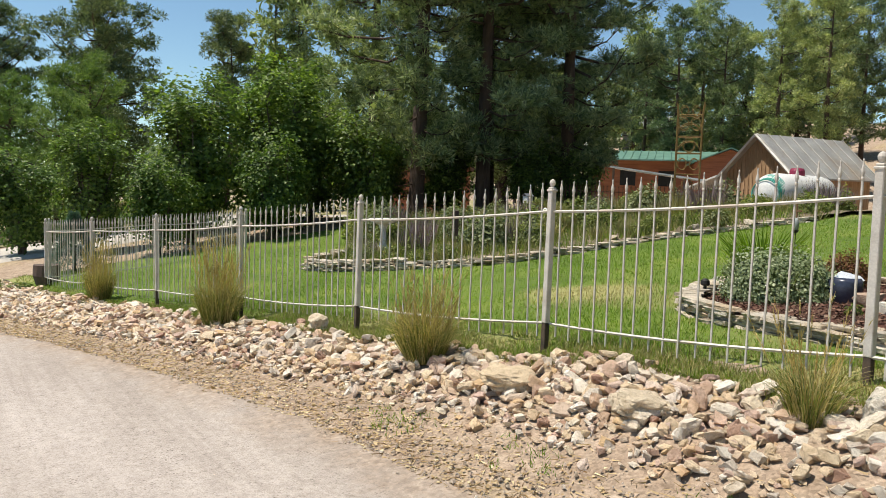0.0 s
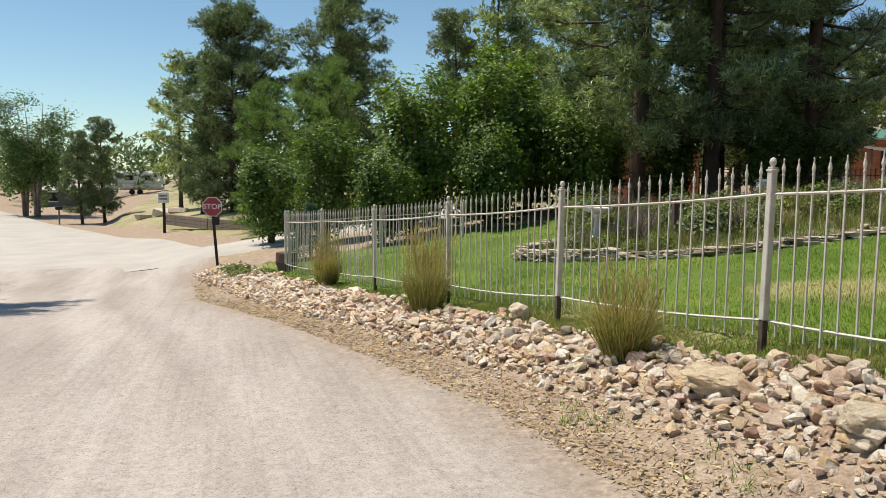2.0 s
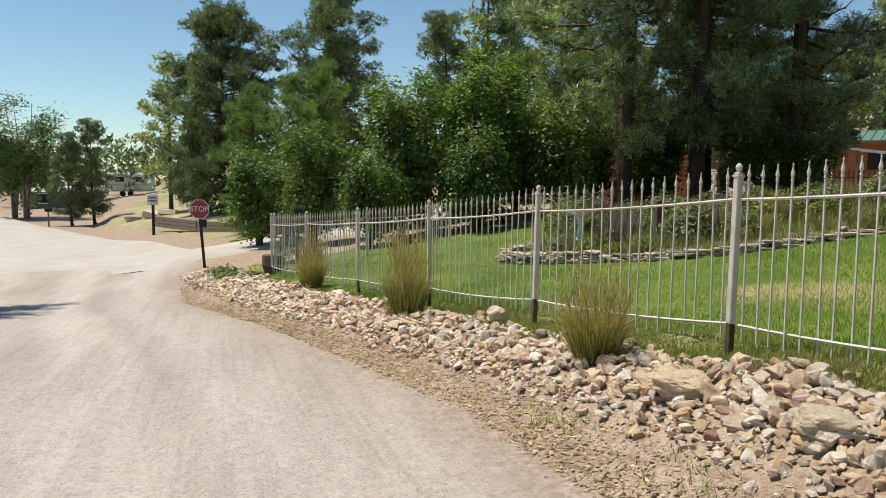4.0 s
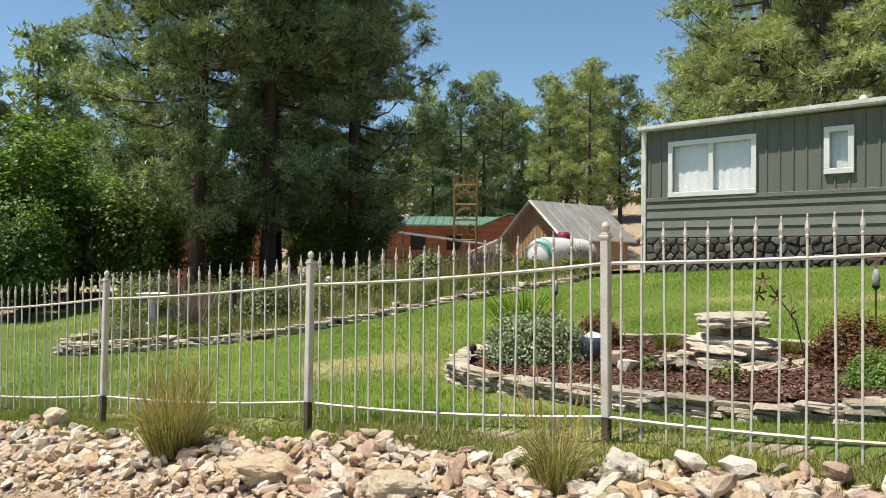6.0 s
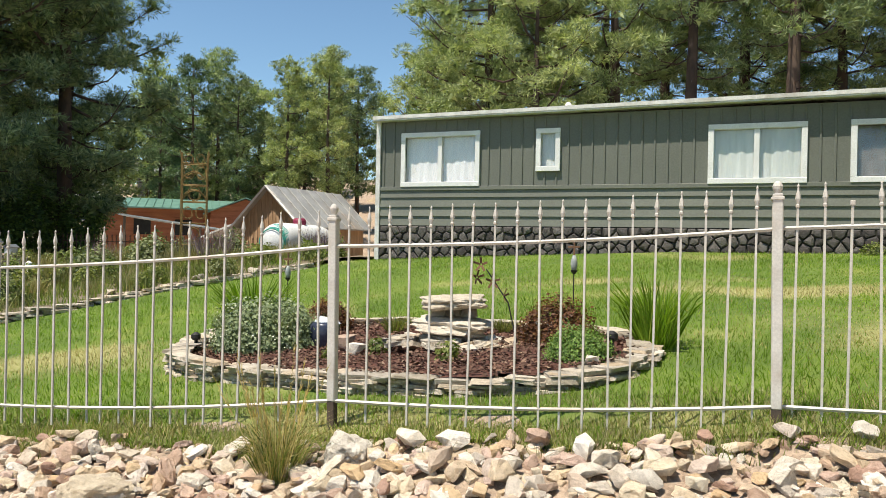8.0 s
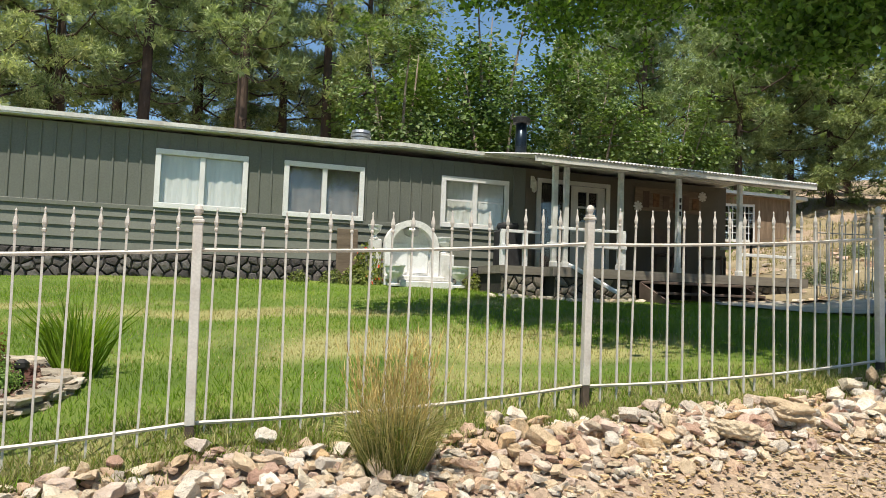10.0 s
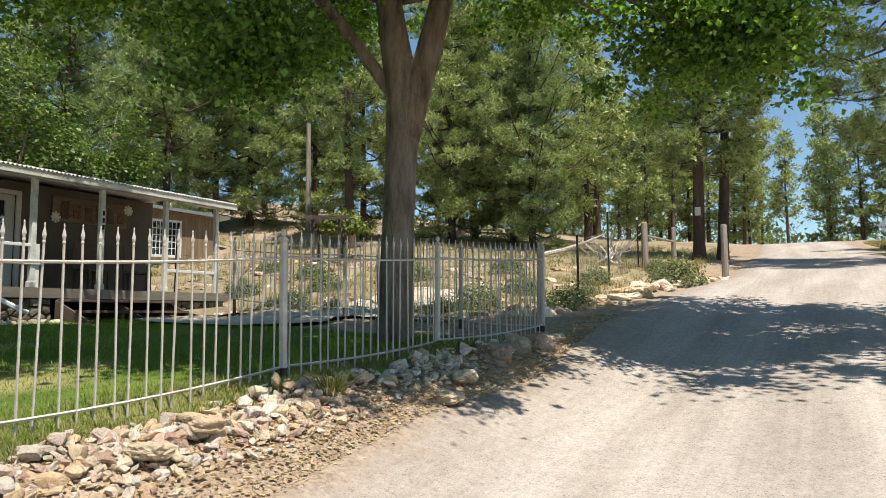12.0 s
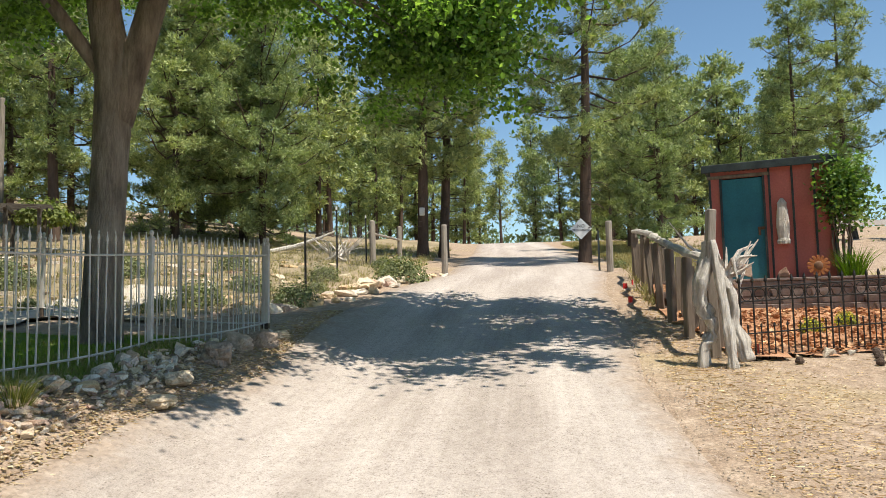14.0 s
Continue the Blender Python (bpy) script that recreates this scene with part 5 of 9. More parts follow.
for x, z in ((9.87, 3.64), (11.62, 3.98)):
    d = thing("wall_flower", "small white flower-shaped wall ornament", "ornament", (x, HY - 0.035, z), group="wall ornaments")
    bm = bmesh.new()
    for k in range(8):
        a = k * math.pi / 4
        box(bm, -0.028, 0.028, -0.018, 0.0, 0.03, 0.12, 0.01, Matrix.Rotation(a, 4, "Y"))
    box(bm, -0.045, 0.045, -0.028, 0.0, -0.045, 0.045, 0.015)
    part("petals", bm, M["white_old"], d)
num = thing("post_sign", "narrow white sign strip on the porch post", "sign", (9.28, PY - 0.053, 3.35))
part("strip", boxes((-0.04, 0.04, -0.008, 0.0, -0.2, 0.24), bevel=0.003), M["white_old"], num)
for i in range(3):
    part("bar", boxes((-0.022, 0.022, -0.012, -0.0085, 0.1 - i * 0.13, 0.19 - i * 0.13)), M["black_iron"], num)

grill = thing("covered_grill", "black covered grill standing on the porch", "grill", (6.3, 13.5, DECK - 0.15))
grill.scale = (0.65, 0.7, 0.92)
part("cover", boxes((-0.35, 0.35, -0.25, 0.25, 0.0, 0.95), (-0.28, 0.28, -0.22, 0.22, 0.95, 1.1), bevel=0.05), M["cushion"], grill)
for x, z, k in ((10.1, DECK, 0), (11.2, DECK, 40)):
    ch = thing("porch_chair", "dark wooden chair in the porch shade", "chair", (x, 13.5, z), k, "porch chairs")
    part("seat", boxes((-0.25, 0.25, -0.25, 0.25, 0.4, 0.45), bevel=0.01), M["step_wood"], ch)
    part("backrest", boxes((-0.25, 0.25, 0.22, 0.26, 0.45, 1.0), bevel=0.01), M["step_wood"], ch)
    for lx in (-0.22, 0.22):
        for ly in (-0.22, 0.22):
            part("leg", boxes((lx - 0.025, lx + 0.025, ly - 0.025, ly + 0.025, 0, 0.4)), M["step_wood"], ch)

pipe = thing("stovepipe", "blue-black stovepipe with a cap on the roof", "chimney", (7.5, 15.5, 4.5))
part("pipe", lathe([(0.13, 0.0), (0.13, 0.95)], 16), M["stovepipe"], pipe, smooth=True)
part("band", lathe([(0.134, 0.42), (0.137, 0.43), (0.137, 0.47), (0.134, 0.48)], 16), M["stovepipe"], pipe)
part("cap", lathe([(0.13, 0.95), (0.2, 0.96), (0.2, 1.08), (0.12, 1.12), (0.03, 1.14)], 16), M["black_iron"], pipe)
part("flashing", lathe([(0.24, 0.0), (0.22, 0.03), (0.135, 0.12)], 16), M["galv"], pipe)
vent = thing("roof_vent", "galvanized round roof vent with louvers", "vent", (4.0, 16.4, 4.72))
part("louver_pipe", lathe([(0.16, 0), (0.16, 0.12), (0.22, 0.14), (0.22, 0.19), (0.17, 0.2), (0.23, 0.22), (0.23, 0.27), (0.17, 0.28), (0.22, 0.3), (0.2, 0.36), (0.05, 0.4)], 16), M["galv"], vent)
hump = thing("roof_vent", "small white roof vent cap", "vent", (-2.9, 15.6, 4.6))
part("hood", lathe([(0.08, 0), (0.075, 0.05), (0.05, 0.1), (0.01, 0.12)], 12), M["white_old"], hump)

# ---------------------------------------------------------------- white garden shrine with urns
M["plaster"] = surface("white_painted_concrete", (0.62, 0.61, 0.59), (0.82, 0.81, 0.79), 4, 0.75, fine=40, bump_strength=0.4, bump_dist=0.008, stain=(0.45, 0.42, 0.38))
GZ = float(height(4.4, 13.6))
shrine = thing("garden_shrine", "white arched concrete garden shrine beside the house", "shrine", (4.42, 13.75, GZ), -4)
bm = bmesh.new()
k, R, r, hz = 17, 0.52, 0.40, 0.72
outer = [(-R, 0)] + [(R * math.cos(math.pi - math.pi * i / k), hz + R * math.sin(math.pi * i / k)) for i in range(k + 1)] + [(R, 0)]
inner = [(-r, 0)] + [(r * math.cos(math.pi - math.pi * i / k), hz + r * math.sin(math.pi * i / k)) for i in range(k + 1)] + [(r, 0)]
of, ob_, nf = [bm.verts.new((x, -0.14, z)) for x, z in outer], [bm.verts.new((x, 0.12, z)) for x, z in outer], [bm.verts.new((x, -0.14, z)) for x, z in inner]
nb = [bm.verts.new((x * 0.96, 0.04, z)) for x, z in inner]
for i in range(len(outer) - 1):
    bm.faces.new([of[i], of[i + 1], nf[i + 1], nf[i]])
    bm.faces.new([ob_[i + 1], of[i + 1], of[i], ob_[i]][::-1])
    bm.faces.new([nf[i], nf[i + 1], nb[i + 1], nb[i]])
bm.faces.new(nb[::-1])
bm.faces.new(ob_)
part("arch", bm, M["plaster"], shrine)
part("base_step", boxes((-0.3, 0.74, -0.5, 0.14, -0.25, 0.1), bevel=0.02), M["plaster"], shrine)
part("base_step", boxes((-0.5, 0.6, -0.34, 0.12, 0.1, 0.2), bevel=0.02), M["plaster"], shrine)
for x in (0.66,):
    part("pier", boxes((x - 0.12, x + 0.12, -0.28, 0.05, 0.1, 0.62), bevel=0.02), M["plaster"], shrine)
part("pier", boxes((-0.78, -0.56, -0.02, 0.2, -0.1, 0.86), bevel=0.02), M["white_old"], shrine)
for x in (-0.2, 0.2):
    part("niche_panel", boxes((x - 0.15, x + 0.15, 0.02, 0.036, 0.25, 0.8), bevel=0.01), M["white"], shrine)
crest = part("crest", lathe([(0.02, 0), (0.12, 0.04), (0.16, 0.14), (0.1, 0.24), (0.03, 0.28)], 9), M["galv"], shrine, "grey carved crest")
crest.matrix_basis = pose(0, 0.0, 0.92)


def urn(x, y, z, s, group="urns", label="white footed concrete urn beside the shrine"):
    t = thing("urn", label, "urn", (x, y, z), 0, group)
    t.scale = (s, s, s)
    part("bowl", lathe([(0.06, 0.16), (0.12, 0.2), (0.19, 0.28), (0.2, 0.38), (0.23, 0.41), (0.23, 0.44), (0.18, 0.44), (0.16, 0.36), (0.05, 0.3)], 14), M["plaster"], t)
    part("foot", lathe([(0.14, 0), (0.14, 0.04), (0.07, 0.07), (0.05, 0.12), (0.07, 0.165)], 14), M["plaster"], t)
    return t


urn(5.2, 13.2, GZ + 0.0, 0.9)
urn(5.05, 13.6, GZ + 0.62, 0.75)
urn(3.98, 13.28, GZ, 0.85)
urn(3.74, 13.85, GZ + 0.86, 0.6)
for x, y, a in ((3.3, 14.2, 3), (7.0, 14.25, -5)):
    pb = thing("leaning_board", "weathered plank leaning on the house wall", "plank", (x, y, float(height(x, 14.2)) - 0.03), a)
    part("plank", boxes((-0.2, 0.2, -0.02, 0.02, 0, 1.05), bevel=0.005), M["plank_art"], pb)
EDGE_ROCKS = [rock_mesh(180 + i, 0.8, "stone", M["flagstone"]) for i in range(4)]
for i, x in enumerate(np.linspace(5.3, 8.2, 17)):
    st = thing("edging_stone", "small pale edging stone at the porch foot", "stone", (x, PY - 0.35 + 0.05 * math.sin(i * 2.2), float(height(x, PY - 0.3)) + 0.02), i * 40, "porch edging stones")
    sm = part("stone", EDGE_ROCKS[i % 4], None, st)
    sm.scale = (0.2, 0.18, 0.16)

# ---------------------------------------------------------------- plants
def bush_mesh(seed, r, h, n, leaf, up=0.3):
    """Leaves thick on an uneven dome, with some inside."""
    rng = np.random.default_rng(seed)
    d = unit(rng.normal(size=(n, 3)) * [1, 1, 0.9] + [0, 0, 0.25])
    d[:, 2] = np.abs(d[:, 2])
    lump = 1 + 0.16 * np.sin(d[:, 0] * 5 + seed) * np.cos(d[:, 1] * 6 + 1) + 0.08 * rng.normal(size=n)
    k = rng.uniform(0.55, 1.0, n) ** 0.5 * lump
    base = d * [r, r, h] * k[:, None]
    return make_mesh("leafage", *leaves(base, leaf * rng.uniform(0.6, 1.3, n), rng, d + [0, 0, up]))


def stem_mesh(seed, r, h, n=14):
    rng = np.random.default_rng(seed)
    v, f = [], []
    for _ in range(n):
        a, k = rng.uniform(0, 6.28), rng.uniform(0.3, 0.8)
        tube([(0, 0, -0.05), (math.cos(a) * r * k * 0.5, math.sin(a) * r * k * 0.5, h * 0.4), (math.cos(a) * r * k, math.sin(a) * r * k, h * 0.8)], [0.008, 0.006, 0.003], 3, v, f)
    return make_mesh("stemwork", v, f)


def clump_mesh(seed, n, h, spread, base_r, width=0.009, droop=0.12, low=0.5):
    rng = np.random.default_rng(seed)
    a, k = rng.uniform(0, 6.28, n), np.sqrt(rng.uniform(0, 1, n))
    base = np.stack([np.cos(a) * k * base_r, np.sin(a) * k * base_r, np.full(n, -0.03)], -1)
    a2 = a + rng.normal(size=n) * 0.5
    way = unit(np.stack([np.cos(a2) * spread * k, np.sin(a2) * spread * k, np.ones(n)], -1) + rng.normal(size=(n, 3)) * 0.08)
    return make_mesh("foliage", *blades(base, way, h * rng.uniform(low, 1.0, n), width, droop, rng))


def plume_mesh(seed, n, h, spread, base_r):
    """Feathery seed heads on thin stalks."""
    rng = np.random.default_rng(seed)
    a, k = rng.uniform(0, 6.28, n), np.sqrt(rng.uniform(0, 1, n))
    base = np.stack([np.cos(a) * k * base_r, np.sin(a) * k * base_r, np.zeros(n)], -1)
    way = unit(np.stack([np.cos(a) * spread * k, np.sin(a) * spread * k, np.ones(n)], -1) + rng.normal(size=(n, 3)) * 0.06)
    ln = h * rng.uniform(0.55, 1.0, n)
    stalk = blades(base, way, ln, 0.005, 0.02, rng)
    m = 14
    t = rng.uniform(0.62, 1.03, (n, m))
    b2 = (base[:, None] + way[:, None] * (ln[:, None] * t)[..., None]).reshape(-1, 3)
    w2 = unit(np.repeat(way, m, 0) + rng.normal(size=(n * m, 3)) * 0.2)
    return make_mesh("seed_head", *join(stalk, spikes(b2, w2, rng.uniform(0.05, 0.1, n * m), 0.009, rng)))


def plant(name, label, group, at, turn, scale, *pieces, cat="plant"):
    """pieces: (part name, mesh, material)."""
    t = thing(name, label, cat, at, turn, group)
    t.scale = (scale,) * 3 if not hasattr(scale, "__len__") else scale
    for pn, me, mat in pieces:
        if not me.materials:
            me.materials.append(mat)
        tagged(part(pn, me, None, t), kind="stuff" if pn in ("leafage", "blossom", "stemwork") else "")
    return t


REED = [(clump_mesh(200 + i, 900, 0.9, 0.5, 0.2, 0.0065, 0.34, 0.3), plume_mesh(220 + i, 150, 1.1, 0.24, 0.19), clump_mesh(230 + i, 750, 1.02, 0.42, 0.21, 0.006, 0.26, 0.4)) for i in range(3)]
REED_THIN = (clump_mesh(205, 300, 0.62, 0.75, 0.12, 0.007, 0.2), plume_mesh(226, 30, 0.85, 0.45, 0.1), clump_mesh(236, 330, 0.75, 0.6, 0.13, 0.006, 0.3, 0.3))
RL = "ornamental reed grass clump with straw-coloured plumes"
for i, (x, y, s) in enumerate([(-13.3, 2.1, (0.7, 0.7, 0.95)), (-8.85, 2.72, (0.8, 0.8, 1.0)), (-5.13, 3.3, (0.72, 0.72, 0.69))]):
    plant("reed_grass", RL, "reed grasses", put(x, y), i * 70, s, ("foliage", REED[i][0], M["reed"]), ("seed_head", REED[i][1], M["reed_plume"]), ("dry_foliage", REED[i][2], M["reed_plume"]))
plant("reed_grass", "thin tan ornamental grass clump among the rocks", "reed grasses", put(-2.1, 3.82), 20, (0.64, 0.64, 0.8), ("foliage", REED_THIN[0], M["reed"]), ("seed_head", REED_THIN[1], M["reed_plume"]), ("dry_foliage", REED_THIN[2], M["reed_plume"]))
plant("reed_grass", RL, "reed grasses", put(1.3, 4.08), 200, (0.66, 0.66, 0.64), ("foliage", REED[1][0], M["reed"]), ("seed_head", REED[1][1], M["reed_plume"]), ("dry_foliage", REED[1][2], M["reed_plume"]))
plant("reed_grass", "short dark grass clump in the tree's shade", "reed grasses", put(5.1, 4.0), 120, 0.62, ("foliage", REED_THIN[0], M["reed"]))

# ---------------------------------------------------------------- dry-laid stone edging and mulch beds
def slab_mesh(seed):
    rng = np.random.default_rng(seed)
    bm = bmesh.new()
    box(bm, -0.5, 0.5, -0.5, 0.5, -0.5, 0.5)
    for v in bm.verts:
        v.co += Vector(rng.uniform(-0.09, 0.09, 3))
    bmesh.ops.bevel(bm, geom=bm.edges[:], offset=0.05, segments=1, affect="EDGES")
    me = bpy.data.meshes.new("stone")
    bm.to_mesh(me)
    bm.free()
    me.materials.append(M["flagstone"])
    return me


SLABS = [slab_mesh(300 + i) for i in range(10)]


def stone_edging(name, label, path, courses, seed, thick=0.055, closed=False, ground_lift=0.0):
    """Stacked thin flagstones along a line; courses is a count for each leg."""
    rng = np.random.default_rng(seed)
    top = thing(name, label, "garden wall", kind="structure")
    legs = list(zip(path, path[1:] + path[:1])) if closed else list(zip(path, path[1:]))
    for (a, b), n in zip(legs, courses):
        length = math.dist(a, b)
        turn = math.atan2(b[1] - a[1], b[0] - a[0])
        for c in range(n):
            s = rng.uniform(-0.2, 0.0)
            while s < length - 0.04:
                w = min(rng.uniform(0.09, 0.29) * (1.25 if c == n - 1 else 1), length - s + 0.12)
                k = (s + w / 2) / length
                x, y = a[0] + (b[0] - a[0]) * k, a[1] + (b[1] - a[1]) * k
                off = rng.normal() * 0.028
                z = float(height(x, y)) + ground_lift + thick * (c + 0.35)
                ob = part("stone", SLABS[rng.integers(len(SLABS))], None, top)
                ob.matrix_basis = Matrix.LocRotScale((x - math.sin(turn) * off, y + math.cos(turn) * off, z), Euler((rng.normal() * 0.03, rng.normal() * 0.03, turn + rng.normal() * 0.06)), (w * 0.98, rng.uniform(0.13, 0.22), thick * rng.uniform(0.7, 1.2)))
                s += w + rng.uniform(0.0, 0.012)
    return top


def smooth_line(path, closed):
    """Splits each leg once, rounding the corners a little."""
    out = []
    legs = list(zip(path, path[1:] + path[:1])) if closed else list(zip(path, path[1:]))
    for (ax, ay), (bx, by) in legs:
        out += [(ax * 0.75 + bx * 0.25, ay * 0.75 + by * 0.25), (ax * 0.25 + bx * 0.75, ay * 0.25 + by * 0.75)]
    return out if closed else [path[0], *out, path[-1]]


bed_line = smooth_line(BED, True)
bed_courses = [6 if x < -3.9 else 5 if x < -2.2 and y < 6.6 else 4 if y < 6.2 else 3 for x, y in bed_line]
stone_edging("bed_edging", "low dry-stacked pale flagstone wall round the mulch bed", bed_line, bed_courses, 41, 0.03, True)
gar_line = smooth_line(GARDEN, False)
stone_edging("garden_edging", "low dry-stacked stone edging of the flower garden", gar_line, [6 if x < -11 else 4 if y < 8 else 3 for x, y in gar_line], 42, 0.036)

M["mulch"] = surface("red_brown_bark_mulch", (0.07, 0.028, 0.02), (0.2, 0.085, 0.06), 20, 0.95, fine=60, bump_strength=1.0, bump_dist=0.03)
M["chip"] = foliage("bark_chips", (0.06, 0.034, 0.027), (0.17, 0.097, 0.075), 0.0, 0.9, 3.0, (0.3, 0.21, 0.165))
M["soil"] = surface("garden_soil", (0.13, 0.1, 0.07), (0.26, 0.21, 0.15), 6, 0.95, fine=40, bump_strength=0.8, bump_dist=0.03)


def bed_top(x, y):
    return height(x, y) + 0.03 + 0.05 * np.clip(7.2 - y, 0, 2)


def bed_sheet(name, label, poly, z, mat, step=0.09):
    xs, ys = [p[0] for p in poly], [p[1] for p in poly]
    v, f = sheet(np.arange(min(xs), max(xs) + step, step), np.arange(min(ys), max(ys) + step, step), z)
    c = v[f].mean(1)
    return tagged(part(name, (v, f[inside(c[:, 0], c[:, 1], poly)]), mat, smooth=True), label, "soil", kind="structure")


bed_sheet("mulch_bed", "red-brown bark mulch in the stone-edged bed", BED, lambda x, y: bed_top(x, y) + 0.012 * wobble(x, y, 6), M["mulch"])
bed_sheet("garden_soil", "dry brown soil of the flower garden", GARDEN_AREA, lambda x, y: land(x, y) + 0.1 + 0.02 * wobble(x, y, 5), M["soil"], 0.2)
crng = np.random.default_rng(51)
cx, cy = crng.uniform(-4.9, 0, 16000), crng.uniform(5, 7.9, 16000)
ck = inside(cx, cy, BED)
cb = np.stack([cx[ck], cy[ck], bed_top(cx[ck], cy[ck]) + 0.02], -1)
tagged(part("bark_chips", leaves(cb, 0.034 * crng.uniform(0.5, 1.4, len(cb)), crng, np.array([[0, 0, 1.5]])), M["chip"]), "loose bark chips on the bed", "mulch", kind="stuff")


def in_bed(x, y):
    return (x, y, float(bed_top(x, y)) - 0.01)


# things in the mulch bed
WB = (bush_mesh(61, 0.55, 0.5, 8500, 0.036), stem_mesh(62, 0.5, 0.45, 20))
flowers = bush_mesh(63, 0.58, 0.53, 500, 0.02)
BUDS = clump_mesh(58, 420, 0.56, 0.75, 0.3, 0.012, 0.05, 0.75)
plant("lavender_bush", "grey-green bush thick with pale flower buds", "", in_bed(-3.9, 6.38), 0, (1.0, 0.85, 0.95), ("leafage", WB[0], M["leaf_lavender"]), ("stemwork", WB[1], M["bark_dark"]), ("blossom", flowers, M["flower_white"]), ("foliage", BUDS, M["leaf_lavender"]), cat="bush")
BB = (bush_mesh(64, 0.36, 0.5, 4200, 0.034), stem_mesh(65, 0.3, 0.48, 22))
plant("barberry_bush", "dark red barberry bush in the mulch", "barberries", in_bed(-1.2, 6.62), 0, (0.9, 0.9, 0.72), ("leafage", BB[0], M["leaf_barberry"]), ("stemwork", BB[1], M["bark_dark"]), cat="bush")
plant("barberry_bush", "dark red barberry bush in the mulch", "barberries", in_bed(-3.75, 7.3), 120, 0.7, ("leafage", BB[0], M["leaf_barberry"]), ("stemwork", BB[1], M["bark_dark"]), cat="bush")
XB = (bush_mesh(66, 0.36, 0.36, 4800, 0.026), stem_mesh(67, 0.3, 0.3, 16))
plant("boxwood_bush", "round clipped-looking green bush", "", in_bed(-0.88, 5.8), 0, 0.68, ("leafage", XB[0], M["leaf_box"]), ("stemwork", XB[1], M["bark_dark"]), cat="bush")
LILY = clump_mesh(68, 260, 0.78, 0.5, 0.13, 0.013, 0.16)
plant("daylily", "arching bright green strap-leaved clump", "daylilies", in_bed(-0.4, 6.5), 0, 1.0, ("foliage", LILY, M["grass"]))
plant("daylily", "arching bright green strap-leaved clump", "daylilies", in_bed(-4.45, 7.0), 60, 1.25, ("foliage", LILY, M["grass"]))
plant("grass_tuft", "fine pale green ornamental grass tuft", "grass tufts", in_bed(-2.95, 7.2), 20, 0.55, ("foliage", REED_THIN[0], M["reed"]))
plant("grass_tuft", "fine pale green ornamental grass tuft", "grass tufts", in_bed(-1.8, 7.1), 90, 0.4, ("foliage", REED_THIN[0], M["reed"]))
SPRIG = (bush_mesh(69, 0.1, 0.16, 160, 0.04), stem_mesh(70, 0.08, 0.15, 6))
for i, (x, y) in enumerate([(-1.85, 5.75), (-2.6, 6.05), (-0.85, 5.65), (-2.9, 5.8)]):
    plant("seedling", "small green seedling in the mulch", "seedlings", in_bed(x, y), i * 80, 1 - 0.1 * i, ("leafage", SPRIG[0], M["leaf_garden"]), ("stemwork", SPRIG[1], M["bark_dark"]))

# stacked-slab fountain on a ring of rubble
fz = float(bed_top(-2.1, 6.5)) - 0.02
fountain = thing("rock_fountain", "stack of weathered flat boulders on pale rubble", "rock stack", (-2.1, 6.5, fz), 8)
for i, (sx, sy, sz, z, dx, sd) in enumerate([(0.6, 0.44, 0.14, 0.17, 0.0, 401), (0.5, 0.36, 0.115, 0.375, 0.02, 402)]):
    ob = part("boulder", weathered(sd, sx, sy, sz), None, fountain)
    ob.matrix_basis = pose(dx, 0, z, 2, 1 - 3 * i, 17 * i)
for i, (x, y) in enumerate([(-0.18, 0.06), (0.2, 0.1), (0.0, 0.16)]):
    ob = part("support_stone", SLABS[i], None, fountain)
    ob.matrix_basis = Matrix.LocRotScale((x * 0.7, y * 0.7, 0.28), None, (0.13, 0.11, 0.07))
for i in range(4):
    ob = part("support_stone", SLABS[i + 4], None, fountain)
    ob.matrix_basis = Matrix.LocRotScale((0.16 * math.cos(i * 1.6), 0.13 * math.sin(i * 1.6), 0.05), None, (0.2, 0.17, 0.08))
for i in range(64):
    a, k = crng.uniform(0, 6.28), crng.uniform(0.55, 1.0)
    ob = part("rubble_stone", SLABS[i % 10], None, fountain)
    ob.matrix_basis = Matrix.LocRotScale((0.64 * k * math.cos(a), 0.42 * k * math.sin(a) - 0.08, 0.03 + 0.03 * crng.uniform()), Euler((crng.normal() * 0.15, crng.normal() * 0.15, crng.uniform(0, 6.28))), (crng.uniform(0.08, 0.19), crng.uniform(0.06, 0.12), crng.uniform(0.03, 0.055)))

M["blue_stone"] = surface("dark_blue_glaze", (0.02, 0.025, 0.045), (0.06, 0.07, 0.11), 5, 0.25, fine=40, bump_strength=0.1)
M["pale_glaze"] = surface("pale_blue_white_glaze", (0.45, 0.48, 0.53), (0.66, 0.69, 0.72), 8, 0.3, fine=40, bump_strength=0.1)
pot = thing("blue_pot", "dark blue ceramic pot with pale drips on its rim", "pot", in_bed(-3.3, 6.42), 10)
part("pot", lathe([(0.1, 0), (0.12, 0.02), (0.14, 0.12), (0.14, 0.2), (0.12, 0.23)], 14), M["blue_stone"], pot, smooth=True)
ob = part("rim_stone", rock_mesh(411, 0.8, "rim_stone", M["pale_glaze"], 20), None, pot, "pale rounded top")
ob.matrix_basis = Matrix.LocRotScale((0.02, 0, 0.22), Euler((0.2, 0.1, 0)), (0.25, 0.24, 0.1))
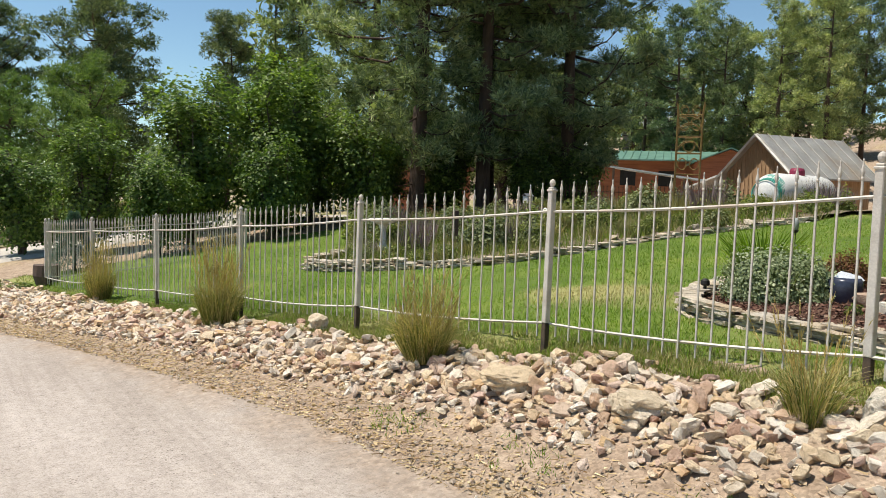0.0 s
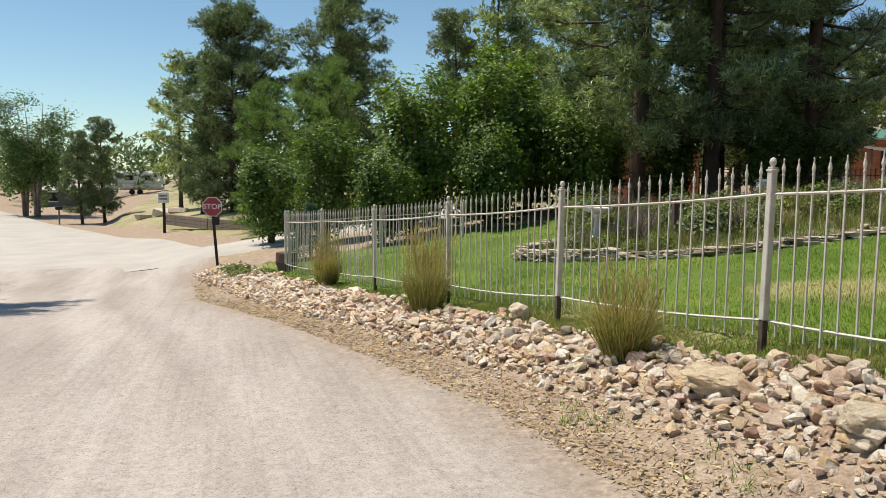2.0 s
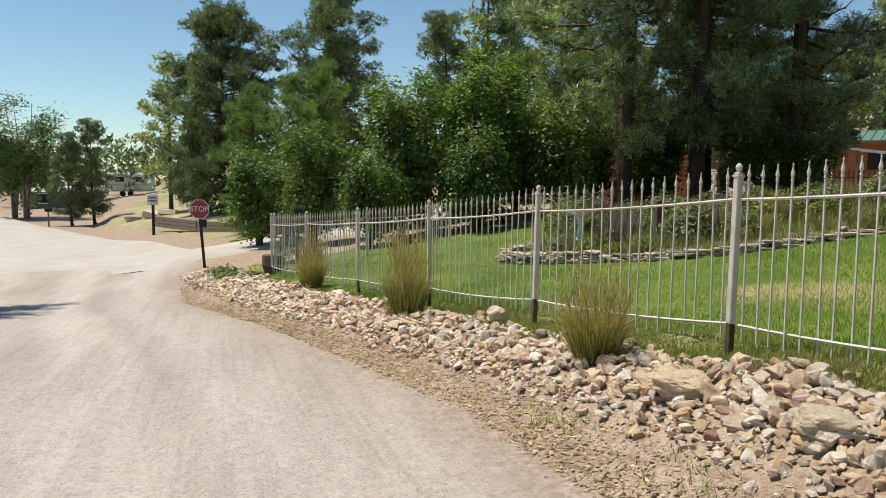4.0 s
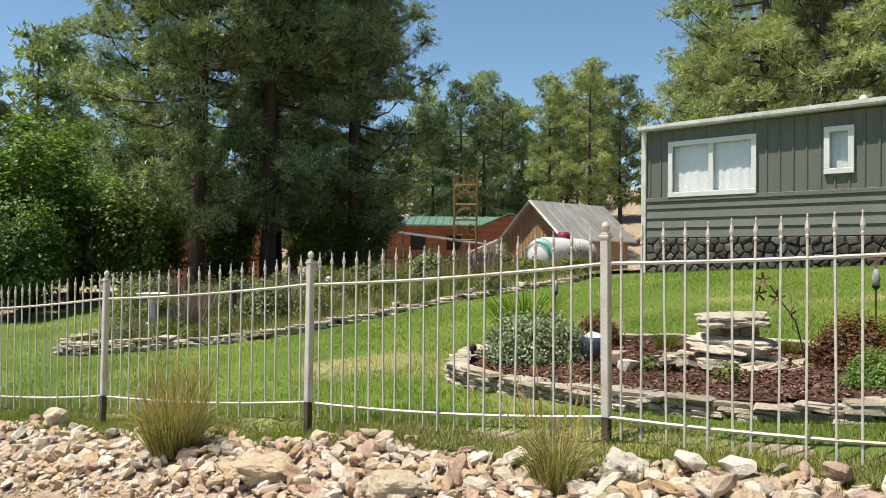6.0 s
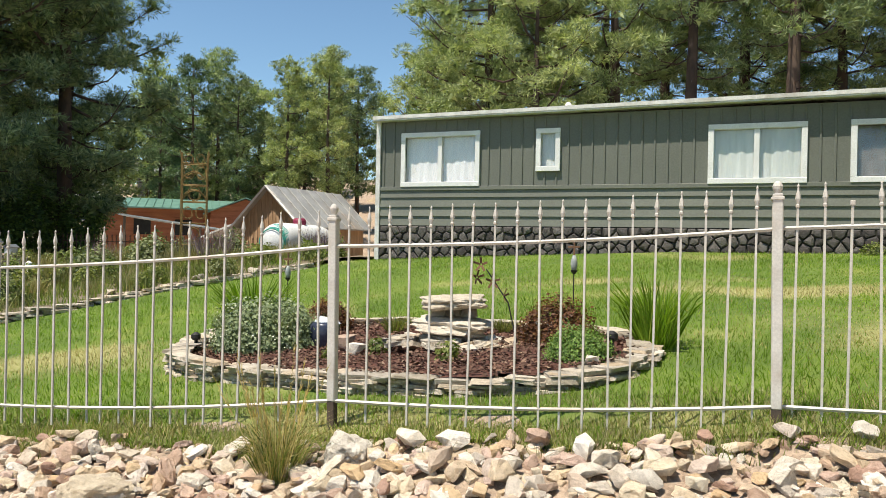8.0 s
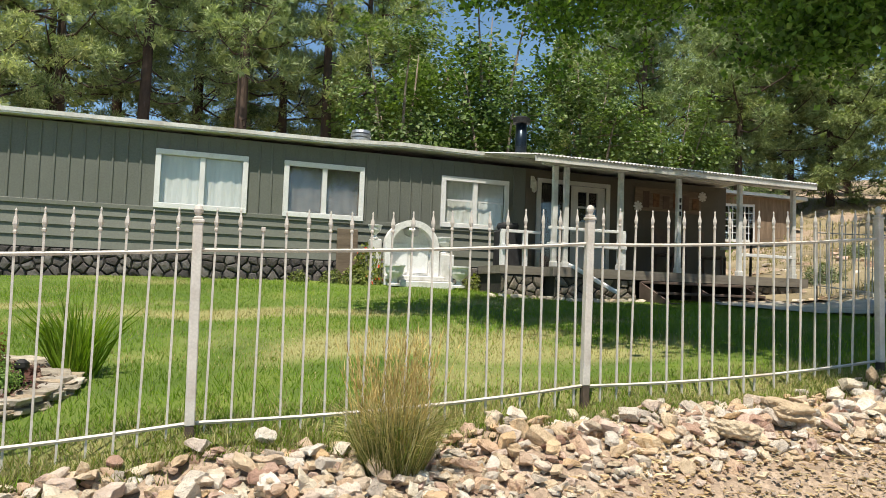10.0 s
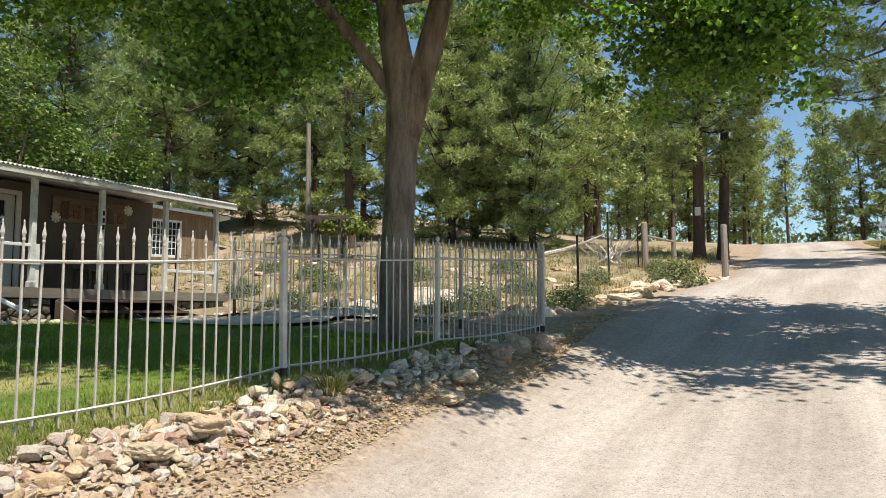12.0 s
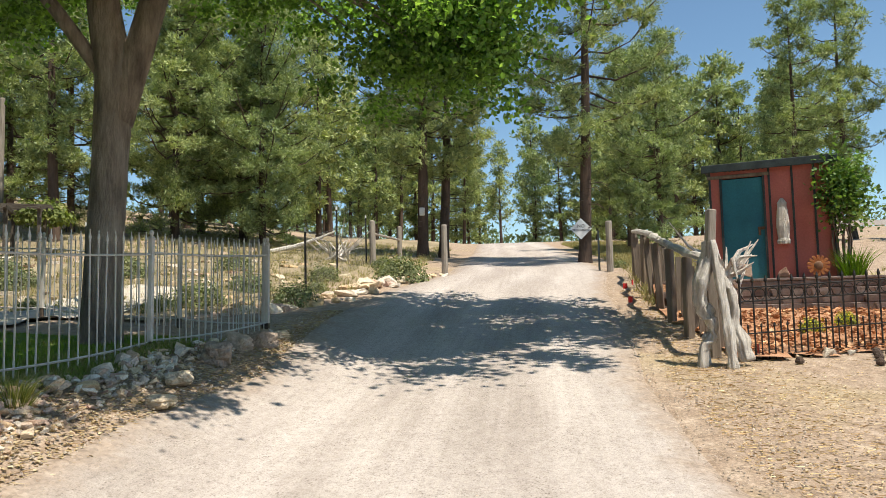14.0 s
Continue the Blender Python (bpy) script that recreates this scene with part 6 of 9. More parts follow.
for i, (x, y, s) in enumerate([(-3.0, 6.25, 0.26), (-1.75, 6.55, 0.16), (-0.75, 5.6, 0.14), (-2.75, 6.0, 0.2)]):
    b = thing("bed_rock", "reddish boulder set in the mulch", "rock", in_bed(x, y), i * 50, "bed rocks")
    ob = part("rock", rock_mesh(420 + i, 0.7, "rock", M["rock"]), None, b)
    ob.matrix_basis = Matrix.LocRotScale((0, 0, s * 0.2), None, (s, s, s))

M["bulb"] = surface("cloudy_glass_globe", (0.2, 0.22, 0.21), (0.42, 0.44, 0.42), 14, 0.15, fine=40, bump_strength=0.05)


def solar_light(x, y, h, z0, label, cross=True):
    t = thing("solar_light", label, "garden light", (x, y, z0), 0, "solar lights")
    part("stake", lathe([(0.006, -0.1), (0.006, h)], 6), M["black_iron"], t)
    part("globe", lathe([(0.016, h), (0.03, h + 0.03), (0.036, h + 0.07), (0.03, h + 0.11), (0.014, h + 0.16)], 12), M["bulb"], t, smooth=True)
    part("base_cup", lathe([(0.008, h - 0.03), (0.03, h - 0.005), (0.035, h + 0.012)], 10), M["black_iron"], t)
    if cross:
        part("finial", boxes((-0.008, 0.008, -0.008, 0.008, h + 0.16, h + 0.32), (-0.06, 0.06, -0.007, 0.007, h + 0.23, h + 0.25), bevel=0.002), M["fence_rust"], t)


solar_light(-1.28, 7.75, 0.5, float(height(-1.28, 7.75)), "clear globe solar light with a rusty cross")
solar_light(-4.95, 8.4, 0.45, float(height(-4.95, 8.4)), "clear globe solar light on a thin stake", True)
for x, y in ((-0.66, 5.92), (-4.55, 6.2)):
    t = thing("path_light", "small mushroom-shaped path light", "garden light", in_bed(x, y), 0, "path lights")
    part("stem", lathe([(0.014, 0), (0.016, 0.1), (0.014, 0.12)], 8), M["black_iron"], t)
    part("cap", lathe([(0.036, 0.12), (0.046, 0.14), (0.042, 0.17), (0.015, 0.19)], 12), M["black_iron"], t)
rusty = thing("metal_flower", "rusted metal flower on a leaning stake", "ornament", in_bed(-1.49, 6.46))
part("stake", tube([(0, 0, -0.05), (-0.1, 0, 0.35), (-0.3, 0.02, 0.62)], 0.006, 5), M["black_iron"], rusty)
for i, (dx, dz) in enumerate([(-0.34, 0.66), (-0.24, 0.52), (-0.38, 0.55), (-0.14, 0.4)]):
    bm = bmesh.new()
    for k in range(5):
        box(bm, -0.009, 0.009, -0.002, 0.002, 0.01, 0.07, 0.0, Matrix.Rotation(k * 1.257, 4, "Y") @ Matrix.Rotation(0.4, 4, "X"))
    ob = part("flower", bm, M["fence_rust"], rusty)
    ob.matrix_basis = pose(dx, 0, dz, 0, 0, i * 30)

# ---------------------------------------------------------------- the flower garden on the far side of the lawn
SAGE = (bush_mesh(71, 0.4, 0.55, 700, 0.06), stem_mesh(72, 0.3, 0.5, 16))
GREEN = (bush_mesh(73, 0.38, 0.42, 700, 0.065), stem_mesh(74, 0.3, 0.36, 12))
SPIRE = (clump_mesh(75, 200, 0.75, 0.28, 0.25, 0.014, 0.03), bush_mesh(76, 0.3, 0.3, 500, 0.05))
STRAW = clump_mesh(77, 260, 0.6, 0.5, 0.22, 0.01, 0.1)
grng = np.random.default_rng(81)
count = 0
while count < 120:
    x, y = grng.uniform(-18, -7.4), grng.uniform(5.6, 15.5)
    if not inside(np.array([x]), np.array([y]), GARDEN_AREA)[0]:
        continue
    d = min(math.dist((x, y), p) for p in gar_line)
    if d < 0.25 or d > 5.5:
        continue
    at, turn, s, pick = (x, y, float(height(x, y)) + 0.1), grng.uniform(0, 360), grng.uniform(0.7, 1.25), grng.uniform()
    if d < 1.0:
        s *= 0.7
    if pick < 0.22:
        plant("sage_bush", "grey-green sage bush in the flower garden", "garden plants", at, turn, s, ("leafage", SAGE[0], M["leaf_sage"]), ("stemwork", SAGE[1], M["bark_dark"]))
    elif pick < 0.58:
        plant("flower_bush", "green leafy perennial in the flower garden", "garden plants", at, turn, s, ("leafage", GREEN[0], M["leaf_garden"]), ("stemwork", GREEN[1], M["bark_dark"]))
    elif pick < 0.68:
        plant("flower_spires", "tall mauve flower spires in the flower garden", "garden plants", at, turn, s, ("flower_spike", SPIRE[0], M["flower_mauve"]), ("leafage", SPIRE[1], M["leaf_garden"]))
    else:
        plant("straw_grass", "pale dry grass clump in the flower garden", "garden plants", at, turn, s, ("foliage", STRAW, M["grass_dry"]))
    count += 1

bath = thing("bird_bath", "white stone bird bath among the flowers", "bird bath", (-13.0, 7.3, float(height(-13.0, 7.3)) + 0.08))
part("pedestal", lathe([(0.14, 0), (0.14, 0.05), (0.07, 0.1), (0.06, 0.4), (0.1, 0.5)], 12), M["plaster"], bath)
part("basin", lathe([(0.08, 0.5), (0.26, 0.56), (0.3, 0.62), (0.26, 0.62), (0.06, 0.57)], 16), M["plaster"], bath)
fig = tagged(part("garden_statue", lathe([(0.09, 0), (0.11, 0.03), (0.08, 0.06), (0.09, 0.16), (0.1, 0.26), (0.05, 0.3), (0.065, 0.36), (0.06, 0.42), (0.01, 0.46)], 10), M["plaster"]), "small plain white garden statue", "statue")
fig.matrix_basis = pose(-11.3, 10.1, float(height(-11.3, 10.1)) + 0.12)
hb = thing("bird_house", "white bird house on a thin pole", "bird house", (-14.8, 12.6, float(height(-14.8, 12.6))))
hb.scale = (0.7, 0.7, 0.62)
part("pole", lathe([(0.02, 0), (0.02, 0.75)], 6), M["black_iron"], hb)
part("box", boxes((-0.14, 0.14, -0.13, 0.13, 0.75, 1.05), bevel=0.01), M["white_old"], hb)
bm = bmesh.new()
box(bm, -0.19, 0.0, -0.18, 0.18, -0.01, 0.01, 0, Matrix.Translation((0, 0, 1.16)) @ Matrix.Rotation(-0.6, 4, "Y"))
box(bm, 0.0, 0.19, -0.18, 0.18, -0.01, 0.01, 0, Matrix.Translation((0, 0, 1.16)) @ Matrix.Rotation(0.6, 4, "Y"))
part("roof", bm, M["galv"], hb)
dp = thing("garden_post", "dark weathered post in the flower garden", "post", (-11.9, 8.3, float(height(-11.9, 8.3))))
part("post", boxes((-0.05, 0.05, -0.05, 0.05, 0, 0.75), bevel=0.01), M["step_wood"], dp)
for i, (x, y) in enumerate([(-7.7, 11.6), (-8.3, 10.9), (-8.75, 9.4)]):
    w = thing("white_rock", "white rock on the garden edging", "rock", (x, y, float(height(x, y)) + 0.14), i * 70, "white rocks")
    ob = part("rock", rock_mesh(430 + i, 0.7, "rock", M["flagstone"]), None, w)
    ob.scale = (0.22, 0.17, 0.15)

# rusty arched trellis tower
TZ = float(height(-10.3, 13.2))
tower = thing("trellis_tower", "rusty yellow wrought-iron trellis tower with scrolls", "trellis", (-10.3, 13.2, TZ), 35)
M["yellow_iron"] = surface("rusty_yellow_iron", (0.13, 0.075, 0.025), (0.33, 0.21, 0.065), 12, 0.75, fine=60)
tower.scale = (0.78, 0.8, 1.0)
for x in (-0.32, 0.32):
    for y in (-0.2, 0.2):
        part("upright", tube([(x, y, 0), (x, y, 1.7), (x * 1.02, y, 2.3), (x * 1.12, y, 2.46)], 0.018, 5), M["yellow_iron"], tower)
for z in (0.5, 0.95, 1.4, 1.75, 2.2):
    for y in (-0.2, 0.2):
        part("bar", tube([(-0.32, y, z), (0.32, y, z)], 0.011, 4), M["yellow_iron"], tower)
    for x in (-0.32, 0.32):
        part("bar", tube([(x, -0.2, z), (x, 0.2, z)], 0.011, 4), M["yellow_iron"], tower)


def ring(cx, cz, r, y, a0=0.0, a1=2 * math.pi, n=14):
    return [(cx + r * math.cos(a0 + (a1 - a0) * i / n), y, cz + r * math.sin(a0 + (a1 - a0) * i / n)) for i in range(n + 1)]


for y in (-0.2, 0.2):
    for cx, cz, r in ((-0.16, 2.02, 0.13), (0.16, 2.02, 0.13), (-0.15, 2.3, 0.1), (0.15, 2.3, 0.1), (0, 1.58, 0.15), (-0.16, 1.17, 0.12), (0.16, 1.17, 0.12), (0, 0.72, 0.14)):
        part("scroll", tube(ring(cx, cz, r, y), 0.009, 4), M["yellow_iron"], tower)
    for z in (1.42, 1.8):
        part("bow", tube(ring(0, z - 0.1, 0.33, y, 0.3, math.pi - 0.3), 0.011, 4), M["yellow_iron"], tower)

# brown iron fence at the back of the garden
def small_fence(name, label, a, b, top, n, mat):
    t = thing(name, label, "fence", kind="structure")
    for i in range(n + 1):
        k = i / n
        x, y = a[0] + (b[0] - a[0]) * k, a[1] + (b[1] - a[1]) * k
        z = float(height(x, y))
        part("picket", lathe([(0.012, z), (0.012, top - 0.06), (0.022, top - 0.04), (0.002, top + 0.02)], 5), mat, t).matrix_basis = pose(x, y, 0)
    for dz in (0.18, 0.75):
        part("rail", tube([(*a, top - dz), (*b, top - dz)], 0.013, 4), mat, t)


small_fence("garden_fence", "brown iron picket fence behind the flower garden", (-17.0, 16.0), (-11.6, 17.6), 1.85, 44, M["fence_rust"])

# ---------------------------------------------------------------- trees
def pine_meshes(seed, h, bare, radius, limbs, mat, lean=0.0, clump=0.42, dense=1.0, needles=12, tuft=0.24, width=0.045, dead=6):
    """Ponderosa: tapered trunk, bowed limbs, and rounded masses of needle pompoms on the limbs' outer halves, with gaps between."""
    rng = np.random.default_rng(seed)
    tv, tf = [], []
    bend = rng.normal(size=2) * 0.012 * h
    r0 = 0.0115 * h + 0.05

    def axis(z):
        k = z / h
        return np.array([bend[0] * math.sin(2.4 * k) + lean * z, bend[1] * math.sin(1.9 * k + 0.4), z])

    zs = [-0.3, 0.15, 0.6, *np.linspace(1.2, h * 0.97, 9)]
    tube([axis(z) for z in zs], [r0 * (1.35 if z < 0 else 1.15 if z < 0.3 else 1.0) * (1 - 0.93 * (max(z, 0) / h) ** 1.15) for z in zs], 9, tv, tf)
    centres, ways, cores = [], [], []
    notch = [(rng.uniform(0.1, 0.9), rng.uniform(0, 6.28)) for _ in range(5)]
    for i in range(limbs):
        k = (i + rng.uniform(0, 1)) / limbs
        z = h * (bare + (1 - bare) * k ** 0.95)
        az = i * 2.4 + rng.uniform(-0.7, 0.7)
        shape = math.sin(math.pi * (0.1 + 0.8 * (1 - k))) ** 0.75 * (1 - k) ** 0.22
        for nk, na in notch:
            if abs(k - nk) < 0.09 and math.cos(az - na) > 0.3:
                shape *= 0.45
        ln = radius * shape * rng.uniform(0.62, 1.12) + 0.2
        out = np.array([math.cos(az), math.sin(az), 0])
        across = np.array([-math.sin(az), math.cos(az), 0])
        rise = -0.16 + 0.8 * k + rng.normal() * 0.14
        p0 = axis(z)
        bow = rng.uniform(0.05, 0.2)

        def limb(s):
            return p0 + out * ln * s + np.array([0, 0, ln * (rise * s - bow * math.sin(math.pi * s) + bow * 0.8 * s * s)])

        rl = max(0.012, 0.015 * ln + 0.008)
        tube([limb(s) for s in (0, 0.35, 0.7, 1.0)], [rl, rl * 0.75, rl * 0.5, rl * 0.2], 4, tv, tf)
        for j in range(2 + int(ln / (1.75 * clump))):
            s = 0.97 if j == 0 else rng.uniform(0.32, 1.0)
            mid = limb(s) + across * rng.normal() * 0.3 * ln * (1.2 - 0.75 * s) + [0, 0, 0.3 * clump]
            rc = clump * rng.uniform(0.65, 1.25)
            tube([limb(s * 0.8), mid], [0.012, 0.005], 3, tv, tf)
            m = int(dense * 34 * (rc / clump) ** 2 * rng.uniform(0.35, 0.6)) + 3
            d = unit(rng.normal(size=(m, 3)) * [1, 1, 0.75] + [0, 0, 0.35])
            centres.append(mid + d * [rc, rc, rc * 0.62] * rng.uniform(0.55, 1.0, (m, 1)))
            ways.append(d * 0.8 + out * 0.25 + [0, 0, 0.5])
            cores.append((mid, rc))
    for i in range(dead):
        z, az, ln = h * bare * rng.uniform(0.35, 1.0), rng.uniform(0, 6.28), rng.uniform(0.4, 1.3)
        p = axis(z)
        tube([p, p + [math.cos(az) * ln * 0.6, math.sin(az) * ln * 0.6, -0.05], p + [math.cos(az) * ln, math.sin(az) * ln, rng.uniform(-0.3, 0.15)]], [0.018, 0.012, 0.004], 3, tv, tf)
    m = 10
    centres.append(np.array([axis(h * q) for q in rng.uniform(0.94, 1.0, m)]) + rng.normal(size=(m, 3)) * 0.3 * clump)
    ways.append(np.tile([0, 0, 1.0], (m, 1)) + rng.normal(size=(m, 3)) * 0.3)
    c, w = np.concatenate(centres), unit(np.concatenate(ways))
    n = len(c)
    way = unit(np.repeat(w, needles, 0) * 0.6 + unit(rng.normal(size=(n * needles, 3))))
    base = np.repeat(c, needles, 0) + way * 0.02
    ln = tuft * rng.uniform(0.7, 1.2, n * needles)
    # wide slivers added inside each mass to block light and deepen its shade
    q = 8
    cm, cr = np.repeat([p for p, _ in cores], q, 0), np.repeat([r for _, r in cores], q)
    cw = unit(rng.normal(size=(len(cm), 3)) * [1, 1, 0.5])
    core = sprays(cm - cw * cr[:, None] * 0.25 + [0, 0, -0.05], cw, cr * 0.75, cr * 0.5, rng)
    return make_mesh("trunk", tv, tf, True), make_mesh("crown", *join(sprays(base, way, ln, width, rng), core))


def tree_thing(name, label, group, trunk, crown, bark, leaf, at, turn, scale=1.0):
    top = thing(name, label, "tree", at, turn, group)
    top.scale = (scale,) * 3
    if not trunk.materials:
        trunk.materials.append(bark)
    if not crown.materials:
        crown.materials.append(leaf)
    part("trunk", trunk, None, top)
    part("crown", crown, None, top)
    return top


PINES = {}
for key, spec in {
    "big_dark": (11, 17, 0.1, 3.7, 84, M["needle_deep"], 0.0, 0.46, 0.75, 14, 0.25, 0.032, 10),
    "big_dark_b": (12, 16, 0.12, 3.5, 80, M["needle_deep"], 0.01, 0.46, 0.75, 14, 0.25, 0.032, 10),
    "tall": (13, 13, 0.16, 2.8, 60, M["needle"], 0.0, 0.4, 0.65, 14, 0.22, 0.028, 10),
    "tall_b": (14, 12, 0.2, 2.6, 54, M["needle"], 0.012, 0.4, 0.65, 14, 0.22, 0.028, 12),
    "tall_c": (15, 14, 0.24, 3.0, 62, M["needle"], -0.01, 0.4, 0.65, 14, 0.22, 0.028, 14),
    "full": (16, 10, 0.07, 2.9, 62, M["needle"], 0.0, 0.4, 0.65, 14, 0.22, 0.028, 4),
    "full_dark": (26, 10, 0.1, 2.3, 56, M["needle_dark"], 0.0, 0.42, 0.65, 13, 0.27, 0.042, 4),
    "round_dark": (33, 12.6, 0.04, 4.4, 110, M["needle_dark"], 0.0, 0.56, 0.7, 12, 0.32, 0.055, 2),
    "crowned_dark": (34, 12.8, 0.12, 3.9, 68, M["needle_dark"], 0.0, 0.54, 0.7, 12, 0.32, 0.055, 4),
    "thin": (17, 13, 0.36, 2.1, 38, M["needle"], 0.0, 0.4, 0.65, 14, 0.22, 0.028, 14),
    "mid": (22, 13, 0.22, 2.3, 46, M["needle"], 0.0, 0.42, 0.6, 11, 0.26, 0.042, 8),
    "mid_dark": (27, 13, 0.24, 2.3, 44, M["needle_dark"], 0.0, 0.44, 0.6, 11, 0.28, 0.046, 8),
    "mid_full": (23, 10, 0.08, 2.9, 58, M["needle"], 0.0, 0.42, 0.62, 13, 0.24, 0.033, 4),
    "broad": (31, 11, 0.06, 3.6, 84, M["needle"], 0.0, 0.44, 0.72, 13, 0.24, 0.034, 4),
    "young": (18, 5, 0.04, 1.5, 40, M["needle_young"], 0.0, 0.3, 0.6, 13, 0.18, 0.025, 0),
    "far": (19, 13, 0.14, 2.5, 38, M["needle"], 0.0, 0.6, 0.36, 6, 0.44, 0.12, 3),
    "far_b": (20, 12, 0.12, 2.4, 36, M["needle"], 0.01, 0.6, 0.36, 6, 0.44, 0.12, 3),
    "far_c": (21, 14, 0.3, 2.3, 32, M["needle"], 0.01, 0.6, 0.36, 6, 0.44, 0.12, 8),
}.items():
    PINES[key] = (*pine_meshes(*spec), spec[5])


def pine(kind, x, y, scale=1.0, turn=0.0, label="tall ponderosa pine with dark needles", group="pines"):
    tr, cr, mat = PINES[kind]
    return tree_thing("pine_tree", label, group, tr, cr, M["bark"], mat, put(x, y, -0.05), turn, scale)


DARK = "tall dark ponderosa pine beside the flower garden"
for kind, x, y, s, turn in [("big_dark", -18.9, 11.6, 1.0, 10), ("big_dark_b", -18.6, 14.0, 1.05, 80), ("big_dark", -18.2, 17.2, 0.95, 200), ("big_dark_b", -21.5, 16.5, 1.05, 150), ("big_dark", -23.5, 12.5, 0.9, 300), ("big_dark_b", -20.6, 19.2, 0.95, 20), ("big_dark", -25.0, 20.0, 0.9, 120)]:
    pine(kind, x, y, s, turn, DARK, "dark pines by the garden")
for kind, x, y, s, turn in [("crowned_dark", -44.6, 7.2, 0.97, 40), ("round_dark", -46.5, 0.9, 0.92, 120), ("thin", -16.7, -7.3, 0.9, 50), ("full_dark", -48.5, -1.0, 0.9, 200), ("full_dark", -50, 9.0, 1.0, 10), ("far", -55, -2.5, 0.8, 70), ("full_dark", -62, -8.3, 0.75, 0), ("full_dark", -61, -9.8, 0.65, 90), ("full_dark", -40, 12.5, 1.0, 220), ("far", -42, 16, 1.0, 15),
                            ("young", -28.5, 3.2, 0.95, 0), ("young", -31, 2.0, 1.1, 60), ("young", -34, 5, 1.3, 130)]:
    pine(kind, x, y, s, turn)
# behind the house
for kind, x, y, s, turn in [("tall", -7.2, 23.0, 1.0, 20), ("full", -5.0, 21.8, 0.95, 100), ("tall_b", -2.9, 24, 1.15, 200), ("thin", -0.9, 23, 1.1, 310), ("tall_c", 0.8, 26, 1.1, 250), ("thin", 1.8, 22.4, 1.15, 40), ("tall_b", 3.4, 25, 1.1, 130), ("thin", 4.6, 23.4, 1.1, 210), ("tall_c", 6.8, 28, 1.1, 70), ("thin", -2.0, 28, 1.2, 10), ("tall_b", 8.8, 31, 1.1, 90), ("tall", -9.6, 27.5, 1.0, 160), ("tall_c", -8.0, 33, 1.0, 260), ("thin", -4.4, 30, 1.2, 300), ("tall_c", 2.6, 31, 1.1, 30)]:
    pine(kind, x, y, s, turn)
# up the slope beyond the yard and along the road
for kind, x, y, s, turn in [("broad", 26.4, 24.2, 0.95, 20), ("mid_full", 29.0, 22.4, 1.0, 120), ("tall", 23.6, 29.0, 1.0, 80), ("full", 19.0, 26.5, 1.15, 60), ("full", 23.0, 26.0, 1.15, 170), ("tall", 16.5, 24.5, 0.95, 15), ("mid_full", 18.0, 28.5, 0.95, 110), ("mid_full", 25.0, 25.0, 0.95, 205), ("mid", 23.5, 16.5, 0.95, 300), ("mid_full", 26.0, 17.6, 0.9, 55), ("broad", 27.0, 14.0, 0.95, 150), ("broad", 29.6, 12.3, 0.95, 60), ("mid", 30.5, 14.5, 0.8, 240), ("broad", 27.6, 10.7, 0.82, 340),
                            ("tall_c", 26.0, 4.3, 0.95, 10), ("tall_c", 26.7, 3.6, 0.9, 90), ("tall_c", 23.4, -1.15, 0.95, 30), ("mid_full", 27.0, -4.1, 0.75, 190), ("mid_full", 31, -3.6, 0.8, 20), ("mid", 30.2, -9.9, 0.74, 120), ("mid", 31.5, -12.4, 0.8, 220), ("mid_full", 29.5, -14.8, 0.9, 320), ("mid", 27, -17.5, 0.9, 150)]:
    pine(kind, x, y, s, turn)
FAR = "distant ponderosa pine in the forest"
frng = np.random.default_rng(21)
for i in range(16):
    a, d = radians(28 + i * 2.0 + frng.uniform(-0.4, 0.4)), frng.uniform(52, 72)
    pine("far" if i % 2 else "far_b", -d * math.sin(a), d * math.cos(a), frng.uniform(0.6, 0.85), frng.uniform(0, 360), FAR, "forest pines")
n = 0
while n < 28:
    a, d = frng.uniform(-1.2, 1.3), frng.uniform(44, 85)
    x, y = d * math.sin(a), d * math.cos(a)
    if (y < fence_y(x) + 4 and x < 0) or (x > 0 and y < 8) or (-40 < x < -8 and 26 < y < 62) or (abs(x) < 12):
        continue
    pine(("far", "far_b", "far_c")[n % 3], x, y, frng.uniform(0.6, 1.0), frng.uniform(0, 360), FAR, "forest pines")
    n += 1
# the wood beyond the crest of the road
for i in range(22):
    x = 44 + 26 * frng.uniform()
    y = -20 + 17 * (i + frng.uniform()) / 14 if i < 14 else 5 + 10 * (i - 14 + frng.uniform()) / 8
    pine(("far", "far_b", "mid")[i % 3], x, y, frng.uniform(0.65, 0.9), frng.uniform(0, 360), FAR, "forest pines")
# pines beyond the barn and the log house
for i in range(12):
    x, y = -32 + 26 * (i + frng.uniform()) / 12, frng.uniform(42, 60)
    pine(("far", "far_c", "far_b")[i % 3], x, y, frng.uniform(0.75, 0.95), frng.uniform(0, 360), FAR, "forest pines")
# the dark stand of pines behind the log house, by their tops
for i, (x, y, top) in enumerate([(-31.8, 39.0, 13.3), (-32.2, 42.5, 14.6), (-28.7, 40.1, 12.2), (-25.3, 40.0, 12.9), (-28.5, 47.5, 13.7), (-22.4, 40.6, 13.5), (-34.4, 39.4, 11.5), (-32.7, 48.3, 11.5), (-23.7, 46.7, 13.9)]):
    pine("mid" if i % 2 else "mid_dark", x, y, (top - put(x, y)[2]) / 13, i * 77, "dark green ponderosa pine behind the log house", "dark pines beyond the log house")
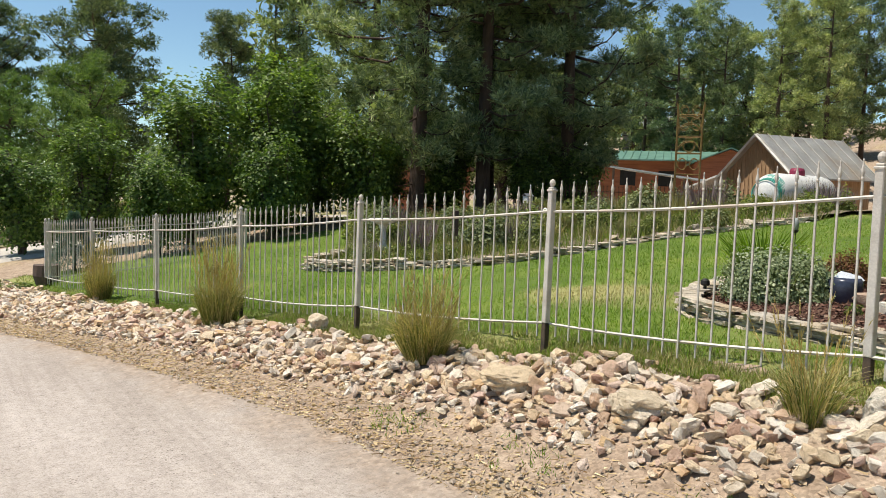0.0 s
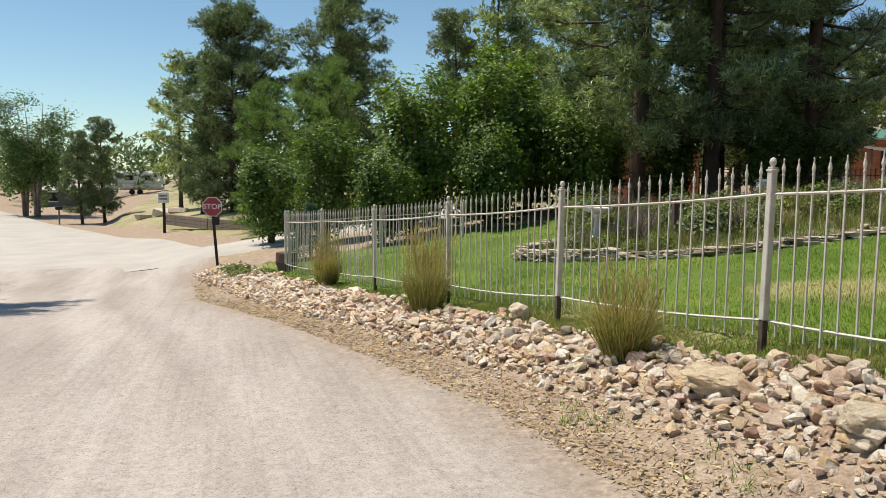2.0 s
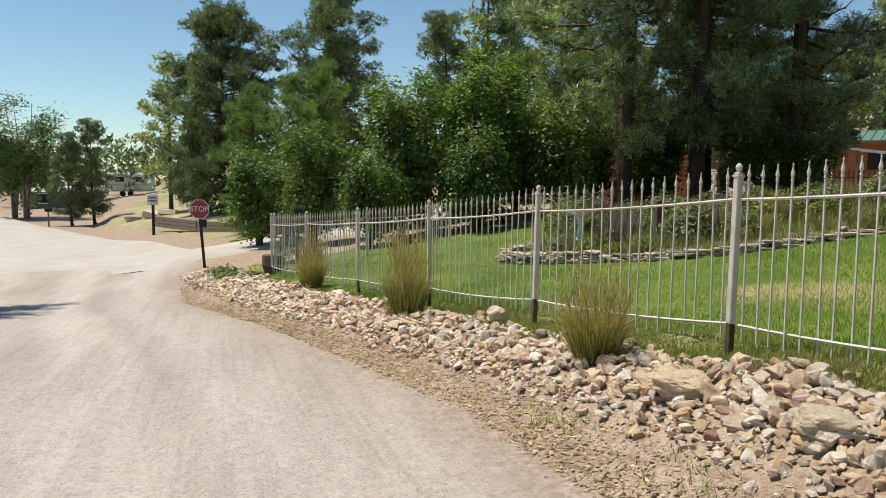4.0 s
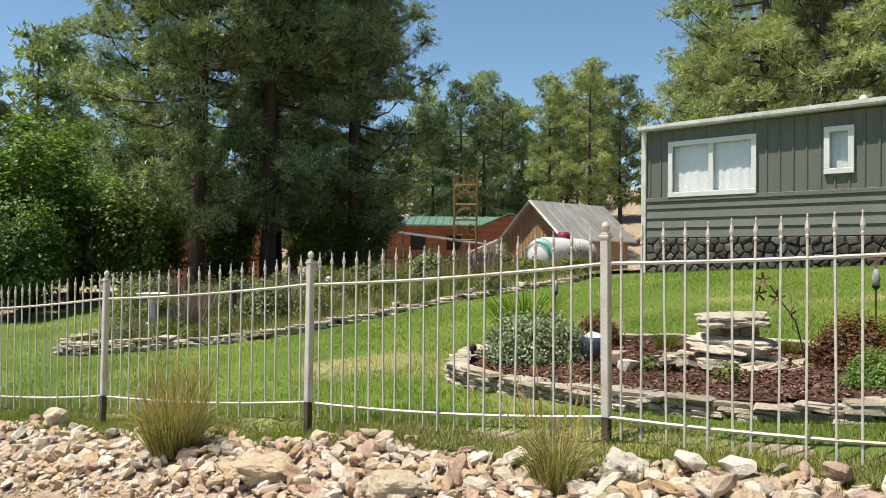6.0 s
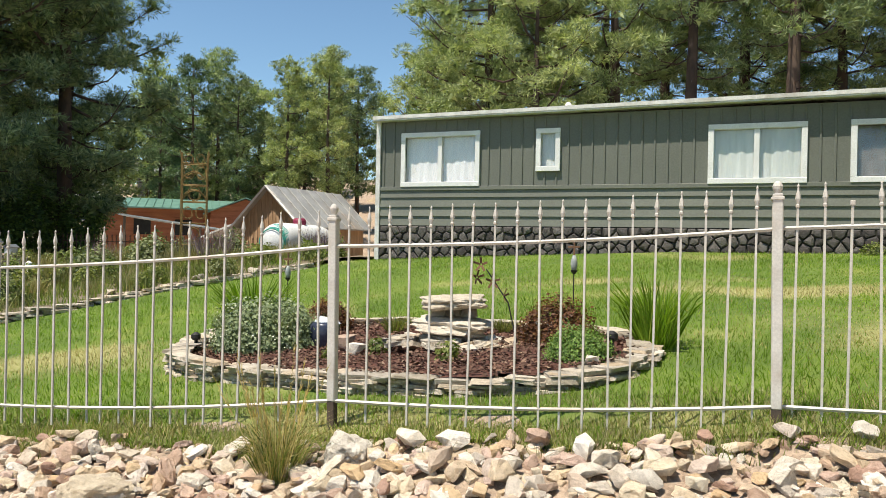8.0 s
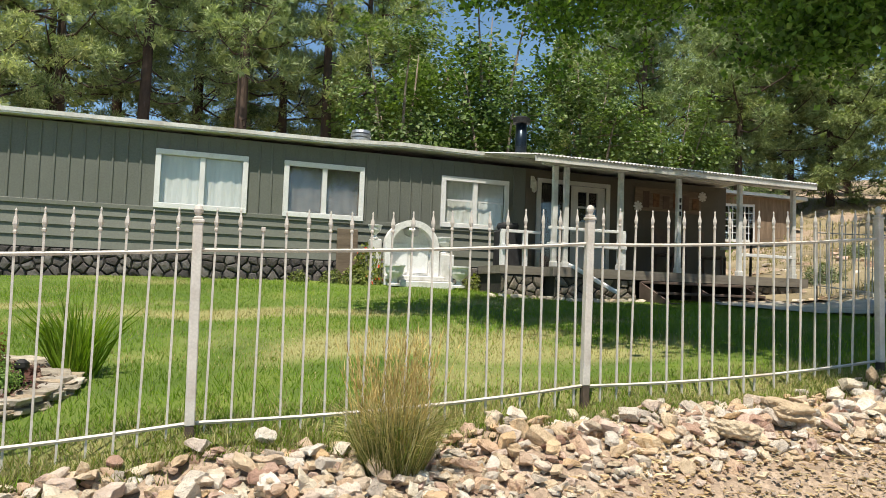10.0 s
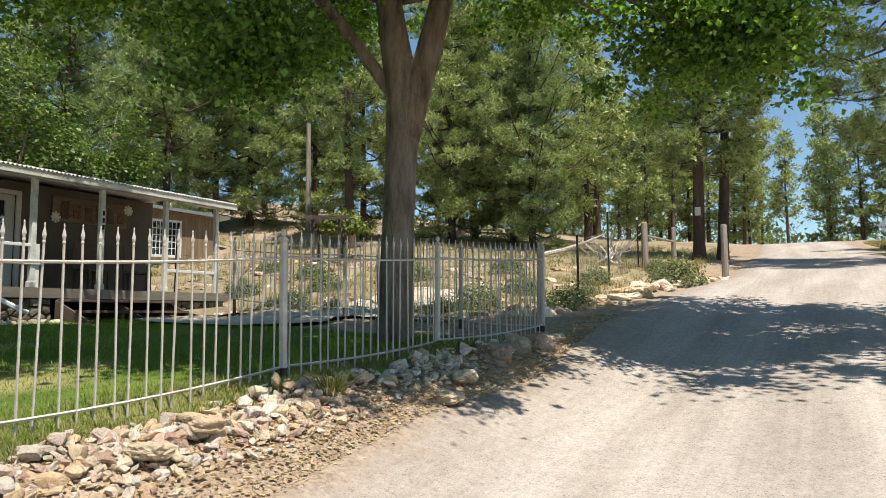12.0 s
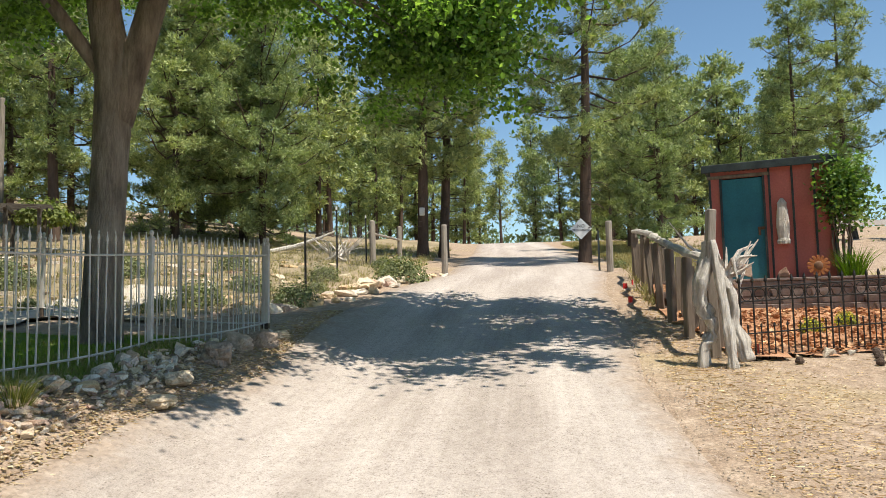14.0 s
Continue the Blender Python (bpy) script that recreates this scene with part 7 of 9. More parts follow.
# pines up the slope between yard and crest
for i in range(16):
    x, y = 31 + 17 * frng.uniform(), 8.5 + 26 * (i + frng.uniform()) / 16
    pine(("far_b", "far", "far_c")[i % 3], x, y, frng.uniform(0.6, 0.85), frng.uniform(0, 360), "ponderosa pine on the dry hillside", "hillside pines")
# the forest where the road tops the rise
for i in range(26):
    x = 44 + 26 * frng.uniform() ** 0.8
    y = -26 + 40 * (i + frng.uniform()) / 26 * (0.6 + x / 110)
    if x < 56 and abs(y - 2.0) < 3.2:
        x += 14
    pine(("far_c", "far", "far_b")[i % 3], x, y, frng.uniform(0.62, 0.9), frng.uniform(0, 360), FAR, "forest pines")


def leafy(seed, h, radius, n_leaf, size, stems=4, low=0.1, droop=0.0):
    """A many-stemmed leafy shrub or small tree: bent limbs, twigs, and leaves in uneven clumps."""
    rng = np.random.default_rng(seed)
    tv, tf, pts = [], [], []
    for s in range(stems):
        az = 2 * math.pi * s / stems + rng.uniform(-0.4, 0.4)
        ln = h * rng.uniform(0.7, 0.95)
        spread = radius * rng.uniform(0.25, 0.6)
        line = [np.array([math.cos(az) * spread * k ** 1.3, math.sin(az) * spread * k ** 1.3, ln * k]) + rng.normal(size=3) * 0.06 * k for k in np.linspace(0, 1, 6)]
        line[0] = line[0] * 0.3 + np.array([0.08 * math.cos(az), 0.08 * math.sin(az), -0.2])
        r = 0.02 + 0.012 * h
        tube(line, [r, r * 0.85, r * 0.65, r * 0.45, r * 0.28, r * 0.1], 6, tv, tf)
        for _ in range(10):
            k = rng.uniform(low + 0.1, 1.0)
            i = min(4, int(k * 5))
            p = line[i] + (line[i + 1] - line[i]) * (k * 5 - i)
            b = unit(rng.normal(size=3) + np.array([math.cos(az), math.sin(az), 0.4]))
            q = p + b * radius * rng.uniform(0.25, 0.7) * (1.15 - 0.5 * k)
            q[2] = max(q[2], 0.25)
            tube([p, (p + q) / 2 + [0, 0, 0.08], q], [0.02, 0.013, 0.004], 3, tv, tf)
            pts += [q, (p + q) / 2, p + (q - p) * 0.8]
    pts = np.array(pts)
    pick = rng.integers(len(pts), size=n_leaf)
    base = pts[pick] + rng.normal(size=(n_leaf, 3)) * (0.1 * radius + 0.06) * rng.uniform(0.6, 1.3, (len(pts), 1))[pick] * [1, 1, 0.85] + [0, 0, -droop]
    base[:, 2] = np.maximum(base[:, 2], 0.05)
    out = base - [0, 0, h * 0.4]
    return make_mesh("trunk", tv, tf, True), make_mesh("crown", *leaves(base, size * rng.uniform(0.7, 1.3, n_leaf), rng, unit(out) + [0, 0, 0.5]))


HEDGE = [leafy(31, 6.4, 2.2, 11000, 0.14, 7), leafy(32, 5.6, 1.9, 9500, 0.14, 7), leafy(33, 4.0, 1.6, 7500, 0.125, 6)]
for k, x, y, s, turn in [(0, -20.8, 8.0, 0.83, 0), (1, -20.8, 5.6, 0.84, 80), (1, -22.4, 3.3, 0.66, 150), (2, -19.2, 10.0, 0.85, 20), (2, -18.9, 7.2, 0.72, 200), (0, -24.0, 6.4, 0.78, 310), (2, -24.5, 1.8, 0.82, 30), (2, -22.3, 9.8, 1.0, 100), (0, -24.2, 9.4, 0.85, 250), (2, -19.4, 4.4, 0.66, 60)]:
    tree_thing("shrub", "tall dense green leafy shrub behind the fence", "hedge shrubs", *HEDGE[k], M["bark_dark"], M["leaf_hedge"], put(x, y), turn, s)
for k, x, y, s, turn in [(2, -17.6, 17.2, 0.6, 0), (2, -18.4, 15.8, 0.7, 70), (2, -20.2, 13.6, 0.8, 150), (1, -19.8, 18.2, 0.6, 220), (1, -22.6, 15.2, 0.62, 300), (2, -20.6, 11.4, 0.75, 260)]:
    tree_thing("thicket_shrub", "dark leafy shrub in the shade of the pines", "thicket under the pines", *HEDGE[k], M["bark_dark"], M["leaf_hedge"], put(x, y), turn, s)
ASPEN = [leafy(41, 8.2, 3.0, 9500, 0.14, 4, 0.2), leafy(42, 7.0, 2.7, 8500, 0.14, 4, 0.2)]
for k, x, y, s, turn in [(0, 6.0, 20.8, 0.95, 0), (1, 9.0, 20.6, 1.05, 90), (0, 12.3, 20.5, 0.95, 190), (1, 15.0, 20.0, 0.85, 280), (0, 9.7, 22.8, 1.3, 40)]:
    tree_thing("aspen_tree", "pale green leafy tree behind the house", "aspens", *ASPEN[k], M["bark_grey"], M["leaf_aspen"], put(x, y), turn, s)


def cottonwood():
    """The forked yard tree: two heavy stems, long limbs over lawn and road, and dense hanging clumps of broad leaves."""
    rng = np.random.default_rng(77)
    tv, tf, cl = [], [], []
    stems = [[(0, 0, -0.3), (0.02, 0, 0.1), (0.05, 0, 1.0), (0.1, -0.03, 2.2), (0.16, -0.04, 3.1), (0.1, 0.15, 4.4), (0.2, 0.5, 6.0), (0.3, 0.7, 7.8), (0.3, 0.9, 9.6)],
             [(0.14, -0.06, 2.6), (0.25, -0.32, 3.6), (0.45, -0.55, 4.8), (0.9, -0.7, 6.4), (1.3, -0.7, 8.4), (1.5, -0.6, 9.6)],
             [(0.1, 0.1, 3.2), (-0.1, 0.55, 3.9), (-0.4, 1.2, 4.8), (-0.9, 2.1, 5.9), (-1.4, 3.2, 7.0)]]
    radii = [[0.28, 0.235, 0.205, 0.2, 0.225, 0.17, 0.13, 0.08, 0.03], [0.2, 0.165, 0.145, 0.11, 0.07, 0.02], [0.09, 0.08, 0.07, 0.05, 0.02]]
    for line, r in zip(stems, radii):
        tube(line, r, 14, tv, tf)
    # clumps: (middle of a region, its half sizes, how many)
    for mid, half, count in (((-0.6, 1.6, 7.0), (4.0, 3.4, 1.6), 30), ((-1.8, 1.8, 6.2), (3.6, 3.0, 0.8), 50), ((2.5, -6.0, 6.6), (3.7, 3.1, 0.7), 110), ((1.3, -3.9, 3.9), (1.1, 0.9, 0.9), 26), ((-1.9, -2.2, 4.7), (2.4, 0.9, 0.5), 44), ((-1.9, 0.5, 3.3), (0.55, 0.5, 0.6), 9), ((-3.6, 2.3, 5.9), (2.9, 2.1, 0.6), 60), ((2.5, -2.2, 5.3), (3.2, 2.0, 0.8), 18), ((-0.6, -2.7, 5.2), (2.8, 1.0, 0.5), 26), ((-3.4, 3.0, 4.3), (2.2, 1.6, 0.8), 22), ((0.2, 2.4, 4.2), (2.6, 1.6, 0.7), 18), ((-2.6, -3.0, 5.6), (1.5, 0.4, 0.3), 34), ((-3.2, -0.4, 5.8), (2.2, 1.3, 0.5), 40)):
        for i in range(count):
            d = rng.normal(size=3)
            q = np.array(mid) + np.array(half) * unit(d) * rng.uniform(0.2, 1.0) ** 0.5
            # the underside of the crown climbs away from the trunk over the road
            low = 3.0 if q[0] < -0.4 or (q[1] < -3.0 and q[0] < 2.4) else 4.3 + 0.24 * max(0, q[0] - 0.5)
            q[2] = max(q[2], low + rng.uniform(0, 0.5))
            line = stems[(0, 1, 0, 2, 1)[i % 5]]
            tops = [np.array(p) for p in line if p[2] > 3.9 and p[2] < q[2] + 1.2] or [np.array(line[-2])]
            p = tops[rng.integers(len(tops))]
            e = q - p
            if i % 2 == 0:
                tube([p, p + e * 0.35 + [0, 0, 0.5], p + e * 0.7 + [0, 0, 0.45], q], [0.05, 0.035, 0.02, 0.006], 5, tv, tf)
            cl.append((q, rng.uniform(0.38, 0.75)))
            if rng.uniform() < 0.5:
                cl.append((q + rng.normal(size=3) * [0.6, 0.6, 0.1] - [0, 0, rng.uniform(0.15, 0.5)], rng.uniform(0.18, 0.32)))
    base, size = [], []
    for q, r in cl:
        low = q[2] < 5.4
        m = int((1500 if low else 520) * r * r) + 40
        base.append(q + unit(rng.normal(size=(m, 3))) * (r * rng.uniform(0.1, 1.0, (m, 1)) ** 0.5) * [1.15, 1.15, 0.75] * (1 + 0.4 * rng.normal(size=(m, 1))))
        size.append(np.full(m, 0.078 if low else 0.135))
    base, size = np.concatenate(base), np.concatenate(size)
    top = thing("cottonwood_tree", "large forked cottonwood with grey furrowed bark", "tree", put(8.2, 5.3))
    part("trunk", (tv, tf), M["bark_grey"], top, smooth=True)
    part("crown", make_mesh("crown", *leaves(base, size * rng.uniform(0.7, 1.25, len(base)), rng)), M["leaf"], top)


cottonwood()


def far_woods():
    """The wooded hills round about, too far to tell tree from tree: many small tufts heaped into tree-sized mounds."""
    rng = np.random.default_rng(91)
    n = 2000
    a, d = rng.uniform(-2.05, 2.3, n), rng.uniform(95, 165, n)
    x, y = d * np.sin(a), d * np.cos(a)
    hill = np.interp(a, [-2.0, -1.7, -1.4, 0.4, 1.3, 2.3], [1.0, 1.5, 3, 6, 10, 10]) * (d - 95) / 70
    k = 34
    tall = np.repeat(rng.uniform(4.0, 8.0, n), k)
    u = rng.uniform(0, 1, n * k)
    r = tall * 0.26 * (1 - u) ** 0.6 * rng.uniform(0.4, 1, n * k)
    t = rng.uniform(0, 6.28, n * k)
    base = np.repeat(np.stack([x, y, land(x, y) * 0.6 + hill], -1), k, 0) + np.stack([r * np.cos(t), r * np.sin(t), u * tall], -1)
    way = unit(np.stack([np.cos(t), np.sin(t), 0.7 + 0 * t], -1) + rng.normal(size=(n * k, 3)) * 0.4)
    tagged(part("far_woods", spikes(base, way, rng.uniform(0.5, 1.1, n * k), 0.45, rng), M["needle_dark"]), "distant pine-covered hills", "forest", kind="stuff")


far_woods()

# ---------------------------------------------------------------- beyond the yard, uphill side
def on(x, y, dz=0.0):
    return put(x, y, dz)


M["old_wood"] = surface("weathered_grey_wood", (0.2, 0.17, 0.14), (0.42, 0.37, 0.31), 4, 0.9, fine=25, bump_strength=0.6, bump_dist=0.01, stretch=(3, 3, 0.3))
M["post_wood"] = surface("brown_grey_fence_wood", (0.13, 0.1, 0.075), (0.27, 0.22, 0.17), 4, 0.9, fine=25, bump_strength=0.6, bump_dist=0.01, stretch=(3, 3, 0.3))
M["driftwood"] = surface("bleached_driftwood", (0.46, 0.41, 0.35), (0.86, 0.81, 0.73), 9, 0.9, fine=30, bump_strength=1.0, bump_dist=0.03, stretch=(3, 3, 0.3))
M["barn_wood"] = surface("orange_brown_barn_boards", (0.28, 0.17, 0.09), (0.52, 0.34, 0.2), 2.5, 0.85, fine=20, bump_strength=0.4, bump_dist=0.01, stretch=(3, 3, 0.3))
M["cabin_wood"] = surface("weathered_brown_cabin_boards", (0.15, 0.105, 0.07), (0.31, 0.225, 0.155), 3, 0.85, fine=20, bump_strength=0.4, bump_dist=0.01, stretch=(3, 3, 0.3))
M["red_wall"] = surface("faded_red_panel_paint", (0.42, 0.12, 0.095), (0.55, 0.175, 0.14), 1.6, 0.7, fine=30, bump_strength=0.1, bump_dist=0.004, stain=(0.44, 0.15, 0.12))
M["teal"] = surface("teal_door_paint", (0.015, 0.12, 0.17), (0.03, 0.19, 0.24), 1.5, 0.5, fine=30, bump_strength=0.05)
M["dark_trim"] = surface("dark_green_black_trim", (0.02, 0.03, 0.032), (0.055, 0.075, 0.075), 5, 0.7, fine=40)
M["block"] = random_stone("brown_grey_wall_block", [(0, (0.13, 0.1, 0.095)), (0.5, (0.22, 0.175, 0.16)), (1, (0.3, 0.25, 0.23))])
M["sign_white"] = surface("white_sign_face", (0.7, 0.72, 0.72), (0.82, 0.84, 0.84), 6, 0.45, fine=50, bump_strength=0.05)
M["sign_black"] = surface("black_sign_paint", (0.015, 0.015, 0.015), (0.03, 0.03, 0.03), 6, 0.5, bump_strength=0)
M["sign_red"] = surface("faded_red_sign", (0.26, 0.03, 0.05), (0.34, 0.055, 0.08), 6, 0.45, fine=50, bump_strength=0.05)
M["flag"] = surface("red_plastic_flag", (0.55, 0.02, 0.02), (0.7, 0.04, 0.04), 6, 0.5, bump_strength=0)
M["path_gravel"] = surface("pale_path_gravel", (0.42, 0.37, 0.3), (0.6, 0.54, 0.45), 4, 0.95, fine=30, bump_strength=0.6, bump_dist=0.02)
M["wire"] = surface("grey_fence_wire", (0.16, 0.16, 0.16), (0.28, 0.28, 0.27), 10, 0.6, 0.4, bump_strength=0)

M["hill"] = surface("needle_littered_hillside", (0.17, 0.135, 0.075), (0.36, 0.295, 0.185), 0.5, 0.95, fine=9, bump_strength=0.8, bump_dist=0.05, stain=(0.42, 0.33, 0.22))
tagged(part("hillside", sheet(np.concatenate([steps(11, 22, 0.5), steps(22, 70, 2.0)]), np.concatenate([steps(3, 12, 0.5), steps(12, 60, 2.0)]), lambda x, y: land(x, y) + np.where(y > np.interp(x, [11.5, 14, 17, 20, 45, 70], [5.9, 5.2, 4.6, 3.9, 5.2, 9.0]), 0.035, -0.5)), M["hill"], smooth=True), "dull olive-brown hillside with pine litter", "hillside", kind="structure")
pv, pf = sheet(np.arange(8.8, 15, 0.2), np.arange(6.6, 12, 0.2), lambda x, y: land(x, y) + 0.06)
pc = pv[pf].mean(1)
tagged(part("garden_path", (pv, pf[inside(pc[:, 0], pc[:, 1], [(8.9, 8.4), (11.2, 7.4), (15, 6.8), (15, 8.6), (11.5, 9.6), (9.6, 11.6), (8.8, 10.4)])]), M["path_gravel"], smooth=True), "pale gravel path behind the side fence", "path", kind="structure")

# rocky garden on the slope
hrng = np.random.default_rng(61)
hill = thing("rocky_slope", "scattered pale rocks on the planted slope", "rocks", kind="structure")
parts_h = []
for i in range(420):
    x, y = hrng.uniform(11.3, 21), hrng.uniform(5, 17)
    if inside(np.array([x]), np.array([y]), [(8.9, 8.4), (11.2, 7.2), (15, 6.6), (15, 8.8), (11.5, 9.8)])[0] or (x < 13 and y > 11.3):
        continue
    s = min(0.32, hrng.lognormal(-1.8, 0.45))
    me = ROUGH[hrng.integers(len(ROUGH))]
    m = Matrix.LocRotScale((x, y, float(land(np.float64(x), np.float64(y))) + 0.1 * s), Euler((0, 0, hrng.uniform(0, 6.28))), (s * 1.3, s, s * 0.8))
    if i < 120:
        part("rock", me, None, hill).matrix_basis = m
    else:
        v = np.empty(len(me.vertices) * 3, np.float32)
        me.vertices.foreach_get("co", v)
        f = np.empty(len(me.loops), np.int32)
        me.loops.foreach_get("vertex_index", f)
        parts_h.append((v.reshape(-1, 3) @ np.array(m.to_3x3()).T + np.array(m.translation), f.reshape(-1, 3)))
tagged(part("small_rocks", make_mesh("small_rocks", *join(*parts_h)), M["rock"], hill), kind="stuff")
bank = thing("cut_bank_rocks", "tan rocks along the edge of the sandy bank", "rocks", kind="structure")
for i in range(75):
    k = hrng.uniform(0, 1)
    x = 11.6 + 8.4 * k
    y = float(np.interp(x, [11.5, 14, 17, 20], [5.3, 4.5, 3.85, 3.1])) + hrng.normal() * 0.25
    s = hrng.uniform(0.12, 0.42)
    part("rock", ROCKS[hrng.integers(len(ROCKS))], None, bank).matrix_basis = Matrix.LocRotScale((x, y, float(land(np.float64(x), np.float64(y))) + 0.12 * s), Euler((hrng.normal() * 0.15, hrng.normal() * 0.15, hrng.uniform(0, 6.28))), (s * 1.3, s, s * 0.8))
for i in range(6):
    x, y, s = [(7.6, 3.65, 0.5), (8.3, 3.7, 0.4), (8.7, 3.55, 0.42), (6.6, 3.55, 0.42), (6.0, 3.4, 0.36), (9.4, 3.6, 0.3)][i]
    b = thing("boulder", "rounded grey-brown boulder in the tree's shade", "rock", on(x, y), i * 60 + 20, "verge boulders")
    ob = part("boulder", weathered(440 + i, s * 0.62, s * 0.52, s * (0.5 if i < 3 else 0.28), "boulder", M["rock_brown" if i < 3 else "rock_tan"]), None, b)
    ob.matrix_basis = pose(0, 0, s * 0.17, 6, -5, 0)
wr = thing("boulder", "pale round boulder at the fence post", "rock", on(-1.77, 4.0), 0, "verge boulders")
part("boulder", weathered(450, 0.2, 0.18, 0.17, "boulder", M["pale_stone"]), None, wr).matrix_basis = pose(0, 0, 0.05, 8, 12, 20)
wr = thing("boulder", "large pale boulder on the rubble bank", "rock", on(-7.25, 3.3), 0, "verge boulders")
part("boulder", weathered(451, 0.2, 0.17, 0.18, "boulder", M["rock_tan"]), None, wr).matrix_basis = pose(0, 0, 0.07, 10, 12, 0)
for x, y, s, tz, sd in ((-4.0, 3.3, 0.36, 0.12, 452), (-2.9, 3.4, 0.3, 0.11, 453), (3.8, 4.05, 0.3, 0.12, 454), (3.3, 3.95, 0.24, 0.1, 455)):
    wr = thing("boulder", "broad flat tan boulder in the rubble", "rock", on(x, y), sd * 20, "verge boulders")
    part("boulder", weathered(sd, s * 0.95, s * 0.7, s * 0.4, "boulder", M["rock_tan"]), None, wr).matrix_basis = Matrix.LocRotScale((0, 0, tz * 0.75), Euler((0.14, 0.05, 0)), None)

pole = thing("utility_pole", "slim weathered wooden utility pole on the hillside", "pole", on(26.6, 21.0, -0.3))
part("shaft", lathe([(0.13, 0), (0.12, 2.0), (0.1, 5.2), (0.09, 5.25)], 10), M["old_wood"], pole)

SHRUB = (bush_mesh(91, 0.6, 0.62, 1500, 0.07), stem_mesh(92, 0.45, 0.55, 22))
SL = "grey-green rabbitbrush on the sandy bank"
for i, (x, y, s) in enumerate([(17.9, 3.55, 1.05), (13.4, 4.75, 0.72), (13.0, 6.4, 0.85), (14.9, 6.2, 0.75), (15.2, 4.9, 0.5), (17.2, 5.3, 0.7), (19.3, 4.2, 0.6), (20.8, 4.6, 0.6), (12.4, 10.3, 0.7), (14.2, 10.8, 0.8), (16.0, 9.5, 0.8), (13.4, 12.6, 0.7), (15.8, 12.4, 0.8), (18.0, 11.0, 0.7), (18.4, 8.0, 0.8), (12.0, 6.6, 0.5), (21.4, -2.0, 0.4), (16.6, 14.5, 0.7), (11.9, 8.9, 0.45)]):
    plant("rabbitbrush", SL, "bank shrubs", on(x, y, -0.03), i * 50, s, ("leafage", SHRUB[0], M["leaf_sage"]), ("stemwork", SHRUB[1], M["bark_dark"]), cat="bush")
for i, (x, y, s) in enumerate([(3.4, 13.75, 0.8), (5.7, 13.6, 0.75), (3.0, 14.0, 0.6), (2.4, 14.1, 0.5), (6.2, 13.2, 0.4)]):
    plant("foundation_shrub", "yellow-green shrub at the foot of the house", "foundation shrubs", on(x, y, 0.0), i * 70, s, ("leafage", GREEN[0], M["leaf_garden"]), ("stemwork", GREEN[1], M["bark_dark"]), cat="bush")
plant("rose_bush", "climbing bush with small red flowers by the shrine", "", on(3.65, 13.85), 0, (0.9, 0.7, 1.7), ("leafage", GREEN[0], M["leaf_garden"]), ("stemwork", GREEN[1], M["bark_dark"]), ("blossom", bush_mesh(93, 0.4, 0.45, 50, 0.05), M["flower_red"]), cat="bush")

# cabin with glazed doors, above the porch's end
cab = thing("cabin", "small brown wooden cabin with white glazed doors", "cabin", (20.6, 22.6, 3.35), -18)
part("wall", boxes((-1.7, -1.0, 0, 0.1, -0.5, 2.3), (0.22, 1.7, 0, 0.1, -0.5, 2.3), (-1.0, 0.22, 0, 0.1, 1.95, 2.3), (-1.0, 0.22, 0, 0.1, -0.5, 0.5)), M["cabin_wood"], cab)
part("wall", boxes((1.6, 1.7, 0.102, 3, -0.5, 2.1)), M["cabin_wood"], cab)
part("wall", boxes((-1.7, -1.6, 0.102, 3, -0.5, 2.1), (-1.6, 1.6, 2.9, 3, -0.5, 2.1)), M["cabin_wood"], cab)
bm = bmesh.new()
box(bm, -2.0, 2.05, -0.35, 3.3, -0.06, 0.06, 0, Matrix.Translation((0, 0, 2.3)) @ Matrix.Rotation(0.06, 4, "Y"))
part("roof", bm, M["galv"], cab)
# dark sheet added behind the doors, coloured as the unlit inside
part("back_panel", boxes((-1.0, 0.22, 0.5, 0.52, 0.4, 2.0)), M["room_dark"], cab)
for x0 in (-1.0, -0.38):
    d = part("glazed_door", boxes((x0, x0 + 0.6, 0.03, 0.06, 0.5, 0.6), (x0, x0 + 0.6, 0.03, 0.06, 1.86, 1.95), (x0, x0 + 0.08, 0.03, 0.06, 0.6, 1.86), (x0 + 0.52, x0 + 0.6, 0.03, 0.06, 0.6, 1.86), *[(x0 + 0.08, x0 + 0.52, 0.035, 0.055, z - 0.015, z + 0.015) for z in (0.85, 1.1, 1.35, 1.6)], *[(x - 0.014, x + 0.014, 0.036, 0.054, 0.6, 1.86) for x in (x0 + 0.22, x0 + 0.37)]), M["white"], cab, "white glazed door")
    part("pane", boxes((x0 + 0.08, x0 + 0.52, 0.044, 0.048, 0.6, 1.86)), M["glass"], d)

# dark arbor and a vine on it
arb = thing("arbor", "dark weathered garden arbor", "arbor", on(19.2, 14.4), 30)
for x in (-0.7, 0.7):
    for y in (-0.4, 0.4):
        part("post", boxes((x - 0.05, x + 0.05, y - 0.05, y + 0.05, 0, 1.3)), M["bark_dark"], arb)
for y in (-0.4, 0.4):
    part("beam", boxes((-1.0, 1.0, y - 0.04, y + 0.04, 1.3, 1.38)), M["bark_dark"], arb)
for x in np.linspace(-0.9, 0.9, 6):
    part("slat", boxes((x - 0.03, x + 0.03, -0.7, 0.7, 1.38, 1.42)), M["bark_dark"], arb)
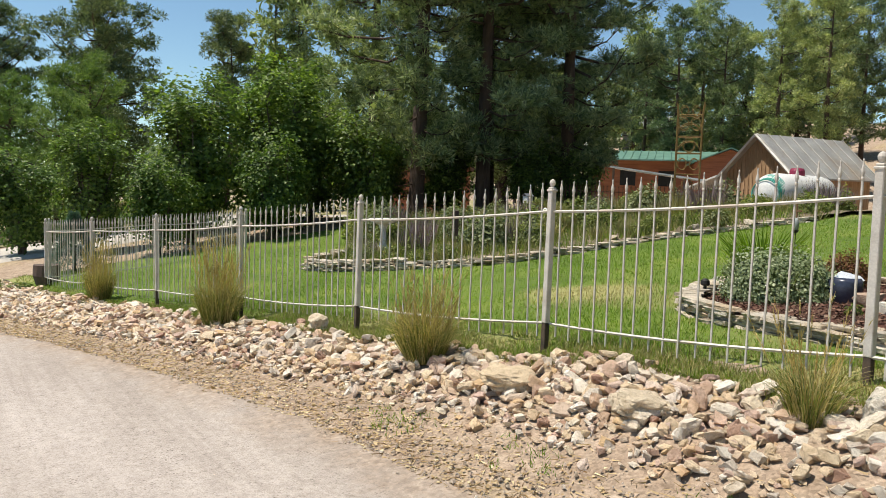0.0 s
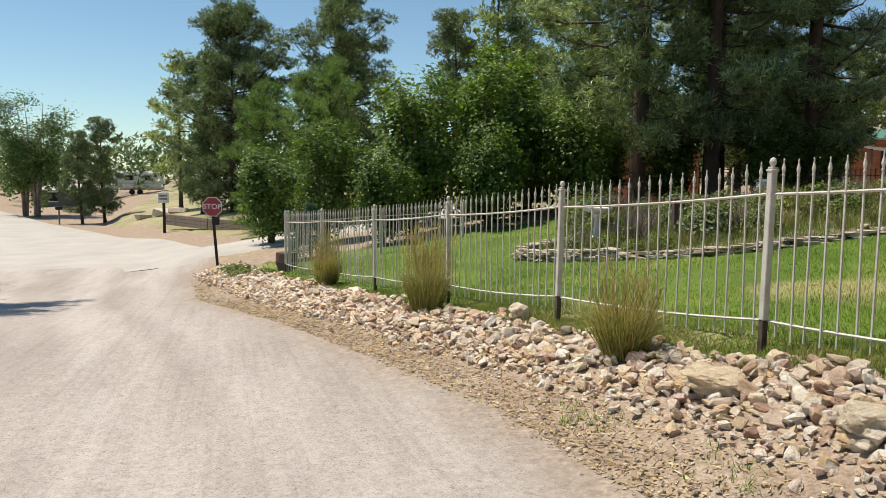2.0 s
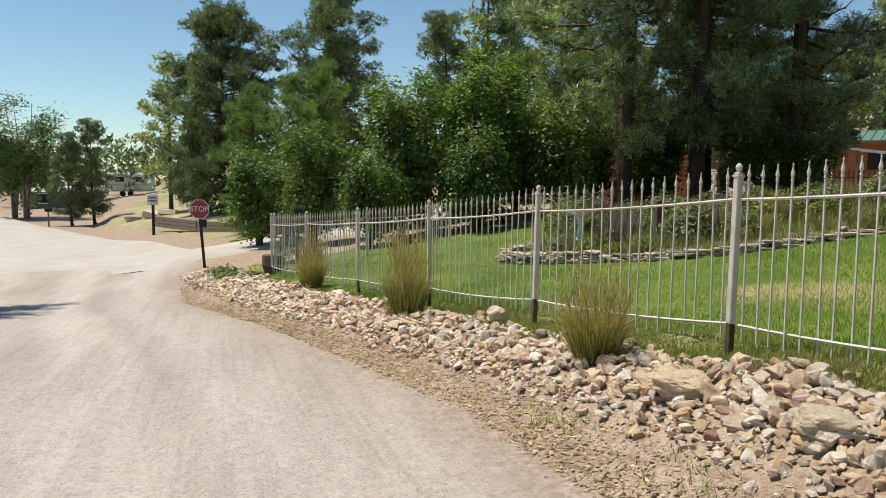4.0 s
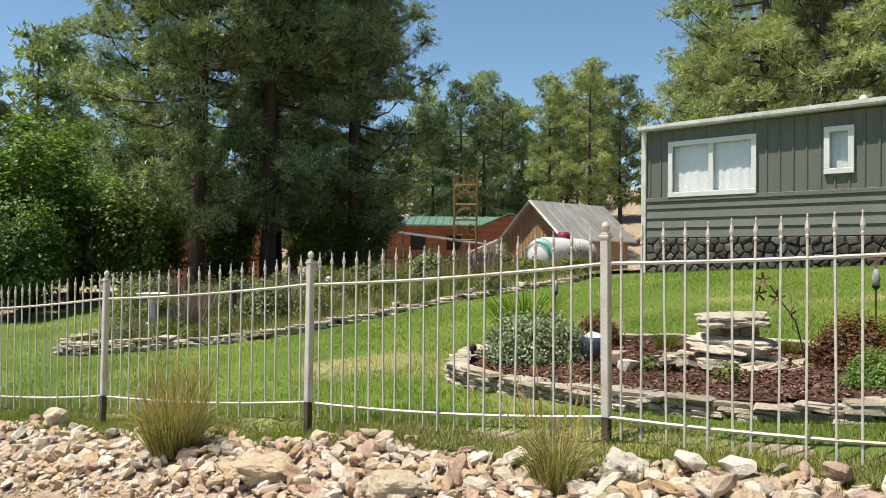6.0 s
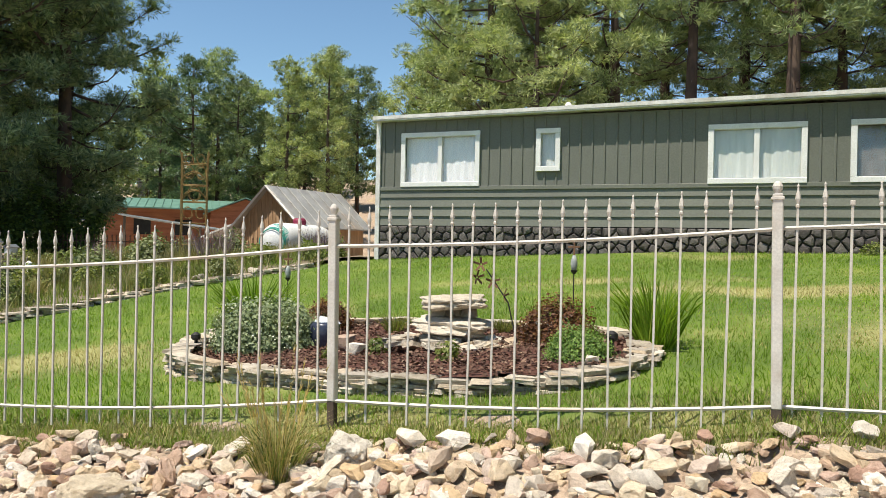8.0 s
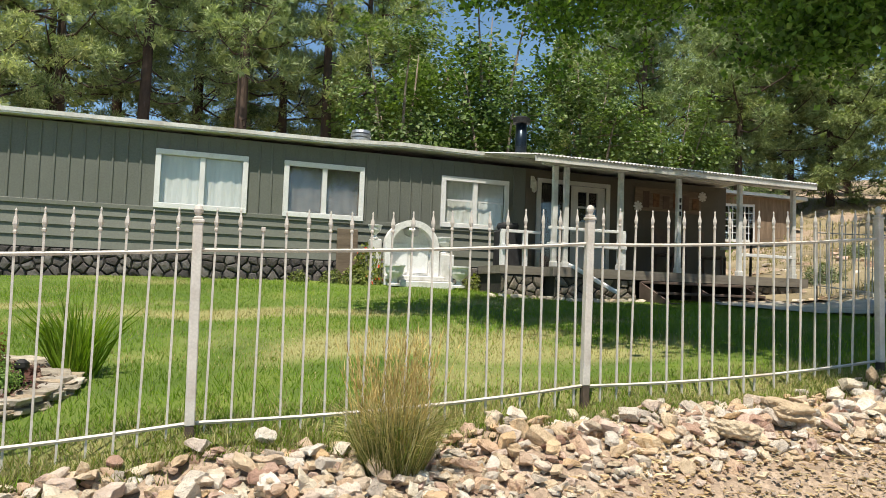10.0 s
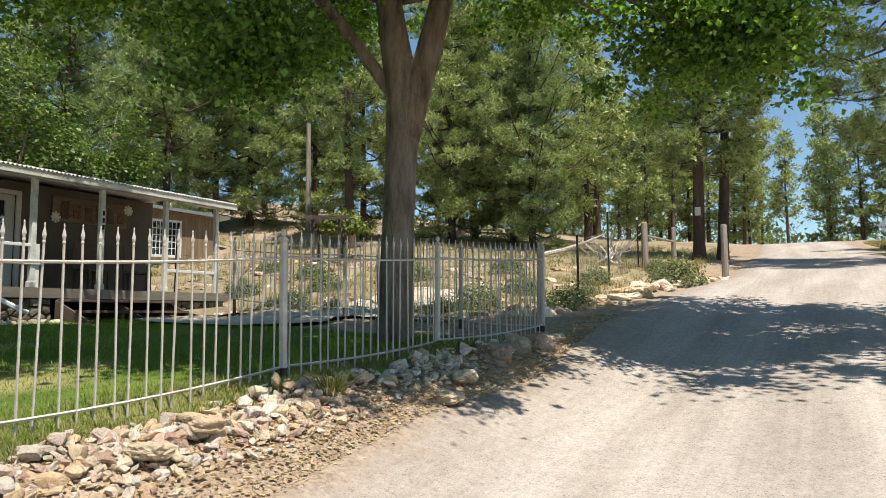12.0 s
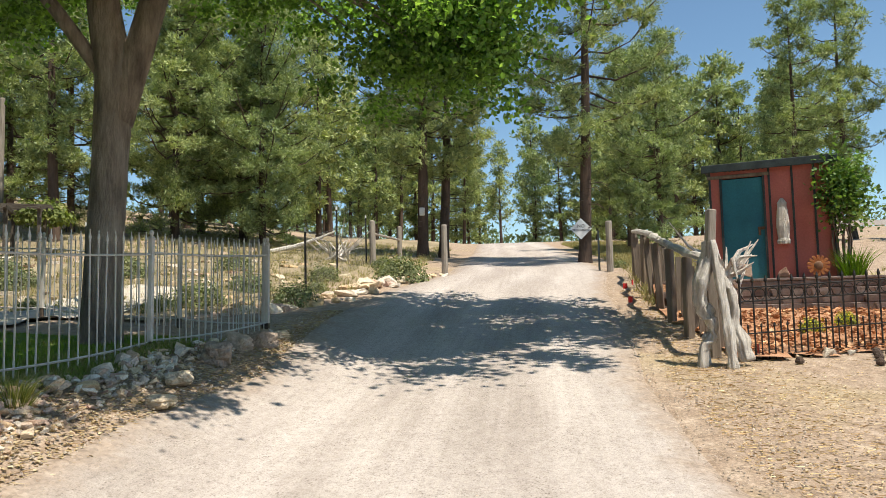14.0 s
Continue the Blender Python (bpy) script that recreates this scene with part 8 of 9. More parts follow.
plant("arbor_vine", "bright green feathery sapling beside the arbor", "", on(19.8, 14.3, 1.0), 0, 1.3, ("leafage", bush_mesh(95, 0.6, 0.5, 1400, 0.09), M["leaf_garden"]), ("stemwork", make_mesh("stem", *tube([(0, 0, -1.0), (0.03, 0, 0.2)], [0.05, 0.03], 5)), M["bark_dark"]))

# wire fence with steel posts
wf = thing("wire_fence", "wire mesh fence on thin steel posts", "fence", kind="structure")
line = [(11.4, 12.6), (13.0, 8.6), (13.6, 4.6), (17.5, 5.05), (21.7, 5.3)]
for (x, y), h in zip(line, (1.5, 1.5, 1.35, 1.7, 1.4)):
    part("steel_post", boxes((-0.02, 0.02, -0.02, 0.02, -0.1, h)), M["black_iron"], wf).matrix_basis = pose(*on(x, y), 0, 2, 20)
    part("post_tip", boxes((-0.021, 0.021, -0.021, 0.021, h, h + 0.08)), M["white_old"], wf).matrix_basis = pose(*on(x, y), 0, 2, 20)
for (x0, y0), (x1, y1) in zip(line, line[1:]):
    z0, z1 = on(x0, y0)[2], on(x1, y1)[2]
    v, f = [], []
    for h in np.linspace(0.1, 1.25, 9):
        tube([(x0, y0, z0 + h), ((x0 + x1) / 2, (y0 + y1) / 2, (z0 + z1) / 2 + h - 0.02), (x1, y1, z1 + h)], 0.0022, 3, v, f)
    for k in np.linspace(0.02, 0.98, 30):
        x, y, z = x0 + (x1 - x0) * k, y0 + (y1 - y0) * k, z0 + (z1 - z0) * k
        tube([(x, y, z + 0.1), (x, y, z + 1.25)], 0.0018, 3, v, f)
    part("wire_mesh", (v, f), M["wire"], wf)
for x, y, h, r in ((21.67, 5.1, 1.4, 0.1), (23.4, 4.6, 1.2, 0.08)):
    p = thing("wooden_post", "weathered round wooden fence post", "post", on(x, y, -0.05), 0, "wooden posts")
    part("post", lathe([(r, 0), (r * 0.95, h * 0.5), (r * 0.9, h - 0.03), (r * 0.6, h)], 9), M["old_wood"], p)
fr = thing("fence_rail", "long grey pole rail between posts", "rail", on(21.67, 5.1))
part("rail", tube([(0.1, -0.05, 0.95), (1.0, -0.3, 0.93), (1.75, -0.52, 0.9)], 0.035, 6), M["old_wood"], fr)
fl = thing("fallen_log", "fallen dead grey tree trunk on the slope", "log", on(24, 8.6))
part("trunk", tube([(0, 0.6, 0.12), (0.3, -0.3, 0.32), (0.4, -1.1, 0.58), (0.5, -1.6, 0.8)], [0.09, 0.075, 0.05, 0.025], 8), M["driftwood"], fl)
part("branch", tube([(0.35, -0.7, 0.45), (0.8, -0.9, 0.2), (1.0, -1.0, 0.0)], [0.04, 0.03, 0.015], 5), M["driftwood"], fl)
dead = thing("dead_brush", "tangle of bare dead branches", "brush", on(22.6, 6.4))
for i in range(26):
    a, l = hrng.uniform(0, 6.28), hrng.uniform(0.6, 1.6)
    part("branch", tube([(hrng.normal() * 0.2, hrng.normal() * 0.2, 0), (math.cos(a) * l * 0.5, math.sin(a) * l * 0.5, 0.45 * l), (math.cos(a) * l, math.sin(a) * l, hrng.uniform(0.4, 1.0) * l)], [0.03, 0.02, 0.006], 4), M["driftwood"], dead)

# gate posts and the notice on the pine
for x, y, h, r in ((20.17, 2.78, 1.36, 0.085), (20.21, -1.62, 1.35, 0.09)):
    p = thing("gate_post", "sturdy weathered wooden gate post beside the road", "post", on(x, y, -0.05), 0, "gate posts")
    part("post", lathe([(r * 1.05, 0), (r, h * 0.5), (r * 0.97, h + 0.02), (r * 0.8, h + 0.05)], 10), M["old_wood"], p)
for x, y, h in ((20.3, -1.35, 1.15), (22.6, -1.55, 0.9)):
    p = thing("steel_post", "thin dark steel fence post", "post", on(x, y, -0.05), 0, "steel posts")
    part("post", boxes((-0.025, 0.025, -0.025, 0.025, 0, h)), M["dark_trim"], p)


def lettering(text, size, mat, parent, m):
    cu = bpy.data.curves.new("lettering", "FONT")
    cu.body, cu.size, cu.align_x, cu.align_y, cu.extrude = text, size, "CENTER", "CENTER", 0.002
    cu.materials.append(mat)
    ob = new("lettering", cu)
    ob.parent = parent
    ob.matrix_basis = m
    return ob


sz = 3.93
sign = thing("notice_sign", "white diamond no-trespassing sign on a pine trunk", "sign", (23.02, -1.08, sz), -93)
bm = boxes((-0.23, 0.23, -0.008, 0.0, -0.23, 0.23), bevel=0.003)
bmesh.ops.rotate(bm, verts=bm.verts, cent=(0, 0, 0), matrix=Matrix.Rotation(radians(45), 3, "Y"))
part("plate", bm, M["sign_white"], sign)
lettering("NO", 0.14, M["sign_black"], sign, pose(0, -0.011, 0.08, 90, 0, 0))
lettering("TRESPASSING", 0.086, M["sign_black"], sign, pose(0, -0.011, -0.04, 90, 0, 0))
box_ = thing("meter_box", "small white box on the pine trunk", "box", (25.72, 4.2, 5.0), -90)
part("box", boxes((-0.09, 0.09, -0.06, 0.0, -0.14, 0.14), bevel=0.01), M["white_old"], box_)

# ---------------------------------------------------------------- red shed and its terrace
shed = thing("red_shed", "small red panelled shed with a teal door", "shed", (14.22, -2.84, 1.98), -108.8)
shed.scale = (0.92, 1.0, 1.0)
W_, H_, D_ = 2.2, 2.03, 1.7
part("front_wall", boxes((0, 0.2, 0, 0.06, 0, H_), (1.02, W_, 0, 0.06, 0, H_), (0.2, 1.02, 0, 0.06, 1.86, H_)), M["red_wall"], shed)
part("side_wall", boxes((0, 0.06, 0.062, D_, 0, H_), (W_ - 0.06, W_, 0.062, D_, 0, H_), (0.06, W_ - 0.06, D_ - 0.06, D_, 0, H_)), M["red_wall"], shed)
dl = part("door", boxes((0.24, 0.98, 0.005, 0.05, 0.02, 1.84), bevel=0.004), M["teal"], shed, "teal plank door")
part("hasp", boxes((0.86, 0.99, -0.02, 0.004, 0.9, 0.95), (0.87, 0.91, -0.03, -0.0, 0.8, 0.9), bevel=0.004), M["fence_rust"], dl)
for x in (0.2, 0.98):
    part("door_jamb", boxes((x, x + 0.04, -0.03, 0.004, 0, 1.86)), M["dark_trim"], shed)
part("door_head", boxes((-0.02, 1.1, -0.035, -0.001, 1.86, 1.92), bevel=0.006), M["post_wood"], shed)
for x in (0.0, 1.08, 1.48, 1.85, W_ - 0.04):
    part("batten", boxes((x, x + 0.04, -0.022, -0.001, 0, H_)), M["dark_trim"], shed)
for y in (0.3, 0.75, 1.2, 1.6):
    part("batten", boxes((-0.02, -0.001, y, y + 0.04, 0, H_)), M["dark_trim"], shed)
bm = bmesh.new()
for i in range(9):
    box(bm, 0.3 + i * 0.085, 0.34 + i * 0.085, -0.012, -0.001, 1.98, 2.03)
part("scalloped_trim", bm, M["dark_trim"], shed)
part("roof", boxes((-0.1, W_ + 0.06, -0.12, D_ + 0.1, H_, H_ + 0.05), bevel=0.005), M["dark_trim"], shed)
part("fascia", boxes((-0.12, W_ + 0.08, -0.15, -0.122, H_ - 0.06, H_ + 0.08), bevel=0.006), M["dark_trim"], shed)
carv = part("carving", (lambda v, f: ([(p[0] * 0.9, p[1] * 0.35 - 0.05, p[2]) for p in v], f))(*lathe([(0.13, 0), (0.14, 0.05), (0.11, 0.1), (0.14, 0.3), (0.12, 0.5), (0.11, 0.58), (0.09, 0.66), (0.1, 0.72), (0.03, 0.8)], 9)), M["driftwood"], None)
carv.name = "wall_carving"
tagged(carv, "bleached wooden carving hung on the shed wall", "carving")
carv.matrix_world = shed.matrix_basis @ pose(1.3, -0.0, 0.62)
vine = thing("shed_vine", "leafy green vine climbing the shed corner", "vine", (13.5, -4.8, 1.9))
v, f = [], []
for i in range(9):
    a = i * 0.7
    tube([(0.05 * math.cos(a), 0.05 * math.sin(a), -0.2), (0.12 * math.cos(a + 1), 0.15 * math.sin(a + 1), 0.7), (0.15 * math.cos(a), 0.15 * math.sin(a), 1.3), (0.2 * math.cos(a + 1), 0.2 * math.sin(a), 1.8)], [0.03, 0.02, 0.012, 0.005], 4, v, f)
part("stemwork", (v, f), M["bark_grey"], vine)
vr = np.random.default_rng(97)
vb = vr.normal(size=(2600, 3)) * [0.17, 0.2, 0.3] + [-0.05, -0.05, 1.55]
part("leafage", leaves(vb, 0.075 * vr.uniform(0.6, 1.3, 2600), vr), M["leaf_box"], vine)
tuftv = thing("yucca_clump", "pale green strap-leaved clump by the shed", "plant", (13.25, -4.85, 1.94))
part("foliage", LILY, None, tuftv)

# retaining wall of blocks, and red mulch in front
rw = thing("block_wall", "low wall of split brown-grey blocks", "wall", kind="structure")
A, Bp = Vector((13.6, -1.75)), Vector((12.6, -6.0))
length = (Bp - A).length
turn = math.atan2(Bp.y - A.y, Bp.x - A.x)
BLOCK = slab_mesh(350)
BLOCK.materials[0] = M["block"]
for c in range(4):
    s = 0.15 * (c % 2)
    while s < length:
        w = 0.3
        q = A + (Bp - A) * ((s + w / 2) / length)
        part("block", BLOCK, None, rw).matrix_basis = Matrix.LocRotScale((q.x + hrng.normal() * 0.008, q.y, 1.5 + 0.125 * c), Euler((0, 0, turn)), (w * 0.98, 0.22, 0.122))
        s += w
part("coping", boxes((0, length, -0.13, 0.13, 1.94, 1.985), bevel=0.01), M["block"], rw).matrix_basis = pose(A.x, A.y, 0, 0, 0, math.degrees(turn))
mv, mf = sheet(np.arange(9, 17.2, 0.2), np.arange(-7.5, -1.5, 0.2), lambda x, y: np.where((x - 12.6) * 4.25 / 4.37 - (y + 6) * 1.0 / 4.37 > 0.05, 1.95, np.minimum(height(x, y) + 0.05 + 0.03 * wobble(x, y, 3), 1.6)))
mc = mv[mf].mean(1)
TERR = [(9.15, -1.9), (13.5, -1.75), (16.9, -2.2), (16.9, -7.4), (10.8, -7.4)]
M["mulch_red"] = surface("orange_brown_mulch", (0.36, 0.18, 0.095), (0.58, 0.33, 0.19), 9, 0.95, fine=40, bump_strength=0.9, bump_dist=0.03)
tagged(part("mulch_terrace", (mv, mf[inside(mc[:, 0], mc[:, 1], TERR)]), M["mulch_red"], smooth=False), "orange-brown mulch slope below the shed", "mulch", kind="structure")
mr = np.random.default_rng(98)
mx, my = mr.uniform(9.2, 12.9, 7000), mr.uniform(-6.5, -1.9, 7000)
mk_ = inside(mx, my, [(9.2, -1.95), (13.3, -1.9), (12.5, -6.4), (10.4, -6.4)])
mb = np.stack([mx[mk_], my[mk_], np.minimum(height(mx[mk_], my[mk_]) + 0.07, 1.62)], -1)
M["chip_red"] = foliage("orange_bark_chips", (0.28, 0.12, 0.06), (0.55, 0.31, 0.18), 0.0, 0.9, 3.0, (0.66, 0.47, 0.32))
tagged(part("mulch_chips", leaves(mb, 0.07 * mr.uniform(0.5, 1.4, len(mb)), mr, np.array([[0, 0, 1.5]])), M["chip_red"]), "loose orange-brown bark chips", "mulch", kind="stuff")

# ornaments on the wall's top
sunb = thing("sunburst_ornament", "rusty orange metal sunburst", "ornament", (12.95, -4.2, 1.99), -100)
M["rust_orange"] = surface("orange_rust", (0.3, 0.1, 0.03), (0.5, 0.2, 0.07), 10, 0.7, 0.3, fine=40)
bm = bmesh.new()
for k in range(14):
    box(bm, -0.022, 0.022, -0.008, 0.008, 0.06, 0.17, 0.004, Matrix.Translation((0, 0, 0.18)) @ Matrix.Rotation(k * 2 * math.pi / 14, 4, "Y"))
part("ray_ring", bm, M["rust_orange"], sunb)
bm = bmesh.new()
bmesh.ops.create_uvsphere(bm, u_segments=12, v_segments=6, radius=0.075, matrix=Matrix.Translation((0, 0, 0.18)) @ Matrix.Diagonal((1, 0.4, 1, 1)))
part("disc", bm, M["fence_rust"], sunb, smooth=True)
for i, (x, y, s) in enumerate([(13.3, -3.15, 0.32), (13.15, -3.75, 0.26)]):
    t = thing("wall_rock", "tan stone standing on the block wall", "rock", (x, y, 1.98), i * 40, "wall rocks")
    part("rock", rock_mesh(460 + i, 0.9, "rock", M["rock"]), None, t).matrix_basis = Matrix.LocRotScale((0, 0, s * 0.4), None, (s, s * 0.6, s))
for i, (x, y, z) in enumerate([(11.0, -3.35, 1.2), (11.5, -4.0, 1.35)]):
    plant("yellow_flowers", "low plant covered in yellow flowers", "yellow flowers", (x, y, float(min(height(x, y) + 0.05, 1.6))), i * 60, 0.42, ("leafage", GREEN[0], M["leaf_garden"]), ("blossom", bush_mesh(99, 0.42, 0.46, 420, 0.06), M["flower_yellow"]))

# black iron fence with rings
ifn = thing("iron_fence", "low black iron fence with ring scrolls", "fence", kind="structure")
a, b = (9.2, -1.95), (10.6, -5.6)
n = 22
for i in range(n + 1):
    k = i / n
    x, y = a[0] + (b[0] - a[0]) * k, a[1] + (b[1] - a[1]) * k
    z = float(height(x, y))
    part("picket", lathe([(0.011, z), (0.011, z + 0.9), (0.02, z + 0.92), (0.018, z + 0.945), (0.002, z + 0.99)], 5), M["black_iron"], ifn).matrix_basis = pose(x, y, 0)
    if i < n:
        xm, ym = x + (b[0] - a[0]) * 0.5 / n, y + (b[1] - a[1]) * 0.5 / n
        part("short_picket", lathe([(0.009, z), (0.009, z + 0.38), (0.016, z + 0.4), (0.002, z + 0.44)], 5), M["black_iron"], ifn).matrix_basis = pose(xm, ym, 0)
        part("ring", tube([(0.07 * math.cos(t), 0, 0.07 * math.sin(t)) for t in np.linspace(0, 2 * math.pi, 13)], 0.006, 4), M["black_iron"], ifn).matrix_basis = pose(xm, ym, z + 0.77, 0, 0, -69)
for h in (0.06, 0.32, 0.69, 0.85):
    part("rail", tube([(a[0], a[1], float(height(*a)) + h), ((a[0] + b[0]) / 2, (a[1] + b[1]) / 2, float(height((a[0] + b[0]) / 2, (a[1] + b[1]) / 2)) + h), (b[0], b[1], float(height(*b)) + h)], 0.009, 4), M["black_iron"], ifn)

# pole rail along the road on leaning posts, and driftwood at its end
prail = thing("pole_fence", "rustic pole rail on weathered leaning posts", "fence", kind="structure")
pp = [(9.5, -1.72, 1.12), (10.96, -1.72, 1.16), (12.2, -1.72, 1.18), (13.4, -1.76, 1.2), (14.8, -1.85, 1.2), (16.5, -1.95, 1.15), (18.6, -2.05, 1.1)]
for i, (x, y, h) in enumerate(pp):
    part("post", boxes((-0.055, 0.055, -0.06, 0.06, -0.1, h - 0.03), bevel=0.015), M["post_wood"], prail).matrix_basis = pose(*on(x, y), 2 * math.sin(i * 2.1), 3 * math.cos(i * 1.7) + 2, i * 23)
for (x0, y0, h0), (x1, y1, h1) in zip(pp, pp[1:]):
    z0, z1 = on(x0, y0)[2] + h0, on(x1, y1)[2] + h1
    part("pole", tube([(x0 - 0.1, y0, z0 + 0.02), ((x0 * 2 + x1) / 3, y0 + 0.03, (z0 * 2 + z1) / 3 + 0.05), ((x0 + 2 * x1) / 3, y1 - 0.02, (z0 + 2 * z1) / 3 + 0.03), (x1 + 0.12, y1, z1 + 0.03)], [0.055, 0.06, 0.052, 0.05], 7), M["driftwood"], prail)
for k in range(26):
    x = 9.6 + k * 0.36
    part("slat", boxes((-0.012, 0.012, -0.045, 0.045, 0.0, 0.95 + 0.08 * math.sin(k * 3.1)), bevel=0.004), M["post_wood"], prail).matrix_basis = pose(*on(x, -1.9 - 0.02 * k * 0.3), 3 * math.sin(k), 2 * math.cos(k * 1.3), 0)
drift = thing("driftwood", "bleached twisted driftwood trunks at the rail's end", "log", on(9.0, -1.6))


def gnarled(line, radii, seed, twist=5.0):
    """A weathered trunk: bent, lobed, and grooved by grain that winds round it."""
    rng = np.random.default_rng(seed)
    k = np.linspace(0, 1, len(line))
    t = np.linspace(0, 1, 34)
    pts = np.stack([np.interp(t, k, np.array(line)[:, i]) for i in range(3)], -1)
    pts[1:-1] = (pts[:-2] + pts[1:-1] * 2 + pts[2:]) / 4
    rad = 0.8 * np.interp(t, k, radii) * (1 + 0.1 * np.sin(t * 19 + seed) + 0.06 * np.sin(t * 43))
    sides = 22
    v, f = tube(pts.tolist(), rad.tolist(), sides)
    v = np.array(v)
    c = np.repeat(pts, sides, 0)
    ang = np.tile(np.arange(sides) / sides * 2 * math.pi, len(pts))
    z = np.repeat(t, sides)
    ph = rng.uniform(0, 6.28, 4)
    groove = 0.3 * np.sin(2 * ang + ph[0] + twist * z) + 0.19 * np.sin(5 * ang + ph[1] + twist * 1.6 * z) + 0.12 * np.sin(9 * ang + ph[2] + twist * 2 * z) + 0.05 * np.sin(31 * z + 3 * ang + ph[3])
    return c + (v - c) * (1 + groove)[:, None], f


part("trunk", gnarled([(-0.03, 0.14, -0.05), (-0.02, 0.12, 0.2), (0.0, 0.0, 0.42), (0.0, 0.04, 0.55), (0.0, 0.15, 0.72), (-0.02, 0.13, 0.95), (0.0, 0.06, 1.15), (0.0, 0.02, 1.32), (0.02, 0.06, 1.42)], [0.07, 0.085, 0.075, 0.09, 0.11, 0.1, 0.085, 0.075, 0.03], 1, 3.0), M["driftwood"], drift, smooth=True)
part("trunk", gnarled([(-0.14, -0.16, -0.05), (-0.12, -0.14, 0.3), (-0.1, -0.1, 0.7), (-0.08, -0.04, 1.1), (-0.06, 0.0, 1.42)], [0.055, 0.065, 0.07, 0.06, 0.045], 2, 4.0), M["driftwood"], drift, smooth=True)
part("trunk", gnarled([(0.0, -0.34, 0.06), (0.0, -0.3, 0.25), (0.0, -0.22, 0.45), (0.0, -0.24, 0.65), (0.0, -0.2, 0.85), (0.0, -0.12, 1.0), (0.0, -0.06, 1.12)], [0.075, 0.085, 0.06, 0.065, 0.07, 0.055, 0.03], 3, 6.0), M["driftwood"], drift, smooth=True)
part("stake", boxes((-0.055, 0.055, -0.045, 0.045, 0.0, 0.6), bevel=0.012), M["old_wood"], drift).matrix_basis = pose(-0.02, 0.02, 1.18, 5, 0, 15)
roots = thing("driftwood_roots", "spiky bleached root ball behind the rail", "driftwood", on(11.6, -2.4, 0.4))
for i in range(22):
    a, l = hrng.uniform(0, 6.28), hrng.uniform(0.25, 0.6)
    part("root", tube([(0, 0, 0.35), (math.cos(a) * l * 0.5, math.sin(a) * l * 0.5, 0.5 + 0.15 * hrng.normal()), (math.cos(a) * l, math.sin(a) * l, 0.65 + 0.2 * hrng.normal())], [0.06, 0.035, 0.008], 5), M["driftwood"], roots)
part("stump", tube([(0, 0, -0.5), (0, 0, 0.4)], [0.12, 0.1], 8), M["driftwood"], roots)
part("root", tube([(0, 0, 0.4), (0.1, 0.5, 0.85), (0.1, 0.75, 1.2)], [0.03, 0.02, 0.006], 5), M["driftwood"], roots)

for i, (x, y) in enumerate([(9.25, -2.15), (13.9, -1.35), (15.8, -1.5), (16.4, -1.7)]):
    t = thing("marker_flag", "small red plastic marker flag on a wire", "flag", on(x, y), i * 50, "marker flags")
    part("wire", lathe([(0.003, 0), (0.003, 0.2)], 4), M["wire"], t)
    part("flag", boxes((0.0, 0.09, -0.002, 0.002, 0.08, 0.19)), M["flag"], t)
CONE = make_mesh("cone", *lathe([(0.01, 0), (0.045, 0.015), (0.05, 0.04), (0.035, 0.07), (0.008, 0.09)], 8))
for i, (x, y) in enumerate([(9.3, -3.45), (9.35, -3.6), (9.15, -3.4), (9.45, -3.5), (8.9, -3.3), (9.0, -2.5)]):
    t = thing("pine_cone", "brown pine cone on the dirt", "pine cone", on(x, y), i * 60, "pine cones")
    part("cone", CONE, M["bark"], t)
for i, (x, y, s) in enumerate([(9.45, -2.95, 0.17), (9.5, -3.05, 0.12), (9.7, -3.35, 0.1), (9.35, -2.6, 0.08), (9.5, -3.25, 0.09)]):
    t = thing("white_stone", "white stone at the iron fence", "rock", on(x, y), i * 60, "white stones")
    part("stone", rock_mesh(470 + i, 0.8, "stone", M["flagstone"]), None, t).matrix_basis = Matrix.LocRotScale((0, 0, s * 0.3), None, (s, s, s))
br = thing("board_rail", "white board rail beyond the shed", "rail", on(16.2, -6.6))
part("rail", boxes((-0.03, 0.03, -1.2, 1.2, 1.15, 1.25)), M["white_old"], br)
for y in (-1.1, 1.1):
    part("post", boxes((-0.05, 0.05, y - 0.05, y + 0.05, 0, 1.2)), M["white_old"], br)

# ---------------------------------------------------------------- buildings behind the garden
M["green_roof"] = surface("green_metal_roof", (0.11, 0.23, 0.18), (0.18, 0.33, 0.265), 1.5, 0.45, 0.2, fine=20, bump_strength=0.05)
M["log_red"] = surface("red_brown_log_wall", (0.26, 0.09, 0.045), (0.44, 0.17, 0.085), 2, 0.75, fine=20, stretch=(0.3, 0.3, 3))
M["tin"] = surface("dull_tin_roof", (0.32, 0.31, 0.29), (0.5, 0.49, 0.46), 1.2, 0.5, 0.35, fine=12, bump_strength=0.1, stain=(0.34, 0.27, 0.2))
M["tank"] = surface("white_tank_paint", (0.68, 0.68, 0.66), (0.8, 0.8, 0.78), 2, 0.4, fine=30, bump_strength=0.05)
M["hose"] = surface("teal_green_hose", (0.05, 0.3, 0.24), (0.1, 0.42, 0.34), 6, 0.45, bump_strength=0)
M["maroon"] = surface("maroon_drum", (0.2, 0.02, 0.05), (0.3, 0.04, 0.09), 4, 0.5, bump_strength=0)
M["blue_tarp"] = surface("pale_blue_sheet", (0.35, 0.42, 0.46), (0.6, 0.65, 0.68), 2, 0.5, fine=20)


